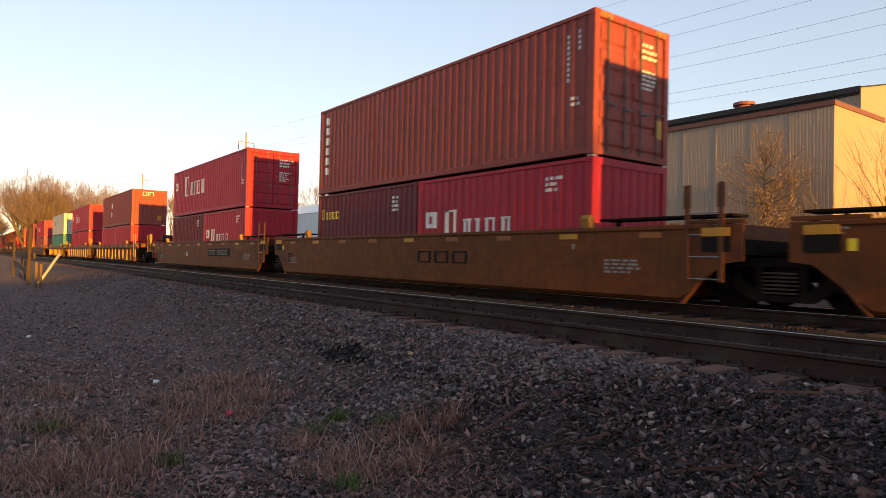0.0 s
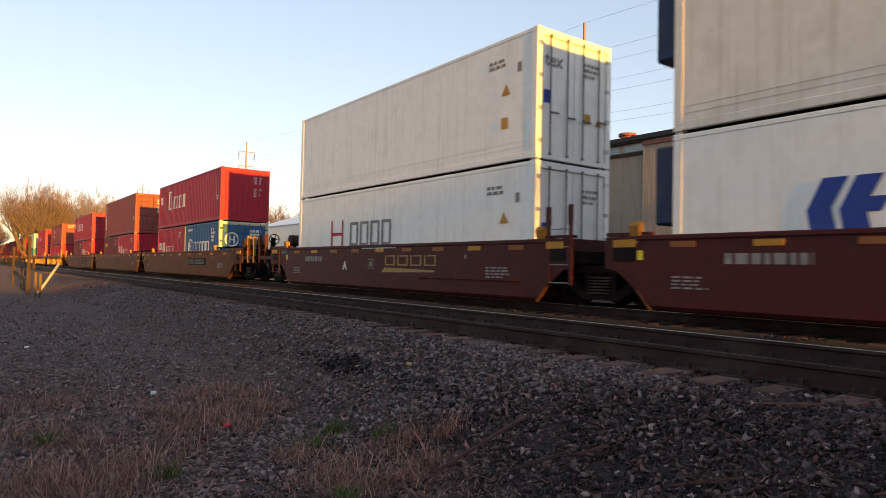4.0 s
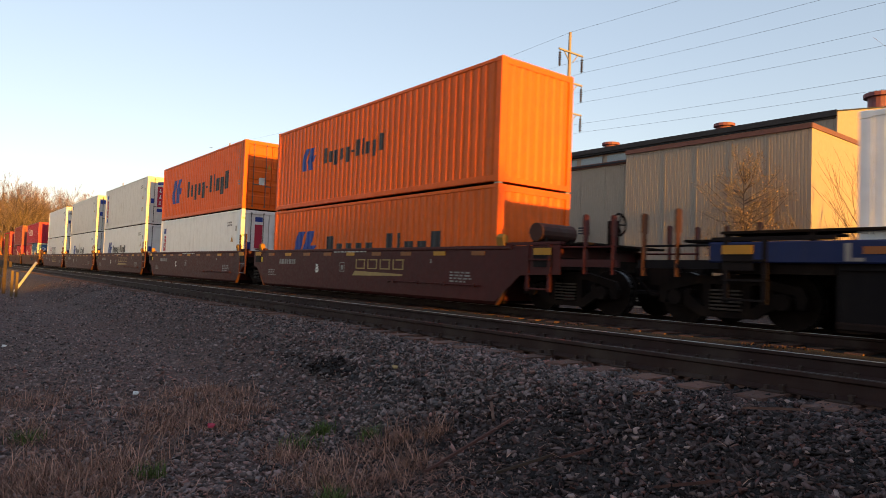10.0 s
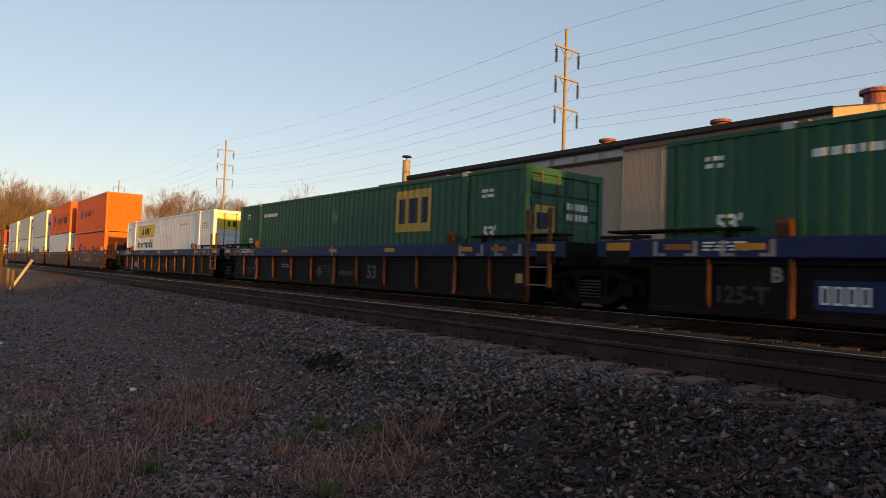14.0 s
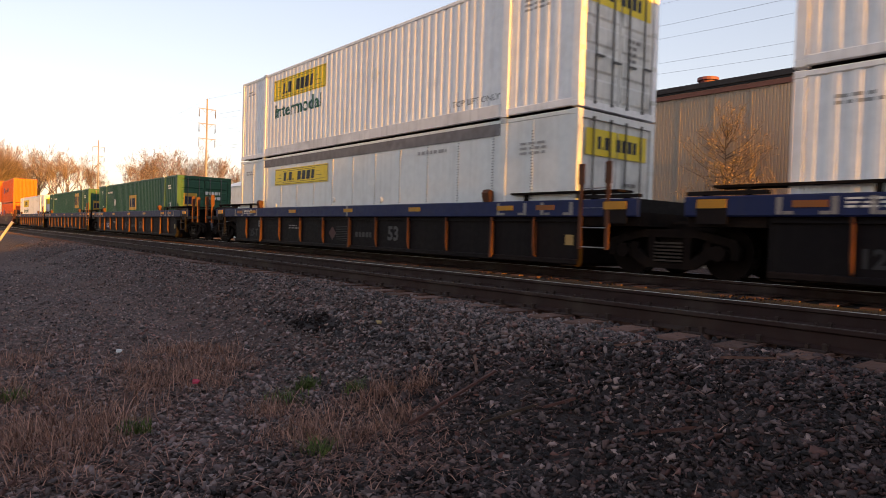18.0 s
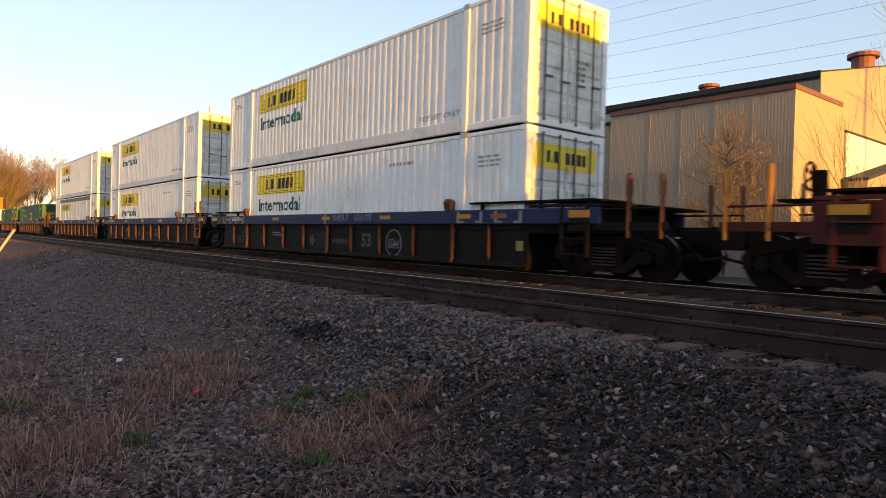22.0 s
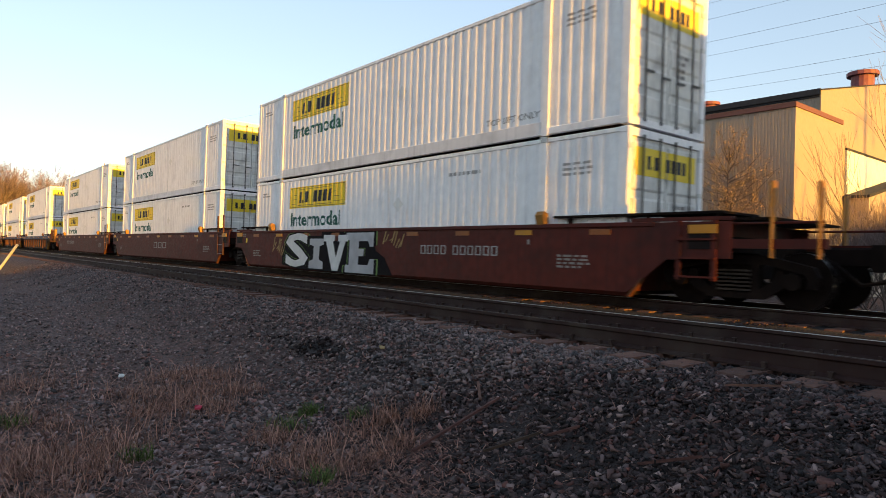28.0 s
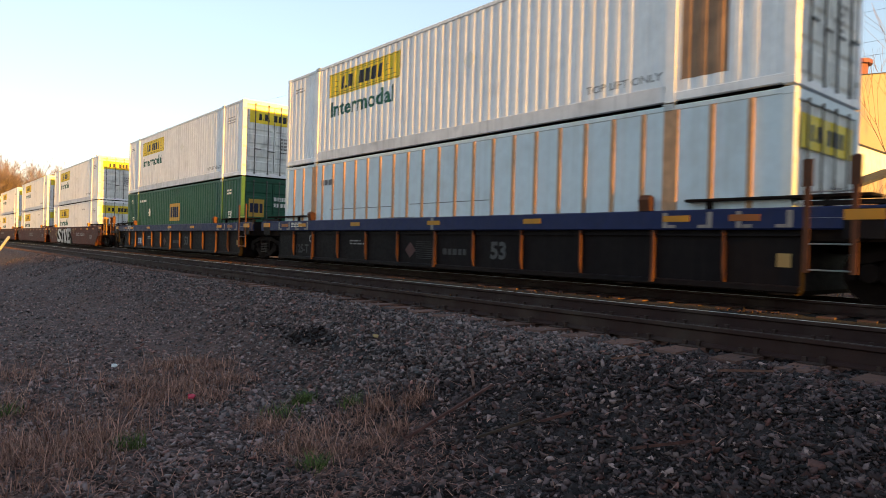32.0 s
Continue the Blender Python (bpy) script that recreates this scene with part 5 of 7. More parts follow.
def well_car(centre, style, well, pitch, rear_break=False, front_break=False, letter="", marks=""):
    """One unit of an articulated well car, its middle at y = 0. A truck stands under its rear joint (and its front, at a break)."""
    # the ribbed cars' posts take yellow in place of sunlight on brown
    main, post, names = {"ochre": (CAR_TAN, RUST_POST, "ochre-brown"), "maroon": (CAR_MAROON, CAR_MAROON, "dark maroon"), "red": (CAR_RED, RUST_POST, "oxide-red"),
                         "blue": (CAR_BLUE, RUST_POST, "blue and black"), "ribbed": (CAR_TAN, YELLOW, "brown ribbed")}[style]
    ob = thing("well_car", f"{names} double-stack well car, dusty, rolling on the far track", "railway car", "well cars of the train")
    top, low = 1.34, 0.13
    fr = well + (1.85 if rear_break else pitch / 2 - well - 0.42)
    ff = well + (1.85 if front_break else pitch / 2 - well - 0.42)
    open_side = style in ("blue", "ribbed")
    for sx in (-1, 1):
        x = sx * 1.40
        if not open_side:
            def plate():
                pts = [(-well, low), (well, low), (well + 0.75, 0.72), (ff, 0.76), (ff, top), (-fr, top), (-fr, 0.76), (-well - 0.75, 0.72)]
                return Shape().prism([(x, a, b) for a, b in pts], (sx * 0.04, 0, 0))
            sd = part("side_plate", plate, main, ob, "smooth steel side", key=("plate", sx, well, pitch, rear_break, front_break))
            part("top_chord", lambda: Shape().bbox(min(sx * 1.34, sx * 1.47), max(sx * 1.34, sx * 1.47), -well - 0.5, well + 0.5, top - 0.07, top + 0.015, 0.015), main, sd, key=("chord", sx, well))
            part("skirt", lambda: Shape().prism([(sx * 1.40, -well, low), (sx * 1.44, -well, low), (sx * 1.36, -well, low - 0.07), (sx * 1.30, -well, low - 0.07)], (0, 2 * well, 0)), main, sd, key=("skirt", sx, well))
        else:
            def plate2():
                pts = [(-well, low + 0.04), (well, low + 0.04), (well, 1.03), (-well, 1.03)]
                return Shape().prism([(sx * 1.30, a, b) for a, b in pts], (sx * 0.05, 0, 0))
            sd = part("side_plate", plate2, CAR_BLACK if style == "blue" else main, ob, "black recessed side" if style == "blue" else "", key=("plate2", sx, well))
            part("top_band", lambda: Shape().bbox(min(sx * 1.36, sx * 1.46), max(sx * 1.36, sx * 1.46), -fr, ff, 1.02, top, 0.02), main, sd, key=("band", sx, fr, ff))
            for yy in (-7.17, -5.95, -4.42, -2.91, -1.45, -0.1, 1.43, 2.91, 4.42, 5.9, 7.17):
                big = abs(yy) > 5.8 and abs(yy) < 6 or yy == -0.1
                w = 0.027 if big else 0.016
                part("side_post", lambda: Shape().prism([(sx * 1.35, 0, 1.03), (sx * 1.44, 0, 1.03), (sx * 1.44, 0, 0.42), (sx * (1.40 if not big else 1.46), 0, low + (0.12 if not big else 0.02)), (sx * 1.35, 0, low + 0.05)], (0, 2 * w, 0)),
                     post, sd, "rust-orange upright post", at=(0, yy - w, 0), key=("post", sx, big))
            part("side_ledge", lambda: Shape().box(min(sx * 1.33, sx * 1.41), max(sx * 1.33, sx * 1.41), -well, well, 0.93, 0.955), CAR_BLACK if style == "blue" else main, sd, key=("ledge", sx, well))
            part("bottom_rail", lambda: Shape().bbox(min(sx * 1.26, sx * 1.40), max(sx * 1.26, sx * 1.40), -well - 0.02, well + 0.02, low - 0.02, low + 0.09, 0.02), CAR_BLACK if style == "blue" else main, sd, key=("brl", sx, well))
        # guides and reflectors
        for e in (-1, 1):
            gy = 5.9 if open_side else 6.3 if well > 7 else well + 0.25
            part("loading_guide", lambda: Shape().prism([(sx * 1.34, e * gy, top), (sx * 1.46, e * gy, top), (sx * 1.51, e * gy, top + 0.19), (sx * 1.45, e * gy, top + 0.27), (sx * 1.34, e * gy, top + 0.23)], (0, 0.2, 0)),
                 RUST_POST if style == "blue" else SUNLIT_MUSTARD, ob, "flared loading guide", key=("guide", sx, e, gy))
            if not open_side:
                part("jack_foot", lambda: Shape().prism([(sx * 1.36, e * well, low - 0.08), (sx * 1.455, e * well, low - 0.08), (sx * 1.455, e * (well + 0.28), low + 0.26), (sx * 1.36, e * (well + 0.28), low + 0.26)], (0, e * 0.05, 0)),
                 RUST_POST, ob, key=("foot", sx, e, well))
        strips = [(-well + 0.6 + (2 * well - 1.2) * k / 8, k % 3 == 1) for k in range(9)] if style != "blue" else [(6.5, True), (3.37, True), (-0.1, True), (-3.24, True), (-6.39, True), (-7.5, False), (7.7, False)]
        for yy, bright in strips:
            part("reflector", lambda: Shape().box(min(sx * 1.44, sx * 1.452), max(sx * 1.44, sx * 1.452), -0.23, 0.23, -0.05, 0.05), YELLOW if bright else AMBER, ob,
                 "yellow reflective strip" if bright else "faded amber reflective strip", at=((0 if not open_side else sx * 0.02), yy, 1.19 if not open_side else 1.2), key=("refl", sx))
    # floor of the well, crossbearers, end decks
    for k in range(7):
        yy = -well + 0.2 + (2 * well - 0.4) * k / 6
        part("crossbearer", lambda: Shape().box(-1.38, 1.38, -0.18, 0.18, 0.08, 0.20), DARK, ob, at=(0, yy, 0), key=("cb",))
    for e, reach, brk in ((-1, fr, rear_break), (1, ff, front_break)):
        y0, y1 = sorted((e * (well + 0.05), e * reach))
        part("end_deck", lambda: Shape().box(-1.36, 1.36, y0, y1, 0.86, 1.10).box(-0.5, 0.5, y0, y1, 0.7, 0.86), DARK, ob, "dark end deck over the truck", key=("deck", e, reach, well))
        part("deck_frame", lambda: Shape().box(-1.38, 1.38, y0 + 0.25, y0 + 0.34, 1.10, 1.36).box(-1.38, 1.38, y1 - 0.34, y1 - 0.25, 1.10, 1.36).box(-1.42, -1.30, y0, y1, 1.36, 1.42).box(1.30, 1.42, y0, y1, 1.36, 1.42), main if style != "blue" else CAR_BLACK, ob,
             key=("dfr", e, reach, well, style))
        part("bulkhead", lambda: Shape().box(-1.36, 1.36, e * well - 0.03, e * well + 0.03, 0.15, 1.25), main if style != "blue" else CAR_BLACK, ob, key=("bulk", e, well))
        part("end_plate", lambda: Shape().box(-1.462, -1.45, e * (reach - 0.45) - 0.25, e * (reach - 0.45) + 0.25, 0.9, 1.3), CAR_BLACK, ob, at=(0, 0, 0), key=("eplate", e, reach))
        part("reflector", lambda: Shape().box(-1.475, -1.463, -0.24, 0.24, -0.07, 0.07), YELLOW, ob, "yellow reflective strip", at=(0, e * (reach - 0.45), 1.22), key=("refl2",))
        if not brk:
            ladder(ob, e * (well + 0.42 if well > 7 else well + 0.68) - 0.3, post, e)
        if well > 7:
            part("walkway", lambda: Shape().box(-1.42, -0.95, min(e * 6.5, e * (well + 0.9)), max(e * 6.5, e * (well + 0.9)), 1.47, 1.51)
                 .box(-1.40, -1.34, e * 6.9 - 0.04, e * 6.9 + 0.04, 1.33, 1.47).box(-1.40, -1.34, e * 8.6 - 0.04, e * 8.6 + 0.04, 1.33, 1.47), DARK, ob, "narrow dark walkway over the side", key=("walk", e, well))
        if brk:
            wheelset_truck(ob, e * (well + 1.75))
            brake_gear(ob, e * (reach - 0.25), e, {"maroon": CAR_MAROON, "blue": RUST_POST}.get(style, SUNLIT_MUSTARD), (style, e) in (("maroon", -1), ("red", 1), ("ochre", -1)), style in ("maroon", "ochre"))
        elif e < 0:
            wheelset_truck(ob, -pitch / 2)
            part("joint", lambda: Shape().bbox(-0.35, 0.35, -pitch / 2 - 0.6, -pitch / 2 + 0.6, 0.72, 0.98, 0.05), DARK, ob, "articulation casting", key=("joint", pitch))
    # lettering
    half = 1.444 if not open_side else 1.352
    if not open_side:
        small_print(ob, well - 0.4, 0.62, half, 4, 0.7, INKGREY, False, h=0.03, step=0.06, seed=61)
        small_print(ob, -well + 1.6, 0.72, half, 4, 0.8, INKGREY, False, h=0.04, step=0.07, seed=62)
        side_mark("yellow_plate", flat_bars([(0, 0.12, 0, 0.17)]), LOGOYEL, ob, well + 0.3, 0.92, half, False)
        small_print(ob, well + 0.75, 1.22, half, 2, 0.55, INKGREY, False, h=0.035, step=0.07, seed=69)
        if style == "maroon":
            side_mark("stencil_frame", flat_bars([(0, 0.30, 0, 0.02), (0, 0.30, 0.26, 0.28), (0, 0.02, 0.02, 0.26), (0.28, 0.30, 0.02, 0.26), (0.08, 0.22, 0.06, 0.20)]), INKGREY, ob, 0.62, 0.66, half, False, "small framed stencil", key=("frm", half))
        side_mark("yellow_plate", flat_bars([(0, 0.07, 0, 0.10)]), INKGREY, ob, -well + 2.4, 0.95, half, False)
        if style == "maroon":
            part("brake_pipe", lambda: Shape().tube((-1.475, -well + 0.5, 0.46), (-1.475, -well + 4.2, 0.46), 0.017, n=6).tube((-1.475, -well + 4.2, 0.46), (-1.42, -well + 4.3, 0.40), 0.017, n=6), main, ob, "thin pipe clipped along the side", key=("bpipe", well))
            for k in range(4):
                part("pipe_clip", lambda: Shape().box(-1.49, -1.435, -0.03, 0.03, 0.42, 0.50), main, ob, at=(0, -well + 0.7 + 1.1 * k, 0), key=("pclip",))
        if letter:
            side_mark("unit_letter", text_shape(letter, 0.36, 0.014), INKWHITE, ob, 2.2, 0.62, half, False, "white unit letter")
    if style == "maroon" and letter not in "EC":
        side_mark("road_name", flat_bars([(a + c * 0.3, b + c * 0.3, c, d) for a, b, c, d in word_bars("HHHH", 0.28, 1.3, 0.35, 2.45)]), INKGOLD, ob, -0.34, 0.76, half, False, "faded gold lettering as plain shapes")
        side_mark("road_stripe", Shape().prism([(0, 0, 0), (2.6, 0, 0.04), (2.6, 0, 0.09), (0.15, 0, 0.14)], (0, 0.004, 0)), INKGOLD, ob, -0.15, 0.56, half, False, "tapering gold stripe")
    if style == "maroon":
        small_print(ob, 5.0, 0.86, half, 1, 1.7, INKGREY, False, h=0.17, seed=63)
        small_print(ob, 1.0, 1.24, half, 1, 2.4, INKWHITE, False, h=0.05, seed=64)
    elif style in ("ochre", "red"):
        ny = {"first": 5.0, "last": -2.19}.get(marks, -1.7)
        if marks != "word":
            if style == "ochre":
                side_mark("number_ground", flat_bars([(0, 3.2, 0, 0.36)]), CAR_BLACK, ob, ny, 0.62, half, False, "dark number panel")
            side_mark("car_number", flat_bars([(a + 0.1, b + 0.1, c, d) for a, b, c, d in word_bars("HHHH  HHHHHH", 0.21, 0.7, 0.25, 2.7)]), M("stencil grey", (0.36, 0.34, 0.33), 0.6, dirt=0.4) if style == "red" else INKGREY, ob, ny, 0.70, half + 0.003, False, "pale number as bars")
        else:
            side_mark("road_name", flat_bars(word_bars("HHH", 0.3, 0.8, 0.2, 2.1)), INKGREY if style == "red" else CAR_BLACK, ob, 0.74 if style == "red" else -0.45, 0.6, half, False, "lettering as plain shapes")
        if style == "ochre":
            side_mark("length_mark", text_shape("53", 0.42, 0.014), CAR_BLACK, ob, well - 0.2, 0.5, half, False, "dark length mark")
    elif style == "blue":
        side_mark("length_mark", text_shape("53", 0.5, 0.018), M("faded length grey", (0.075, 0.07, 0.07), 0.6, dirt=0.4), ob, -1.95, 0.42, half, False, "faded length mark")
        side_mark("diamond_mark", Shape().prism([(0, 0, 0.2), (0.22, 0, 0), (0.44, 0, 0.2), (0.22, 0, 0.4)], (0, 0.004, 0)), M("faded diamond", (0.085, 0.035, 0.032), 0.6, dirt=0.4), ob, 1.15, 0.34, half, False, "faded red diamond mark")
        tagged(side_mark("hatched_mark", flat_bars([(0.02 * abs(q - 4), 0.85 - 0.05 * abs(q - 4), 0.05 * q, 0.05 * q + 0.012) for q in range(9)]), M("faded hatch", (0.045, 0.04, 0.04), 0.6), ob, 0.75, 0.34, half, False, "faded hatched lines"), kind="stuff")
        side_mark("centre_bar", flat_bars([(0, 0.10, 0, 0.30)]), INKGREY, ob, 0.0, 1.03, 1.462, False, "pale upright bar")
        small_print(ob, -0.35, 0.46, half, 1, 1.3, M("faded slogan", (0.05, 0.045, 0.045), 0.6), False, h=0.14, seed=66)
        small_print(ob, 3.8, 0.72, half, 2, 0.9, INKGREY, False, h=0.04, step=0.08, seed=67)
        small_print(ob, well - 1.0, 1.25, 1.462, 3, 0.8, INKWHITE, False, h=0.03, step=0.055, seed=68)
        side_mark("unit_letter", text_shape(letter or "B", 0.3, 0.012), INKGREY, ob, 6.22, 0.68, half, False, "faded unit letter")
        side_mark("class_mark", text_shape("125-T", 0.36, 0.012), M("faded class grey", (0.035, 0.032, 0.032), 0.6, dirt=0.4), ob, 7.12, 0.34, half, False, "faded class mark")
        side_mark("yellow_plate", flat_bars([(0, 0.2, 0, 0.2)]), INKGOLD, ob, -7.94, 0.48, half, False)
        if marks == "plate":
            side_mark("owner_plate", flat_bars([(0, 0.9, 0, 0.42)]), CAR_BLUE, ob, 5.62, 0.30, half, False, "small blue plate")
            side_mark("owner_letters", flat_bars([(a + 0.08, b + 0.08, c + 0.08, d + 0.08) for a, b, c, d in word_bars("HHHH", 0.26, 0.5, 0.14)]), INKWHITE, ob, 5.62, 0.30, half + 0.003, False, "white letters as plain shapes")
        for e in (-1, 1):
            for yy, foot in ((8.13, 1), (7.40, -1), (6.94, 1), (6.17, -1)):
                f = foot * e
                side_mark("white_tick", flat_bars([(0, 0.085, 0, 0.25), (0.10, 0.24, 0, 0.05) if f > 0 else (-0.15, -0.01, 0, 0.05)]), INKGREY, ob, e * yy + 0.025, 1.05, 1.462, False)
    TRAIN.append((ob, centre, 0.0))
    return ob


W53, W40 = 8.25, 6.35
for i, c in enumerate((201.9, 182.5, 163.15)):
    well_car(c, "ochre", W53, 19.5, rear_break=i == 2, front_break=i == 0, letter="" if i else "A", marks="word" if i == 1 else "")
for i, c in enumerate((141.7, 126.15, 110.65, 95.0, 79.4)):
    well_car(c, "maroon", W40, 15.58, rear_break=i == 4, front_break=i == 0, letter="AEDCB"[i])
for i, c in enumerate((57.95, 38.6, 19.1)):
    well_car(c, "blue", W53, 19.5, rear_break=i == 2, front_break=i == 0, letter="ACB"[i], marks="plate" if i != 1 else "")
BLUES = []
for i, c in enumerate((-4.65, -24.7, -44.6)):
    BLUES.append(well_car(c, "blue", W53, 20.0, rear_break=i == 2, front_break=i == 0, letter="BAC"[i]))
REDS = []
for i, c in enumerate((-68.4, -88.7, -108.55)):
    REDS.append(well_car(c, "red", W53, 20.0, rear_break=i == 2, front_break=i == 0, marks=("first", "word", "last")[i]))
def graffiti(car):
    """Sprayed block letters with a dark outline and green shading on a car side."""
    y, z, half = 5.2, 0.12, 1.444
    k = Shape()
    k.prism([(-0.25, 0, 0.08), (0.9, 0, -0.03), (5.2, 0, -0.05), (5.55, 0, 0.5), (5.3, 0, 0.98), (3.7, 0, 0.90), (2.4, 0, 0.84), (1.5, 0, 0.98), (0.3, 0, 1.05), (-0.2, 0, 0.7)], (0, 0.004, 0))
    k.prism([(5.3, 0, -0.02), (6.3, 0, -0.02), (5.9, 0, 0.45), (5.5, 0, 0.62)], (0, 0.004, 0))
    side_mark("spray_ground", k, SPRAYDARK, car, y, z, half, False, "black sprayed shading")
    grey = M("graffiti grey", (0.40, 0.40, 0.42), 0.6, var=0.25, scale=3, dirt=0.3, dirt_colour=(0.2, 0.2, 0.2))

    def fitted(t, u, w, z0, z1):
        x0, x1 = min(v[0] for v in t.v), max(v[0] for v in t.v)
        c0, c1 = min(v[2] for v in t.v), max(v[2] for v in t.v)
        f = Shape()
        f.v, f.f = [((a - x0) / (x1 - x0) * w + u + 0.05 * (c - c0), b, (c - c0) / (c1 - c0) * (z1 - z0) + z0) for a, b, c in t.v], t.f
        return f

    def glyph(ch, bold):
        if ch == "S":
            return text_shape(ch, 1.5, bold)
        pts = {"I": ((0, 0), (1, 0), (1, 0.24), (0.72, 0.3), (0.72, 0.75), (1, 0.8), (1, 1), (0, 1), (0, 0.8), (0.3, 0.75), (0.3, 0.3), (0, 0.24)),
               "V": ((0.40, 0), (0.64, 0), (0.90, 0.82), (1, 0.82), (1, 1), (0.60, 1), (0.60, 0.82), (0.68, 0.82), (0.54, 0.36), (0.39, 0.82), (0.46, 0.82), (0.46, 1), (0, 1), (0, 0.82), (0.10, 0.82)),
               "E": ((0, 0), (1, 0), (1, 0.36), (0.86, 0.36), (0.80, 0.21), (0.46, 0.21), (0.46, 0.42), (0.64, 0.42), (0.64, 0.60), (0.46, 0.60), (0.46, 0.79), (0.78, 0.79), (0.84, 0.66), (0.96, 0.66), (0.96, 1), (0, 1), (0, 0.81), (0.13, 0.81),
                     (0.13, 0.19), (0, 0.19))}[ch]
        return Shape().prism([(a, 0, b) for a, b in pts], (0, 0.004, 0))
    for n, (u, w, ch, z0, z1) in enumerate([(0.0, 1.6, "S", 0.03, 1.13), (1.68, 0.9, "I", 0.02, 0.95), (2.58, 1.42, "V", 0.0, 1.06), (3.9, 1.5, "E", -0.02, 1.12)]):
        d = 0.0015 * n
        side_mark("spray_halo", fitted(glyph(ch, 0.10), u - 0.16, w + 0.34, z0 - 0.04, min(1.19, z1 + 0.09)), SPRAYGREEN if ch in "SE" else SPRAYDARK, car, y, z, half + d * 0.3, False, "sprayed halo")
        side_mark("spray_outline", fitted(glyph(ch, 0.085), u - 0.11, w + 0.24, z0 - 0.05, z1 + 0.05), SPRAYDARK, car, y, z, half + 0.003 + d * 0.3, False, "black sprayed outline")
        side_mark("spray_letter", fitted(glyph(ch, 0.045), u, w, z0, z1), SPRAY if ch in "SV" else grey, car, y, z, half + 0.007, False, "white sprayed letter")
    s = Shape()
    for i in range(9):
        a = 0.7 * i
        s.prism([(-1.0 + 0.1 * i, 0, 0.5 + 0.12 * math.sin(a)), (-0.96 + 0.1 * i, 0, 0.5 + 0.12 * math.sin(a)), (-0.8 + 0.1 * i, 0, 0.8 + 0.2 * math.cos(a * 2)), (-0.85 + 0.1 * i, 0, 0.8 + 0.2 * math.cos(a * 2))], (0, 0.002, 0))
    s2 = Shape()
    s2.v, s2.f = [(a + 6.8, b, c * 0.8 + 0.4) for a, b, c in s.v], s.f
    side_mark("spray_scrawl", s, INKGOLD, car, y, z, half, False, "pale yellow sprayed scrawl")
    side_mark("spray_scrawl", s2, INKGOLD, car, y, z, half, False, "pale yellow sprayed scrawl")


def scrawl(car, y, z, half, width, height, n, mat, seed):
    """Unreadable sprayed strokes as short slanted bars."""
    r = random.Random(seed)
    k = Shape()
    for i in range(n):
        u, a = width * i / n, r.uniform(-0.06, 0.06)
        k.prism([(u, 0, 0), (u + 0.04, 0, 0), (u + 0.04 + a, 0, height * r.uniform(0.7, 1)), (u + a, 0, height * r.uniform(0.7, 1))], (0, 0.002, 0))
        if r.random() < 0.7:
            v = height * r.uniform(0.1, 0.8)
            k.prism([(u, 0, v), (u + width / n, 0, v + 0.02), (u + width / n, 0, v + 0.055), (u, 0, v + 0.035)], (0, 0.002, 0))
    tagged(side_mark("spray_scrawl", k, mat, car, y, z, half, False, "pale sprayed scrawl"), kind="stuff")


FAINT = M("faint spray", (0.22, 0.22, 0.24), 0.6, var=0.3)
scrawl(BLUES[2], -0.55, 1.12, 1.464, 0.85, 0.20, 7, FAINT, 3)
scrawl(BLUES[2], -1.75, 1.12, 1.464, 0.9, 0.20, 7, FAINT, 4)
ring = Shape()
for i in range(20):
    a0, a1 = 2 * math.pi * i / 20, 2 * math.pi * (i + 1) / 20
    ring.prism([(0.36 + 0.36 * math.cos(a0), 0, 0.36 + 0.36 * math.sin(a0)), (0.36 + 0.36 * math.cos(a1), 0, 0.36 + 0.36 * math.sin(a1)), (0.36 + 0.33 * math.cos(a1), 0, 0.36 + 0.33 * math.sin(a1)), (0.36 + 0.33 * math.cos(a0), 0, 0.36 + 0.33 * math.sin(a0))], (0, 0.003, 0))
side_mark("spray_ring", ring, FAINT, BLUES[2], -3.15, 0.18, 1.352, False, "sprayed pale ring")
scrawl(BLUES[2], -3.28, 0.40, 1.354, 0.5, 0.26, 5, FAINT, 5)
graffiti(REDS[2])
for i, c in enumerate((-132.3, -152.2, -172.1)):
    well_car(c, "blue", W53, 19.9, rear_break=i == 2, front_break=i == 0, letter="ACB"[i], marks="plate" if i == 0 else "")
for i, (near, *_) in enumerate(FRONT):
    well_car(near + 6.1, "ribbed" if i < 3 else "ochre", W53, 20.0, rear_break=i in (2, 5, 8), front_break=i in (0, 3, 6, 9))


# ---------------------------------------------------------------- background: works building, poles, trees


def ribbed_wall(y0, y1, z0, z1, x, step=0.15):
    """Upright box-ribbed sheet facing -x."""
    s = Shape()
    y = y0
    i = 0
    while y < y1 - 1e-6:
        e = min(y + step, y1)
        s.v += [(x, y, z0), (x, y, z1), (x, y + step * 0.55, z0), (x, y + step * 0.55, z1), (x + 0.014, y + step * 0.66, z0), (x + 0.014, y + step * 0.66, z1), (x + 0.014, e - 0.017, z0), (x + 0.014, e - 0.017, z1)]
        b = 8 * i
        s.f += [(b, b + 2, b + 3, b + 1), (b + 2, b + 4, b + 5, b + 3), (b + 4, b + 6, b + 7, b + 5)]
        if i:
            s.f.append((b - 2, b, b + 1, b - 1))
        y, i = e, i + 1
    return s


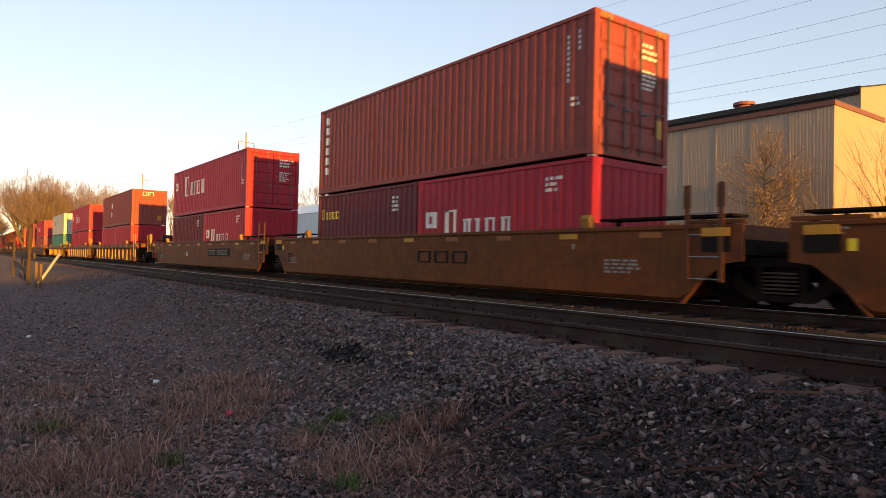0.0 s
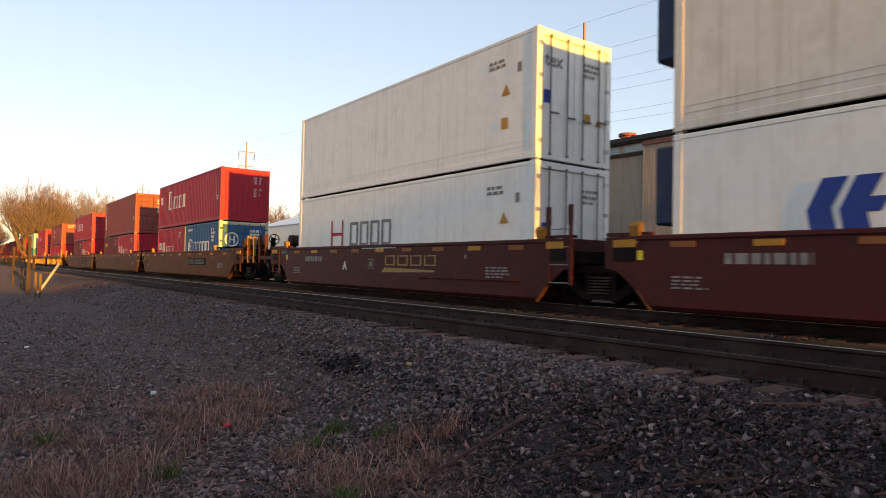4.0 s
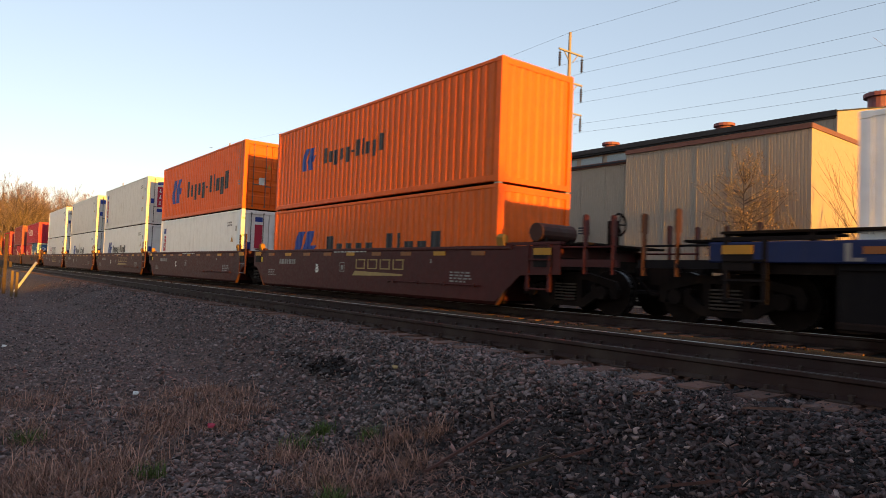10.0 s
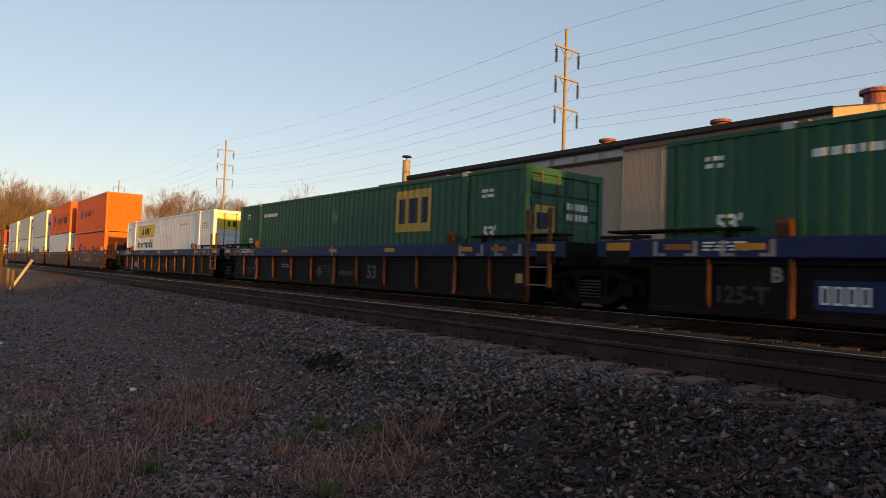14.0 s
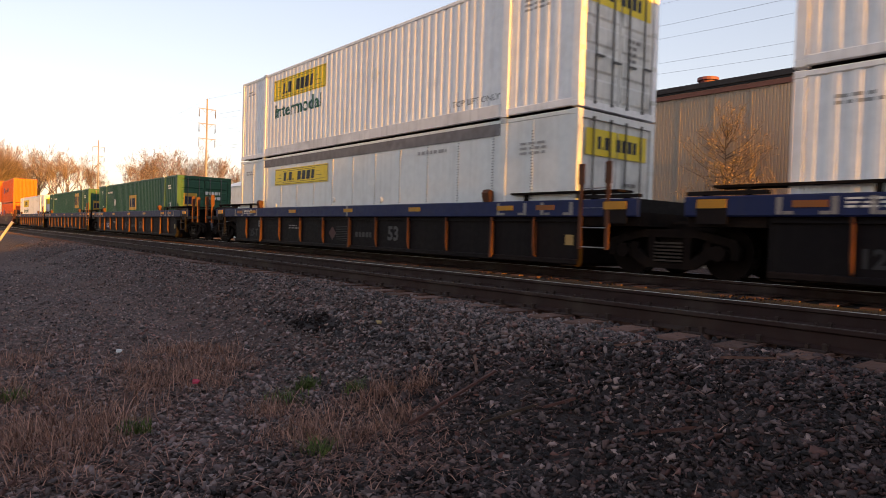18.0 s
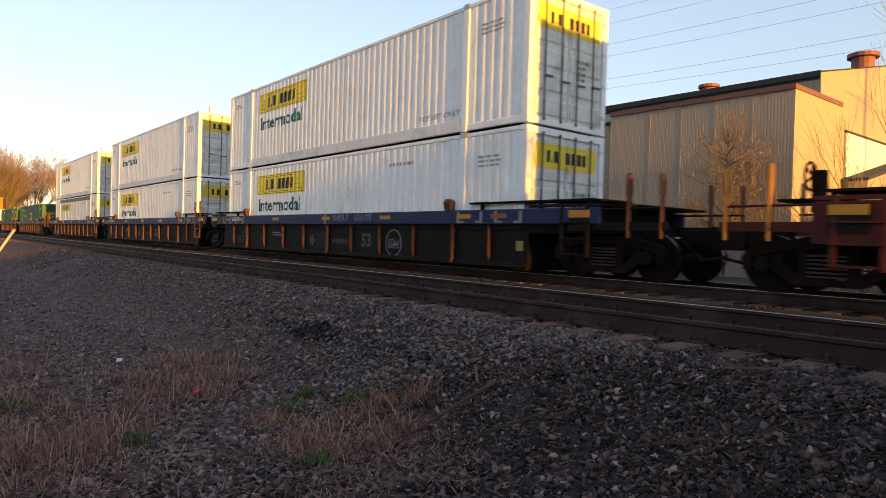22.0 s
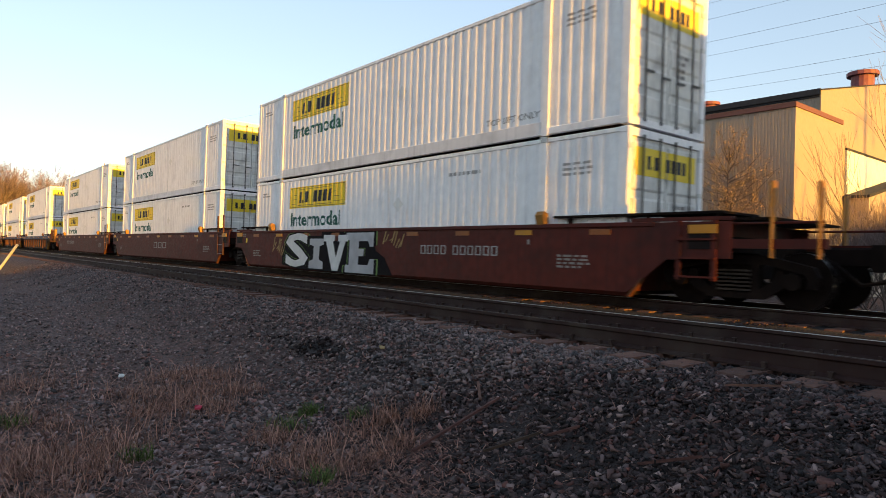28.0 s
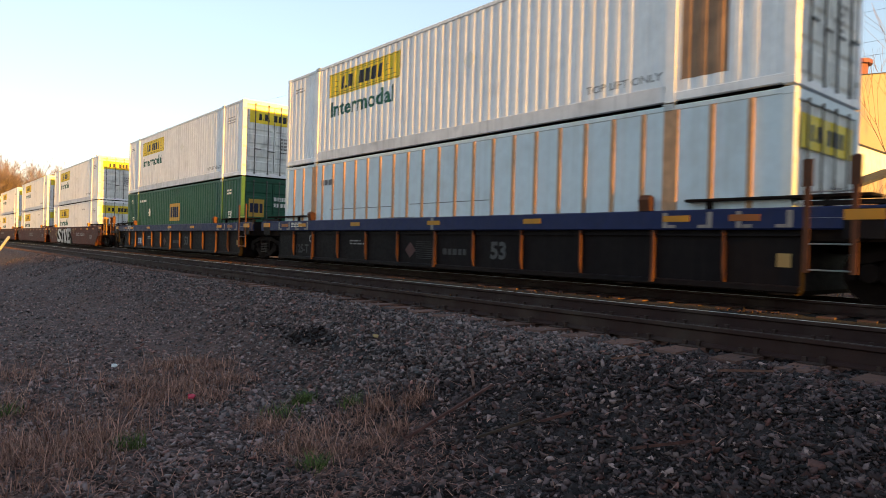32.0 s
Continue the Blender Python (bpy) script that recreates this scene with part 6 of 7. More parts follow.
def works_building():
    b = thing("works_building", "long beige metal works building with maroon trim and dark roof", "building")
    G = -0.7
    def wall(name, y0, y1, z1, x, lab=""):
        w = part(name, ribbed_wall(y0, y1, G, z1, x), SIDING, b, lab)
        part("eave_trim", Shape().box(x - 0.10, x + 0.05, y0 - 0.05, y1 + 0.05, z1 + 0.0, z1 + 0.22), TRIM, w, "maroon eave trim")
        for k in range(1, int((y1 - y0) / 1.8)):
            part("sheet_joint", lambda: Shape().box(x - 0.012, x + 0.002, -0.03, 0.03, G, z1), SIDING, w, at=(0, y0 + 1.8 * k, 0), key=("wallj", x, z1))
        return w
    # projecting wing, with its sunlit end
    wall("side_wall", 12.47, 22.1, 7.75, 30.0, "beige ribbed metal wall")
    part("end_wall", Shape().box(30.0, 35.3, 12.42, 12.47, G, 7.75), SIDING, b, "beige metal end wall in low sun")
    part("end_trim", Shape().box(29.92, 35.35, 12.37, 12.42, 7.75, 7.97), TRIM, b)
    part("wing_roof", Shape().prism([(29.95, 12.44, 7.80), (35.2, 12.44, 7.80), (35.2, 12.44, 7.90)], (0, 9.8, 0)), ROOFDARK, b)
    # low range beside it, and the hall behind both with its tall gable
    wall("side_wall", 22.1, 35.1, 7.35, 30.4, "beige metal wall under a window strip")
    win = part("window_strip_frame", Shape().box(33.3, 33.4, 23.7, 47.3, 8.0, 8.83), SIDING, b)
    for k in range(11):
        y = 24.3 + 2.1 * k
        part("window_pane", Shape().box(33.26, 33.3, y, y + 1.72, 8.12, 8.66), M("window pane dusty", (0.32, 0.36, 0.38), 0.25, var=0.1), win, "dusty pale window pane")
    part("low_roof", Shape().prism([(30.2, 22.1, 7.42), (33.3, 22.1, 7.9), (33.3, 22.1, 8.0), (30.2, 22.1, 7.5)], (0, 13.0, 0)), ROOFDARK, b)
    part("hall_roof", Shape().prism([(33.0, 12.6, 8.76), (33.0, 12.6, 9.13), (44.5, 12.6, 11.66), (56.0, 12.6, 9.13), (56.0, 12.6, 8.76)], (0, 34.9, 0)), ROOFDARK, b, "dark roof with a thick edge")
    part("roof_edge", Shape().box(32.9, 33.0, 12.55, 47.3, 8.86, 9.14), ROOFDARK, b)
    part("hall_side", ribbed_wall(12.6, 23.7, 7.9, 8.78, 33.05), SIDING, b)
    part("hall_end", Shape().prism([(33.0, 12.54, G), (33.0, 12.54, 9.05), (44.5, 12.54, 11.6), (56.0, 12.54, 9.05), (56.0, 12.54, G)], (0, 0.06, 0)), SIDING, b, "beige gable end in low sun")
    part("gable_trim", Shape().prism([(32.95, 12.50, 9.04), (44.5, 12.50, 11.6), (44.5, 12.50, 11.66), (32.95, 12.50, 9.10)], (0, 0.05, 0)), ROOFDARK, b)
    part("hall_wall", Shape().box(33.5, 55.8, 12.62, 47.3, G, 8.7), SIDING, b)
    lean = part("lean_to", Shape().prism([(36.0, 11.4, G), (36.0, 11.4, 4.2), (42.5, 11.4, 5.6), (49.0, 11.4, 4.2), (49.0, 11.4, G)], (0, 1.1, 0)), SIDING, b, "low lean-to against the gable")
    part("verge_trim", Shape().prism([(35.9, 11.34, 4.15), (42.5, 11.34, 5.57), (42.5, 11.34, 5.72), (35.9, 11.34, 4.3)], (0, 1.15, 0)), ROOFDARK, lean)
    part("gable_panel", Shape().box(36.1, 44.5, 12.44, 12.53, 4.4, 6.6), RIBWHITE, b, "pale sheet panel in the gable")
    part("panel_trim", Shape().box(36.05, 44.5, 12.42, 12.54, 6.6, 6.72), ROOFDARK, b)
    for x, y, z, k in ((41.5, 13.6, 11.1, 1.0), (35.0, 19.2, 9.35, 0.72), (35.0, 27.1, 9.35, 0.72)):
        part("roof_vent", Shape().tube((x, y, z - 0.4), (x, y, z + 0.5 * k), 0.58 * k, n=16).tube((x, y, z + 0.5 * k), (x, y, z + 0.72 * k), 0.8 * k, n=16), VENTRED, b, "round red roof vent")
    for k in range(3):
        part("wall_louvre", Shape().box(29.96, 30.02, 24.6 + 0.0, 25.4, 3.4 + k * 0.16, 3.48 + k * 0.16), ROOFDARK, b)
    a = thing("annex_building", "flat rose-beige metal annex with maroon trim, sunlit end", "building")
    wa = part("side_wall", ribbed_wall(37.9, 47.1, G, 7.75, 30.0), ANNEX, a)
    part("eave_trim", Shape().box(29.9, 30.05, 37.8, 47.2, 7.7, 7.95), TRIM, wa)
    part("end_wall", Shape().box(30.0, 32.6, 37.85, 37.9, G, 7.75), ANNEX, a, "beige metal end wall in low sun")
    part("end_trim", Shape().box(29.9, 32.7, 37.78, 37.85, 7.7, 7.95), TRIM, a)
    part("roof", Shape().box(30.0, 32.6, 37.9, 47.1, 7.75, 7.85), ROOFDARK, a)
    part("back_wall", Shape().box(32.5, 32.6, 37.9, 47.1, G, 7.75), ANNEX, a)
    part("far_wall", Shape().box(30.0, 32.6, 47.1, 47.15, G, 7.75), ANNEX, a)
    c = thing("chimney", "round rusty metal chimney with a rain cap behind the annex", "chimney")
    part("flue", Shape().tube((39.2, 56.5, G), (39.2, 56.5, 12.4), 0.42, n=16), POLEWOOD, c)
    part("rain_cap", Shape().tube((39.2, 56.5, 12.75), (39.2, 56.5, 12.9), 0.55, 0.45, n=16).tube((39.2, 56.5, 12.3), (39.2, 56.5, 12.8), 0.06, n=5), ROOFDARK, c, "dark conical rain cap")
    s = thing("low_shed", "pale low shed beyond the annex", "building")
    part("wall", ribbed_wall(58, 84, G, 5.6, 31.0), RIBWHITE, s)
    part("roof", Shape().prism([(30.9, 58, 5.6), (37, 58, 7.6), (43, 58, 5.6)], (0, 26, 0)), RIBWHITE, s)


works_building()


def power_pole(x, y, base, top):
    p = thing("power_pole", "tall timber power pole with three crossarms, lit warm by the sun", "power pole", "power poles")
    p.location = (x, y, 0)
    part("shaft", lambda: Shape().tube((0, 0, base), (0, 0, 0), 0.19, 0.18, 12).tube((0, 0, 0), (0, 0, top), 0.18, 0.11, 12), POLEWOOD, p, key=("shaft", base, top))
    for k, zz in enumerate((top - 1.6, top - 3.9, top - 6.2)):
        arm = part("crossarm", lambda: Shape().box(-1.36, 1.36, -0.20, -0.10, zz - 0.055, zz + 0.055), POLEWOOD, p, key=("arm", zz))
        part("brace", lambda: Shape().tube((-0.8, -0.16, zz - 0.05), (-0.15, -0.16, zz - 0.75), 0.035, n=5).tube((0.8, -0.16, zz - 0.05), (0.15, -0.16, zz - 0.75), 0.035, n=5), POLEWOOD, p, key=("brace", zz))
        for sx in (-1, 1):
            def ins():
                s = Shape()
                for j in range(6):
                    s.tube((sx * 1.25, -0.16, zz - 0.25 - 0.17 * j), (sx * 1.25, -0.16, zz - 0.33 - 0.17 * j), 0.06, 0.14, 8)
                return s.tube((sx * 1.25, -0.16, zz - 0.08), (sx * 1.25, -0.16, zz - 1.3), 0.03, n=5)
            part("insulator", ins, INSUL, arm, "dark insulator string", key=("ins", sx, zz))


POLES = [(36.6, -40.0, 19.6), (37.1, 32.8, 19.5), (35.9, 102.1, 20.4), (35.6, 175.2, 20.6), (36.4, 250.0, 20.8), (36.0, 325.0, 20.8)]
for x, y, t in POLES:
    power_pole(x, y, -0.8, t)
for k in range(7):
    sx, dz = ((-1, -2.9), (1, -2.9), (-1, -5.2), (1, -5.2), (-1, -7.5), (1, -7.5), (0, 0.0))[k]
    s = Shape()
    for (xa, ya, ta), (xb, yb, tb) in zip(POLES, POLES[1:]):
        n = 24
        for i in range(n):
            u, w = i / n, (i + 1) / n
            P = [(xa + (xb - xa) * q + sx * 1.25, ya + (yb - ya) * q - 0.16, ta + (tb - ta) * q + dz - 4 * 1.1 * q * (1 - q)) for q in (u, w)]
            s.tube(P[0], P[1], 0.008, n=4, caps=False)
    solid("power_line", s, WIRE, "thin dark overhead power line sagging between poles", "power line", "overhead power lines")


def bare_tree(name, x, y, base, height, spread, seed, label, leaf=None, density=1.0, leaves=0, depth=5, least=0.0, thick=1.0, buds=False):
    """A branching tree: tapered limbs down to twigs, and leaves where it bears any."""
    r = random.Random(seed)
    t = thing(name, label, "tree", at=(x, y, base))
    wood, twig, lf = Shape(), Shape(), Shape()

    def grow(p, d, ln, rad, lvl):
        q = p + d * ln
        rad = max(rad, least)
        (wood if lvl < 3 else twig).tube(p, q, rad, rad * 0.68, n=6 if lvl < 2 else 4 if lvl < 3 else 3, caps=False)
        if leaves and lvl >= 3:
            for _ in range(leaves):
                o = p.lerp(q, r.random()) + Vector((r.gauss(0, 0.07), r.gauss(0, 0.07), r.gauss(0, 0.07)))
                a = Vector((r.gauss(0, 1), r.gauss(0, 1), r.gauss(0, 1))).normalized() * leaf
                b = a.orthogonal().normalized() * leaf * 0.6
                i = len(lf.v)
                lf.v += [tuple(o), tuple(o + a * 0.5 + b * 0.5), tuple(o + a), tuple(o + a * 0.5 - b * 0.5)]
                lf.f.append((i, i + 1, i + 2, i + 3))
        if lvl >= depth:
            return
        n = 2 + (r.random() < 0.6 * density) + (lvl < 2)
        for k in range(n):
            ax = Vector((r.gauss(0, 1), r.gauss(0, 1), r.gauss(0, 0.5))).normalized()
            nd = (d + ax * spread * r.uniform(0.6, 1.2) + Vector((0, 0, 0.18))).normalized()
            grow(p.lerp(q, r.uniform(0.55, 1.0)), nd, ln * r.uniform(0.62, 0.88), rad * r.uniform(0.5, 0.68), lvl + 1)
    for k in range(1 if not name.startswith("bush") else 4):
        d0 = Vector((r.gauss(0, 0.06), r.gauss(0, 0.06), 1)).normalized() if not name.startswith("bush") else Vector((r.gauss(0, 0.4), r.gauss(0, 0.4), 1)).normalized()
        grow(Vector((r.gauss(0, 0.1) * k, r.gauss(0, 0.1) * k, 0)), d0, height * (0.26 if leaves and not buds else 0.30 if buds else 0.34), (height * 0.014 + 0.02) * thick, 0)
    part("trunk", wood, BARK, t)
    part("crown", twig, TWIG, t, "fine bare twigs")
    if leaves:
        part("foliage" if buds else "leaves", lf, BUD if buds else LEAFY, t, "pale swelling buds" if buds else "thin yellow leaves")
    return t


def round_tree(x, y, base, low, high, wide, seed, label):
    """A young tree with a rounded crown: rising limbs from one stem, fine twigs, small thin leaves."""
    r = random.Random(seed)
    t = thing("young_tree", label, "tree", at=(x, y, base))
    wood, twig, lf = Shape(), Shape(), Shape()
    mid, half = (low + high) / 2, (high - low) / 2
    wood.tube((0, 0, 0), (0.05, -0.04, low), 0.07, 0.055, n=8, caps=False)
    wood.tube((0.05, -0.04, low), (0, 0.05, high - 0.4), 0.055, 0.008, n=6, caps=False)
    for i in range(95):
        z0 = low - 0.2 + (high - low) * 0.78 * r.random() ** 1.3
        a, v = r.uniform(0, 6.283), min(0.97, max(-0.75, (z0 + r.uniform(0.5, 1.6) - mid) / half))
        rad = wide * math.sqrt(1 - v * v) * r.uniform(0.6, 1.08)
        end = Vector((rad * math.cos(a), rad * math.sin(a), mid + half * v))
        p0 = Vector((0.03, 0, z0))
        bend = p0.lerp(end, 0.5) + Vector((r.gauss(0, 0.1), r.gauss(0, 0.1), -0.12))
        wood.tube(p0, bend, 0.022, 0.014, n=4, caps=False)
        wood.tube(bend, end, 0.014, 0.006, n=4, caps=False)
        for k in range(11):
            q = (p0.lerp(bend, r.uniform(0.5, 1)) if k < 3 else bend.lerp(end, r.random()))
            d = Vector((r.gauss(0, 1), r.gauss(0, 1), r.gauss(0.7, 0.7))).normalized() * r.uniform(0.2, 0.6)
            twig.tube(q, q + d, 0.005, 0.003, n=3, caps=False)
            for m in range(9):
                o = q + d * r.uniform(0.3, 1.05) + Vector((r.gauss(0, 0.05), r.gauss(0, 0.05), r.gauss(0, 0.05)))
                u = Vector((r.gauss(0, 1), r.gauss(0, 1), r.gauss(0, 1))).normalized() * r.uniform(0.04, 0.085)
                w = u.orthogonal().normalized() * 0.03
                j = len(lf.v)
                lf.v += [tuple(o), tuple(o + u * 0.5 + w), tuple(o + u), tuple(o + u * 0.5 - w)]
                lf.f.append((j, j + 1, j + 2, j + 3))
    part("trunk", wood, BARK, t)
    part("crown", twig, TWIG, t, "fine twigs")
    part("leaves", lf, LEAFY, t, "thin yellow leaves")


round_tree(28.6, 14.7, -0.6, 1.7, 7.5, 2.1, 5, "young tree with thin yellow leaves beside the works wall")
round_tree(29.0, 32.3, -0.6, 1.4, 8.4, 1.15, 6, "slim young tree with yellowish leaves by the window strip")
bare_tree("bush_tree", 29.2, 9.0, -0.7, 7.6, 0.30, 8, "bare thicket of long thin branches before the sunlit gable", depth=4, least=0.006, thick=0.2, density=0.5)
bare_tree("bare_tree", 27.6, 7.4, -0.7, 10.5, 0.45, 9, "bare tree with long thin branches before the sunlit gable", depth=5, least=0.006, thick=0.25, density=0.3)
rr = random.Random(4)
SEEDS = [bare_tree("bare_tree", x, y, -0.8, h, sp, 40 + i, "leafless tree glowing brown in the low sun", density=0.75, depth=7, least=0.010, leaf=0.17, leaves=1, buds=True)
         for i, (x, y, h, sp) in enumerate(((48.5, 97.5, 15.0, 0.5), (40.5, 112, 13.5, 0.54), (32.5, 115, 15.0, 0.48)))]
THICK = [bare_tree("bush_tree", x, y, -0.8, 14.0, 0.45, 70 + i, "dense leafless brown thicket beside the line", density=0.9, depth=6, least=0.014, leaf=0.17, leaves=1, buds=True)
         for i, (x, y) in enumerate(((13.5, 156), (16.5, 160)))]
for i, (x, y, k) in enumerate([(52.5, 96, 0.9), (37, 114, 1.0), (43.8, 111, 0.92), (28.5, 116, 0.85), (30.6, 118, 0.95), (34.6, 117, 1.0), (46.2, 99, 0.8), (24, 150, 1.1), (27, 160, 1.15), (31, 170, 1.1), (36, 180, 1.15), (40, 150, 1.0), (55, 110, 0.9)]):
    t = copy_thing(SEEDS[i % 3], pose(x, y, -0.8, 0, 0, rr.uniform(0, 360)))
    t.scale = (k, k, k)
for i in range(20):
    far = i > 8
    t = copy_thing(THICK[i % 2], pose(rr.uniform(-16, 8) if far else rr.uniform(10.5, 21), rr.uniform(190, 260) if far else rr.uniform(150, 185), -0.8, 0, 0, rr.uniform(0, 360)))
    k = rr.uniform(0.85, 1.25)
    t.scale = (k, k, k * (1.0 if far else 1.05))

# behind the camera: unseen bare trees, added to dapple the low sun along the train
for i, (x, y, h) in enumerate(((7.1, -42, 9.5), (5.9, -46, 9.0), (4.5, -43, 9.5), (3.0, -47, 10.0), (1.4, -45, 9.5))):
    bare_tree("bare_tree", x, y, -0.8, h, 0.42, 120 + i, "unseen leafless tree added to dapple the sun", density=0.9, depth=5, least=0.02, thick=0.8)
# behind the camera: an unseen shed, added to keep the low sun off the verge
shed = thing("storage_shed", "unseen long low shed added to shade the verge", "building")
part("wall", Shape().box(-30, 6.15, -24, -23.9, -0.8, 4.1), SIDING, shed)
part("wall", Shape().box(-30, 6.15, -20.1, -20, -0.8, 4.1), SIDING, shed)
part("wall", Shape().box(6.05, 6.15, -23.9, -20.1, -0.8, 4.1), SIDING, shed)
part("roof", Shape().box(-30.1, 6.2, -24.1, -19.9, 4.1, 4.2), ROOFDARK, shed)

# a second unseen shed, added to shade the ground beyond the far track
shed = thing("storage_shed", "second unseen shed added to shade ground beyond the train", "building")
part("wall", Shape().box(13.6, 44, -24, -23.9, -0.8, 4.2), SIDING, shed)
part("wall", Shape().box(13.6, 44, -20.1, -20, -0.8, 4.2), SIDING, shed)
part("wall", Shape().box(13.6, 13.7, -23.9, -20.1, -0.8, 4.2), SIDING, shed)
part("wall", Shape().box(43.9, 44, -23.9, -20.1, -0.8, 4.2), SIDING, shed)
part("roof", Shape().box(13.5, 44.1, -24.1, -19.9, 4.2, 4.3), ROOFDARK, shed)
BRUSH = [bare_tree("bush_tree", x, y, -0.8, 3.6, 0.5, 90 + i, "low brown brush of thin stems behind the train", density=1.1, depth=5, least=0.004, thick=0.4)
         for i, (x, y) in enumerate(((22.5, 6.6), (24.0, 7.6)))]
for i, (x, y, k) in enumerate(((21.2, 5.6, 0.9), (23.2, 5.9, 1.0), (25.6, 8.6, 1.1), (24.8, 6.4, 0.9), (26.6, 9.9, 0.9), (21.8, 7.5, 0.8), (26.8, 7.9, 1.0))):
    t = copy_thing(BRUSH[i % 2], pose(x, y, -0.8, 0, 0, 70 * i))
    t.scale = (k, k, k)

# ---------------------------------------------------------------- fence and small things on the verge
fence = thing("timber_barrier", "weathered timber barrier of posts and rails at the verge", "fence")
for x, y, z in ((2.33, 33.0, 1.72), (2.41, 45.0, 1.44)):
    part("post", Shape().box(x - 0.06, x + 0.06, y - 0.06, y + 0.06, -0.8, z), FENCEWOOD, fence)
for a, b in (((2.5, 44.9, 0.40), (2.5, 32.8, 0.33)), ((2.45, 44.9, -0.13), (2.28, 32.8, -0.35))):
    part("rail", Shape().prism([(a[0] - 0.05, a[1], a[2]), (a[0] + 0.05, a[1], a[2]), (a[0] + 0.05, a[1], a[2] + 0.24), (a[0] - 0.05, a[1], a[2] + 0.24)], (b[0] - a[0], b[1] - a[1], b[2] - a[2])), FENCEWOOD, fence)
for x, y, z in ((2.40, 30.4, 0.22), (2.56, 30.4, 0.16), (2.62, 42.0, 0.3), (2.52, 38.0, 0.2)):
    part("marker_board", Shape().box(x - 0.045, x + 0.045, y - 0.03, y + 0.03, -0.8, z), FENCELIT, fence, "board coloured yellow where low sun strikes it")
pipe = solid("leaning_pipe", Shape().tube((2.85, 34.7, -0.8), (3.58, 34.2, 0.56), 0.058, n=8), PIPEWHITE, "pale pipe leaning at an angle from the ground", "pipe")
bird = thing("bird", "small dark bird flying far off in the sky", "bird")
part("body", Shape().tube((0, -0.2, 0), (0, 0.2, 0), 0.07, 0.03, 6), INK, bird)
for sx in (-1, 1):
    part("wing", Shape().prism([(0, 0.08, 0), (sx * 0.5, 0.0, 0.12), (sx * 0.45, -0.1, 0.11), (0, -0.1, 0)], (0, 0, 0.015)), INK, bird)

# ---------------------------------------------------------------- loose stone, ties, grass


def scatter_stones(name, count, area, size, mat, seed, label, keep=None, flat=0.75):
    """Broken stones lying on the ground, densest in the camera's view wedge, as one sheet of loose pieces."""
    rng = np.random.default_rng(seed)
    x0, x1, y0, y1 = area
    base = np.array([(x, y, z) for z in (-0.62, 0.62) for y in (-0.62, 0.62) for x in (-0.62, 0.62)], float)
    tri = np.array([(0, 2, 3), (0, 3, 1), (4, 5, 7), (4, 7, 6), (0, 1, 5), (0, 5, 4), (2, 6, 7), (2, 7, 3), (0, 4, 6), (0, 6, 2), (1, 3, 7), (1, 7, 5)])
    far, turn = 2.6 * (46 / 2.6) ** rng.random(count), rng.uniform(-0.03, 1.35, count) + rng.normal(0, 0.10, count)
    thin = count // 6                              # an even, thinner scatter over the strip, softening the view wedge's edge
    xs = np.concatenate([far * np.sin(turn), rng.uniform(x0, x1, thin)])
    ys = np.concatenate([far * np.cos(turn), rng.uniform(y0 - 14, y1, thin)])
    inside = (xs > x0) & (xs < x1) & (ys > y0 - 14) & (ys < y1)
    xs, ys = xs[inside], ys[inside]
    if keep is not None:
        k = np.array([keep(a, b) for a, b in zip(xs, ys)])
        xs, ys = xs[k], ys[k]
    n = len(xs)
    zs = np.array([ground_z(a, b) for a, b in zip(xs, ys)])
    sz = size[0] + (size[1] - size[0]) * rng.random(n) ** 2.2
    v = base[None] + rng.normal(0, 0.23, (n, 8, 3))
    v *= (sz[:, None] * rng.uniform(0.55, 1.35, (n, 3)))[:, None, :] * np.array([1.15, 1.0, flat])
    q = rng.normal(0, 1, (n, 4)) * np.array([1.0, 0.35, 0.35, 1.0])
    q /= np.linalg.norm(q, axis=1)[:, None]
    w, i, j, k = q.T[:, :, None]
    t = 2 * np.stack([j * v[..., 2] - k * v[..., 1], k * v[..., 0] - i * v[..., 2], i * v[..., 1] - j * v[..., 0]], -1)
    u = np.stack([i + 0 * v[..., 0], j + 0 * v[..., 0], k + 0 * v[..., 0]], -1)
    v = v + w[..., None] * t + np.cross(u, t)
    out = v + np.stack([xs, ys, zs + 0.25 * sz], -1)[:, None, :]
    f = (tri[None] + 8 * np.arange(n)[:, None, None]).reshape(-1, 3)
    me = bpy.data.meshes.new(name)
    me.vertices.add(n * 8)
    me.vertices.foreach_set("co", out.ravel())
    me.loops.add(len(f) * 3)
    me.loops.foreach_set("vertex_index", f.ravel())
    me.polygons.add(len(f))
    me.polygons.foreach_set("loop_start", np.arange(0, len(f) * 3, 3))
    me.update(calc_edges=True)
    me.validate()
    me.materials.append(mat)
    return tagged(new(name, me), label, "gravel", kind="stuff")


BALLAST = M("lighter ballast stone", (0.116, 0.078, 0.070), 0.55, spec=0.5, var=0.4, scale=25, island=0.85, alt=(1.0, 0.62, 0.52), bump=0.3)
# the dark stone and pebble are copies darkened for the foreground's light falloff
FALLOFFSTONE = M("ballast stone darkened for falloff", (0.060, 0.039, 0.037), 0.65, spec=0.25, var=0.4, scale=25, island=0.88, alt=(1.0, 0.6, 0.5), bump=0.3)
PEBBLE = M("verge pebble", (0.158, 0.103, 0.094), 0.58, spec=0.5, var=0.3, scale=20, island=0.86, alt=(1.0, 0.6, 0.5), bump=0.3)
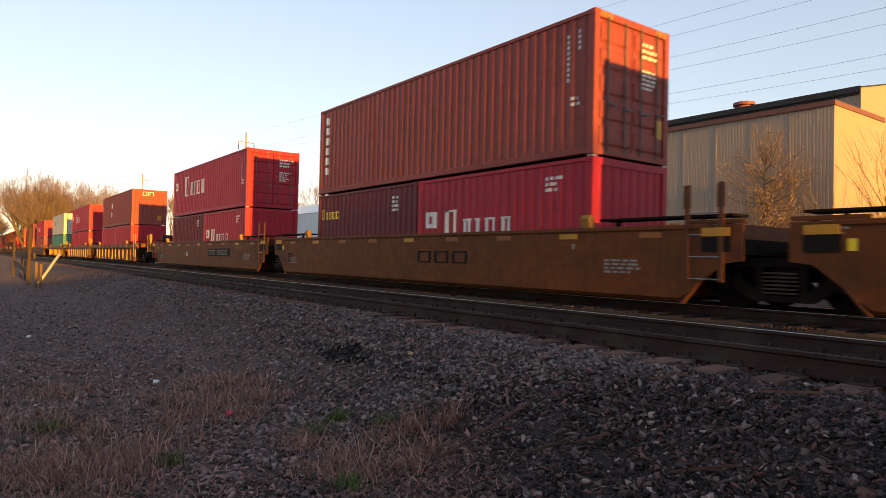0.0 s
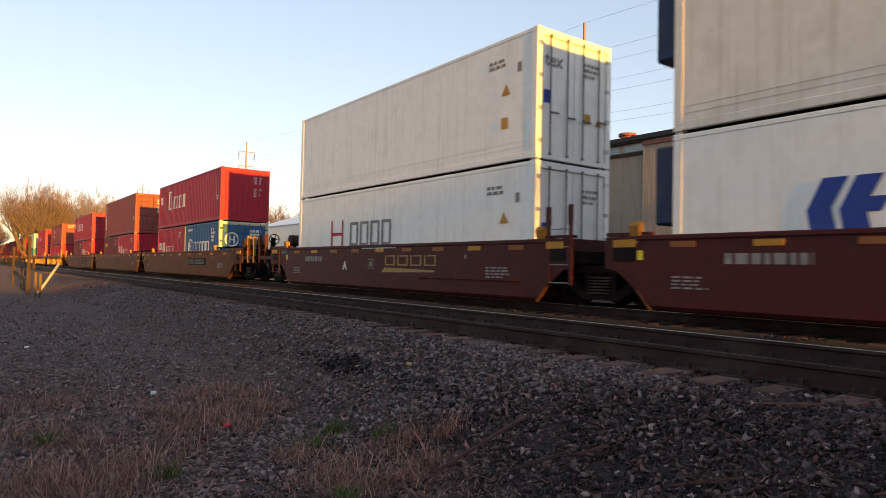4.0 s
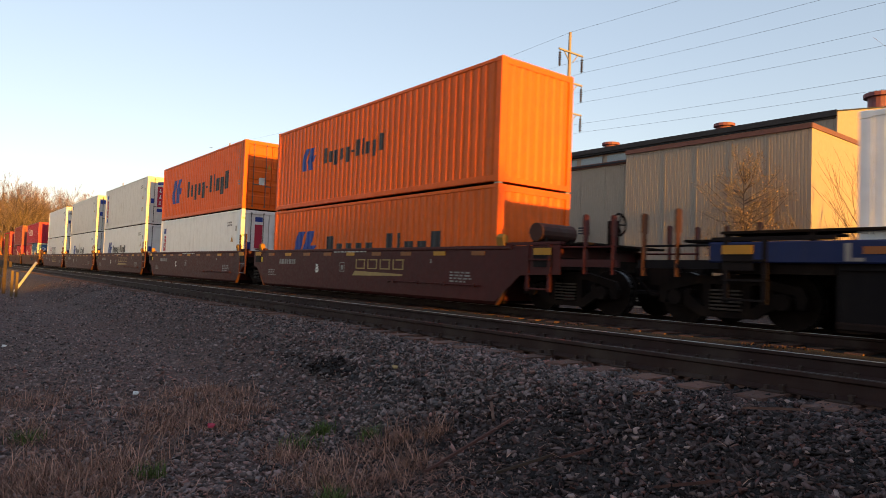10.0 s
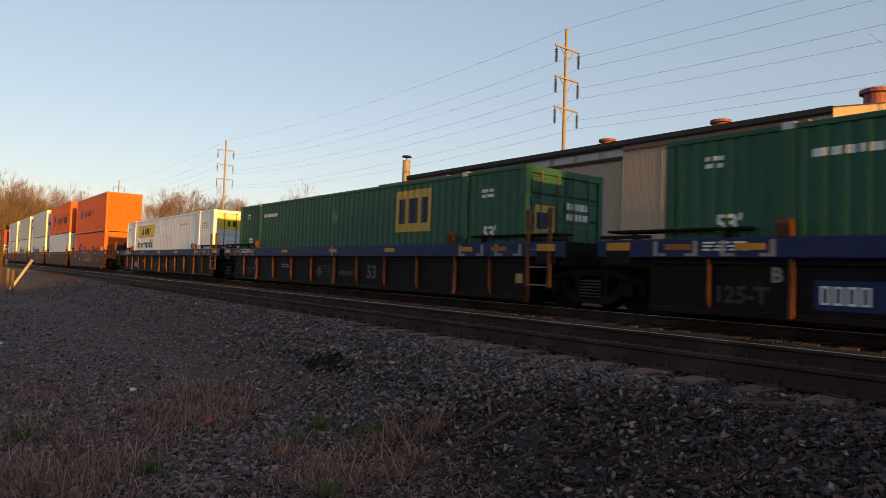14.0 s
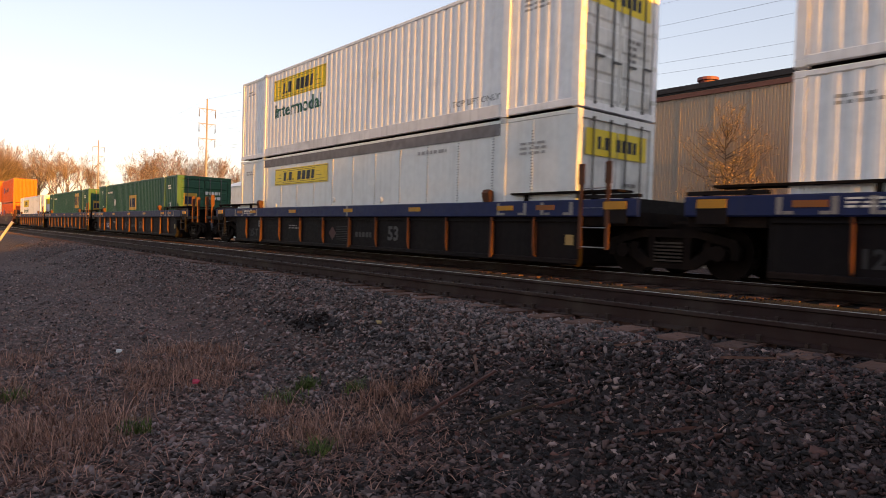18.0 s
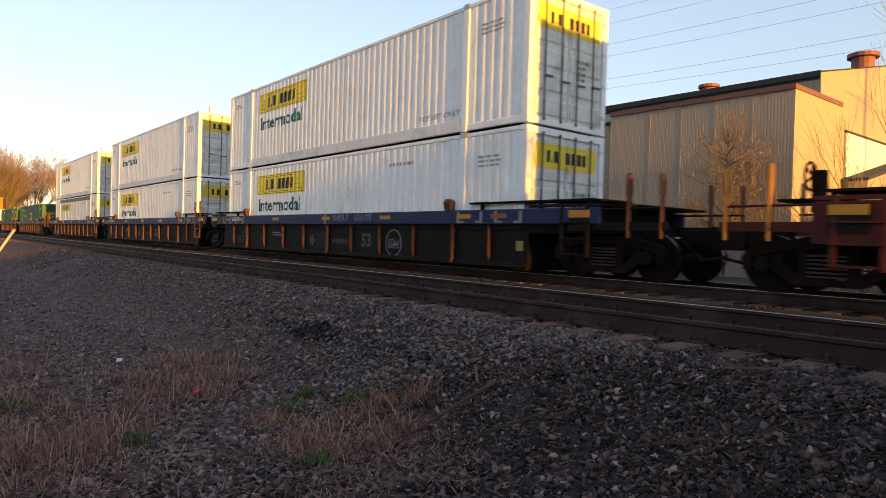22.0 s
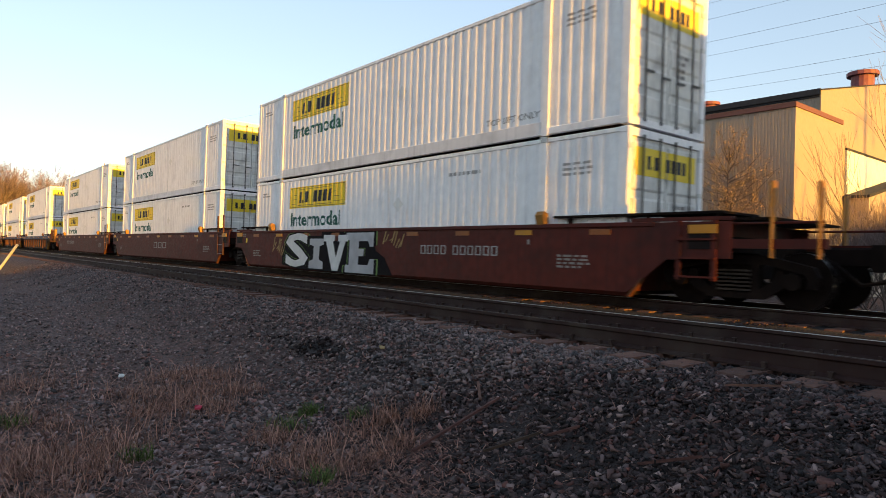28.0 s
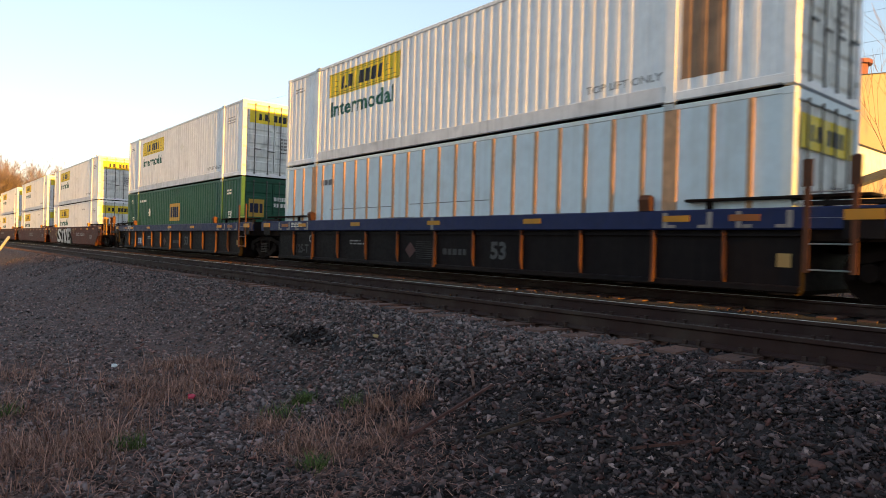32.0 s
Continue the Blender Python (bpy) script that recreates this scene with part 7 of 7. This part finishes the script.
FALLOFFPEBBLE = M("verge pebble darkened for falloff", (0.080, 0.053, 0.049), 0.75, var=0.3, scale=20, island=0.9, alt=(1.0, 0.6, 0.5), bump=0.3)
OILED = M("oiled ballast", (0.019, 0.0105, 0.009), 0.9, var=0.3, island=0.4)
fade = random.Random(77)


def off_spill(x, y):
    return math.hypot((x - 3.72) * 2.4, (y - 6.8) * 0.32) + 0.5 * noise.noise((x * 1.5, y * 1.5, 0)) > 0.33 + 0.4 * (fade.random() - 0.6)


def near_falloff(x, y):
    """The foreground, where light falloff is painted in as darker stone; beyond it the stone is lighter."""
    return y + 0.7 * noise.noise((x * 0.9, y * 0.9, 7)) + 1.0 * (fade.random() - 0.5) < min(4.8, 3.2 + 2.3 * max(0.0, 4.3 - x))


def toe_line(x, y):
    return x - 1.3 * min(1.0, max(0.0, (y - 4.5) / 4.0))


def cinders(x, y):
    """Bare patches at the foot of the slope, where few stones lie."""
    return math.hypot((x - 3.15) * 0.8, (y - 2.5) * 0.55) < 0.8 and noise.noise((x * 2.1, y * 2.1, 9)) > -0.08


def shoulder(x, y):
    if cinders(x, y) and fade.random() < 0.72:
        return False
    return off_spill(x, y) and fade.random() < (0.6 if x > 5.25 else 1.0 if toe_line(x, y) > 3.9 else max(0.0, (toe_line(x, y) + 0.7 * noise.noise((x, y, 5)) - 1.3) / 2.4) ** 1.3)


def verge(x, y):
    return off_spill(x, y) and (toe_line(x, y) < 2.8 or fade.random() < max(0.3, (4.6 - toe_line(x, y)) / 1.8))


scatter_stones("ballast", 175000, (1.2, 5.45, 0.6, 34), (0.011, 0.035), BALLAST, 1, "lighter grey-brown crushed stone on the shoulder of the near track", lambda x, y: not near_falloff(x, y) and shoulder(x, y), 0.52)
scatter_stones("dark_ballast", 200000, (1.2, 5.45, 0.6, 12), (0.010, 0.031), FALLOFFSTONE, 9, "crushed stone ballast darkened in the foreground to imitate light falloff", lambda x, y: near_falloff(x, y) and shoulder(x, y), 0.44)
# dark stone colour and gaps put in the broken shade between the tracks
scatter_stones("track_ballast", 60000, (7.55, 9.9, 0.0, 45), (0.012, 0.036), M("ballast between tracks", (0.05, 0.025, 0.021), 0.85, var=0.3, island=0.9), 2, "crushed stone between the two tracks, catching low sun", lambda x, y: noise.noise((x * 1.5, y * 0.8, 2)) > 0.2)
scatter_stones("verge_gravel", 95000, (-5.0, 5.2, 1.0, 30), (0.008, 0.030), PEBBLE, 3, "fine grey gravel of the verge", lambda x, y: not near_falloff(x, y + 1.0) and verge(x, y), 0.38)
scatter_stones("dark_gravel", 80000, (-3.0, 5.2, 1.0, 9), (0.008, 0.034), FALLOFFPEBBLE, 10, "flat verge stones darkened in the foreground to imitate light falloff", lambda x, y: near_falloff(x, y + 1.0) and verge(x, y), 0.38)
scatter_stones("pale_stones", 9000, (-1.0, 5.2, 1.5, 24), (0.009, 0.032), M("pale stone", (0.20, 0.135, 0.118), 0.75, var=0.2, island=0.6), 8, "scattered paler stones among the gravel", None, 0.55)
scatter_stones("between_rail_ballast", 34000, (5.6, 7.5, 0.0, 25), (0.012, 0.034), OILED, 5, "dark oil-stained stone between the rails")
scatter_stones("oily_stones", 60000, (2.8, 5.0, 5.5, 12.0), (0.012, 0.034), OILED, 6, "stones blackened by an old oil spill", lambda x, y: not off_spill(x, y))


def scatter_grass(name, count, spots, hgt, mat, seed, label, lying=0.0, low=0.0):
    """Blades in tussocks: narrow bent triangles."""
    rng = np.random.default_rng(seed)
    v, f = [], []
    for i in range(count):
        cx, cy, rad = spots[rng.integers(len(spots))]
        x, y = cx + rng.normal(0, rad), cy + rng.normal(0, rad)
        z = ground_z(x, y) + low
        a, h, lean = rng.uniform(0, 6.28), hgt * rng.uniform(0.35, 1.3), rng.uniform(0.1, 1.5) + lying
        w = 0.0030
        dx, dy = math.cos(a), math.sin(a)
        px, py = -dy * w, dx * w
        k = len(v)
        v += [(x - px, y - py, z), (x + px, y + py, z), (x + dx * h * lean * 0.4 + px * 0.8, y + dy * h * lean * 0.4 + py * 0.8, z + h * 0.6),
              (x + dx * h * lean * 0.4 - px * 0.8, y + dy * h * lean * 0.4 - py * 0.8, z + h * 0.6), (x + dx * h * lean, y + dy * h * lean, z + h)]
        f += [(k, k + 1, k + 2, k + 3), (k + 3, k + 2, k + 4)]
    me = bpy.data.meshes.new(name)
    me.from_pydata(v, [], f)
    me.materials.append(mat)
    return tagged(new(name, me), label, "grass", kind="stuff")


DRY = M("dry grass straw", (0.31, 0.165, 0.12), 0.9, var=0.3, island=0.5)
FRESH = M("green weed", (0.085, 0.115, 0.028), 0.8, var=0.3, island=0.4)
spots = [(2.22, 7.5, 0.18), (2.55, 7.6, 0.16), (2.7, 7.2, 0.14), (1.97, 6.22, 0.17), (2.17, 5.86, 0.15), (2.6, 6.43, 0.14), (1.66, 6.01, 0.15), (1.7, 6.8, 0.16), (2.35, 6.8, 0.18), (2.1, 6.4, 0.2),
         (0.54, 5.25, 0.2), (0.82, 5.09, 0.16), (0.56, 6.48, 0.25), (1.11, 5.08, 0.14), (0.83, 5.93, 0.2), (0.39, 4.94, 0.15), (0.92, 4.63, 0.14), (0.59, 4.82, 0.15), (0.56, 7.77, 0.3), (1.02, 7.87, 0.25), (0.6, 4.4, 0.2),
         (2.22, 4.75, 0.10), (2.38, 4.32, 0.12), (2.83, 4.4, 0.12), (3.08, 4.45, 0.06), (2.07, 4.05, 0.12), (2.3, 3.85, 0.12), (2.57, 3.83, 0.10), (3.28, 4.25, 0.06), (2.86, 3.97, 0.08), (1.4, 5.4, 0.25)]
scatter_grass("dry_grass", 5500, spots, 0.085, DRY, 11, "dry straw-coloured grass in thin patches on the gravel")
THATCH = M("flattened straw", (0.25, 0.125, 0.092), 0.9, var=0.3, island=0.6)
flat_spots = spots + [(2.2, 3.4, 0.22), (2.5, 3.2, 0.2), (2.7, 3.6, 0.2), (1.9, 3.1, 0.25), (2.9, 3.8, 0.16), (2.1, 3.8, 0.25), (0.6, 5.2, 0.35), (0.9, 4.4, 0.3), (1.2, 4.0, 0.3), (0.5, 4.0, 0.3), (2.3, 6.6, 0.4), (2.1, 7.6, 0.45), (1.5, 6.4, 0.4), (1.0, 9.5, 0.6), (0.3, 8.0, 0.5)]
scatter_grass("flattened_grass", 14000, flat_spots, 0.030, THATCH, 15, "flattened red-brown straw matted over the gravel", 2.6, 0.008)
scatter_grass("loose_straws", 2500, [(rw0.uniform(0.2, 4.2), rw0.uniform(2.2, 12), 0.6) for rw0 in [random.Random(5)] for _ in range(60)], 0.035, DRY, 16, "single pale straws strewn on the stones", 3.0, 0.02)
scatter_grass("tall_straws", 900, spots, 0.21, DRY, 13, "taller dry stalks standing in the grass")
scatter_grass("green_weeds", 900, [(2.78, 5.2, 0.05), (2.74, 5.22, 0.05), (2.43, 4.95, 0.09), (2.97, 4.76, 0.04), (1.22, 4.75, 0.06), (0.62, 6.1, 0.06), (2.05, 3.7, 0.05)], 0.09, FRESH, 12, "small green weed tufts in the gravel")
rw = random.Random(31)
scatter_grass("trackside_weeds", 5000, [(rw.uniform(14.2, 19), rw.uniform(3, 60), 0.5) for _ in range(70)], 0.55, M("weed stalks", (0.16, 0.085, 0.05), 0.9, var=0.3, island=0.6), 14, "brown dead weeds beyond the far track")
r = random.Random(12)
for x, y, l, a, m in ((2.82, 3.76, 0.85, 0.0, SPLINTER), (3.1, 3.30, 0.40, -0.55, FENCEWOOD), (3.44, 3.02, 0.20, -0.75, SPLINTER), (3.45, 2.30, 0.34, -1.0, SPLINTER), (4.35, 3.1, 0.30, -0.5, TIE), (4.5, 2.3, 0.35, -0.9, TIE), (3.6, 3.9, 0.3, 0.9, TIE)):
    bx, by = x + l * math.cos(a), y + l * math.sin(a)
    z, e = ground_z(x, y) + 0.03, ground_z(bx, by) + 0.03
    solid("wood_splinter", Shape().prism([(x, y, z), (x + 0.015, y - 0.022, z), (x + 0.012, y - 0.02, z + 0.018), (x, y, z + 0.013)], (bx - x, by - y, e - z)), m, "splinter of old tie timber on the ballast", "splinter", "splinters of wood")
for x, y, c, n in ((1.81, 7.75, INKWHITE, "white_stone"), (2.01, 5.87, INKRED, "red_scrap"), (3.97, 5.87, INKGOLD, "fallen_leaf"), (0.2, 12.4, INKWHITE, "white_scrap"), (0.95, 12.8, INKWHITE, "white_scrap")):
    z = ground_z(x, y)
    solid(n, Shape().prism([(x - 0.035, y - 0.02, z + 0.03), (x + 0.01, y - 0.03, z + 0.028), (x + 0.035, y - 0.005, z + 0.04), (x + 0.015, y + 0.03, z + 0.045), (x - 0.025, y + 0.02, z + 0.05)], (0.006, 0.004, 0.012)), c,
          {"white_stone": "small pale stone on the gravel", "red_scrap": "small red scrap in the dry grass", "fallen_leaf": "yellow fallen leaf on the gravel", "white_scrap": "pale scrap lying on the verge"}[n], n.split("_")[1])

# ties, spikes and plates of the near track; ties of the far one
for track, cx, y0, n in ((TRACK_NEAR, NEAR_X, -2.0, 120), (TRACK_FAR, FAR_X, -2.0, 100)):
    for k in range(n):
        y = y0 + 0.5 * k
        part("tie", lambda: Shape().bbox(-1.3, 1.3, -0.115, 0.115, -0.36, -0.182, 0.02), TIE, track, at=(cx + 0.02 * math.sin(k * 7.3), y, 0), key=("tie",))
    if cx == NEAR_X:
        for k in range(60):
            y = y0 + 0.5 * k
            for sx in (-0.752, 0.752):
                part("tie_plate", lambda: Shape().box(-0.17, 0.17, -0.09, 0.09, -0.184, -0.170), RAILSIDE, track, at=(cx + sx, y, 0), key=("plate_t",))
                part("spike", lambda: Shape().box(-0.10, -0.065, -0.075, -0.045, -0.172, -0.13).box(-0.105, -0.05, -0.08, -0.04, -0.135, -0.12).box(-0.11, -0.07, 0.05, 0.08, -0.172, -0.135), RAILSIDE, track, "square-headed rail spike", at=(cx + sx, y, 0), key=("spike",))


def motions():
    """The train rolls away along the far track, slowing a little; a bird crosses the sky."""
    def run(t):
        return 10.381 * (t - 16) - 0.00704 * (t - 16) ** 2
    for ob, y, z in TRAIN:
        walk(ob, [(t, pose(FAR_X, y + run(t), z)) for t in (0, 4, 8, 12, 16, 20, 24, 28, 32)])
    walk(bird, [(t, pose(x, y, z)) for t, x, y, z in ((0, -36, 104, 14), (5, 4.0, 118.2, 21.1), (7, 20.2, 124.2, 23.9), (8, 27.8, 126.9, 24.3), (17, 96.0, 161.6, 28.2), (32, 190, 210, 40))])


motions()
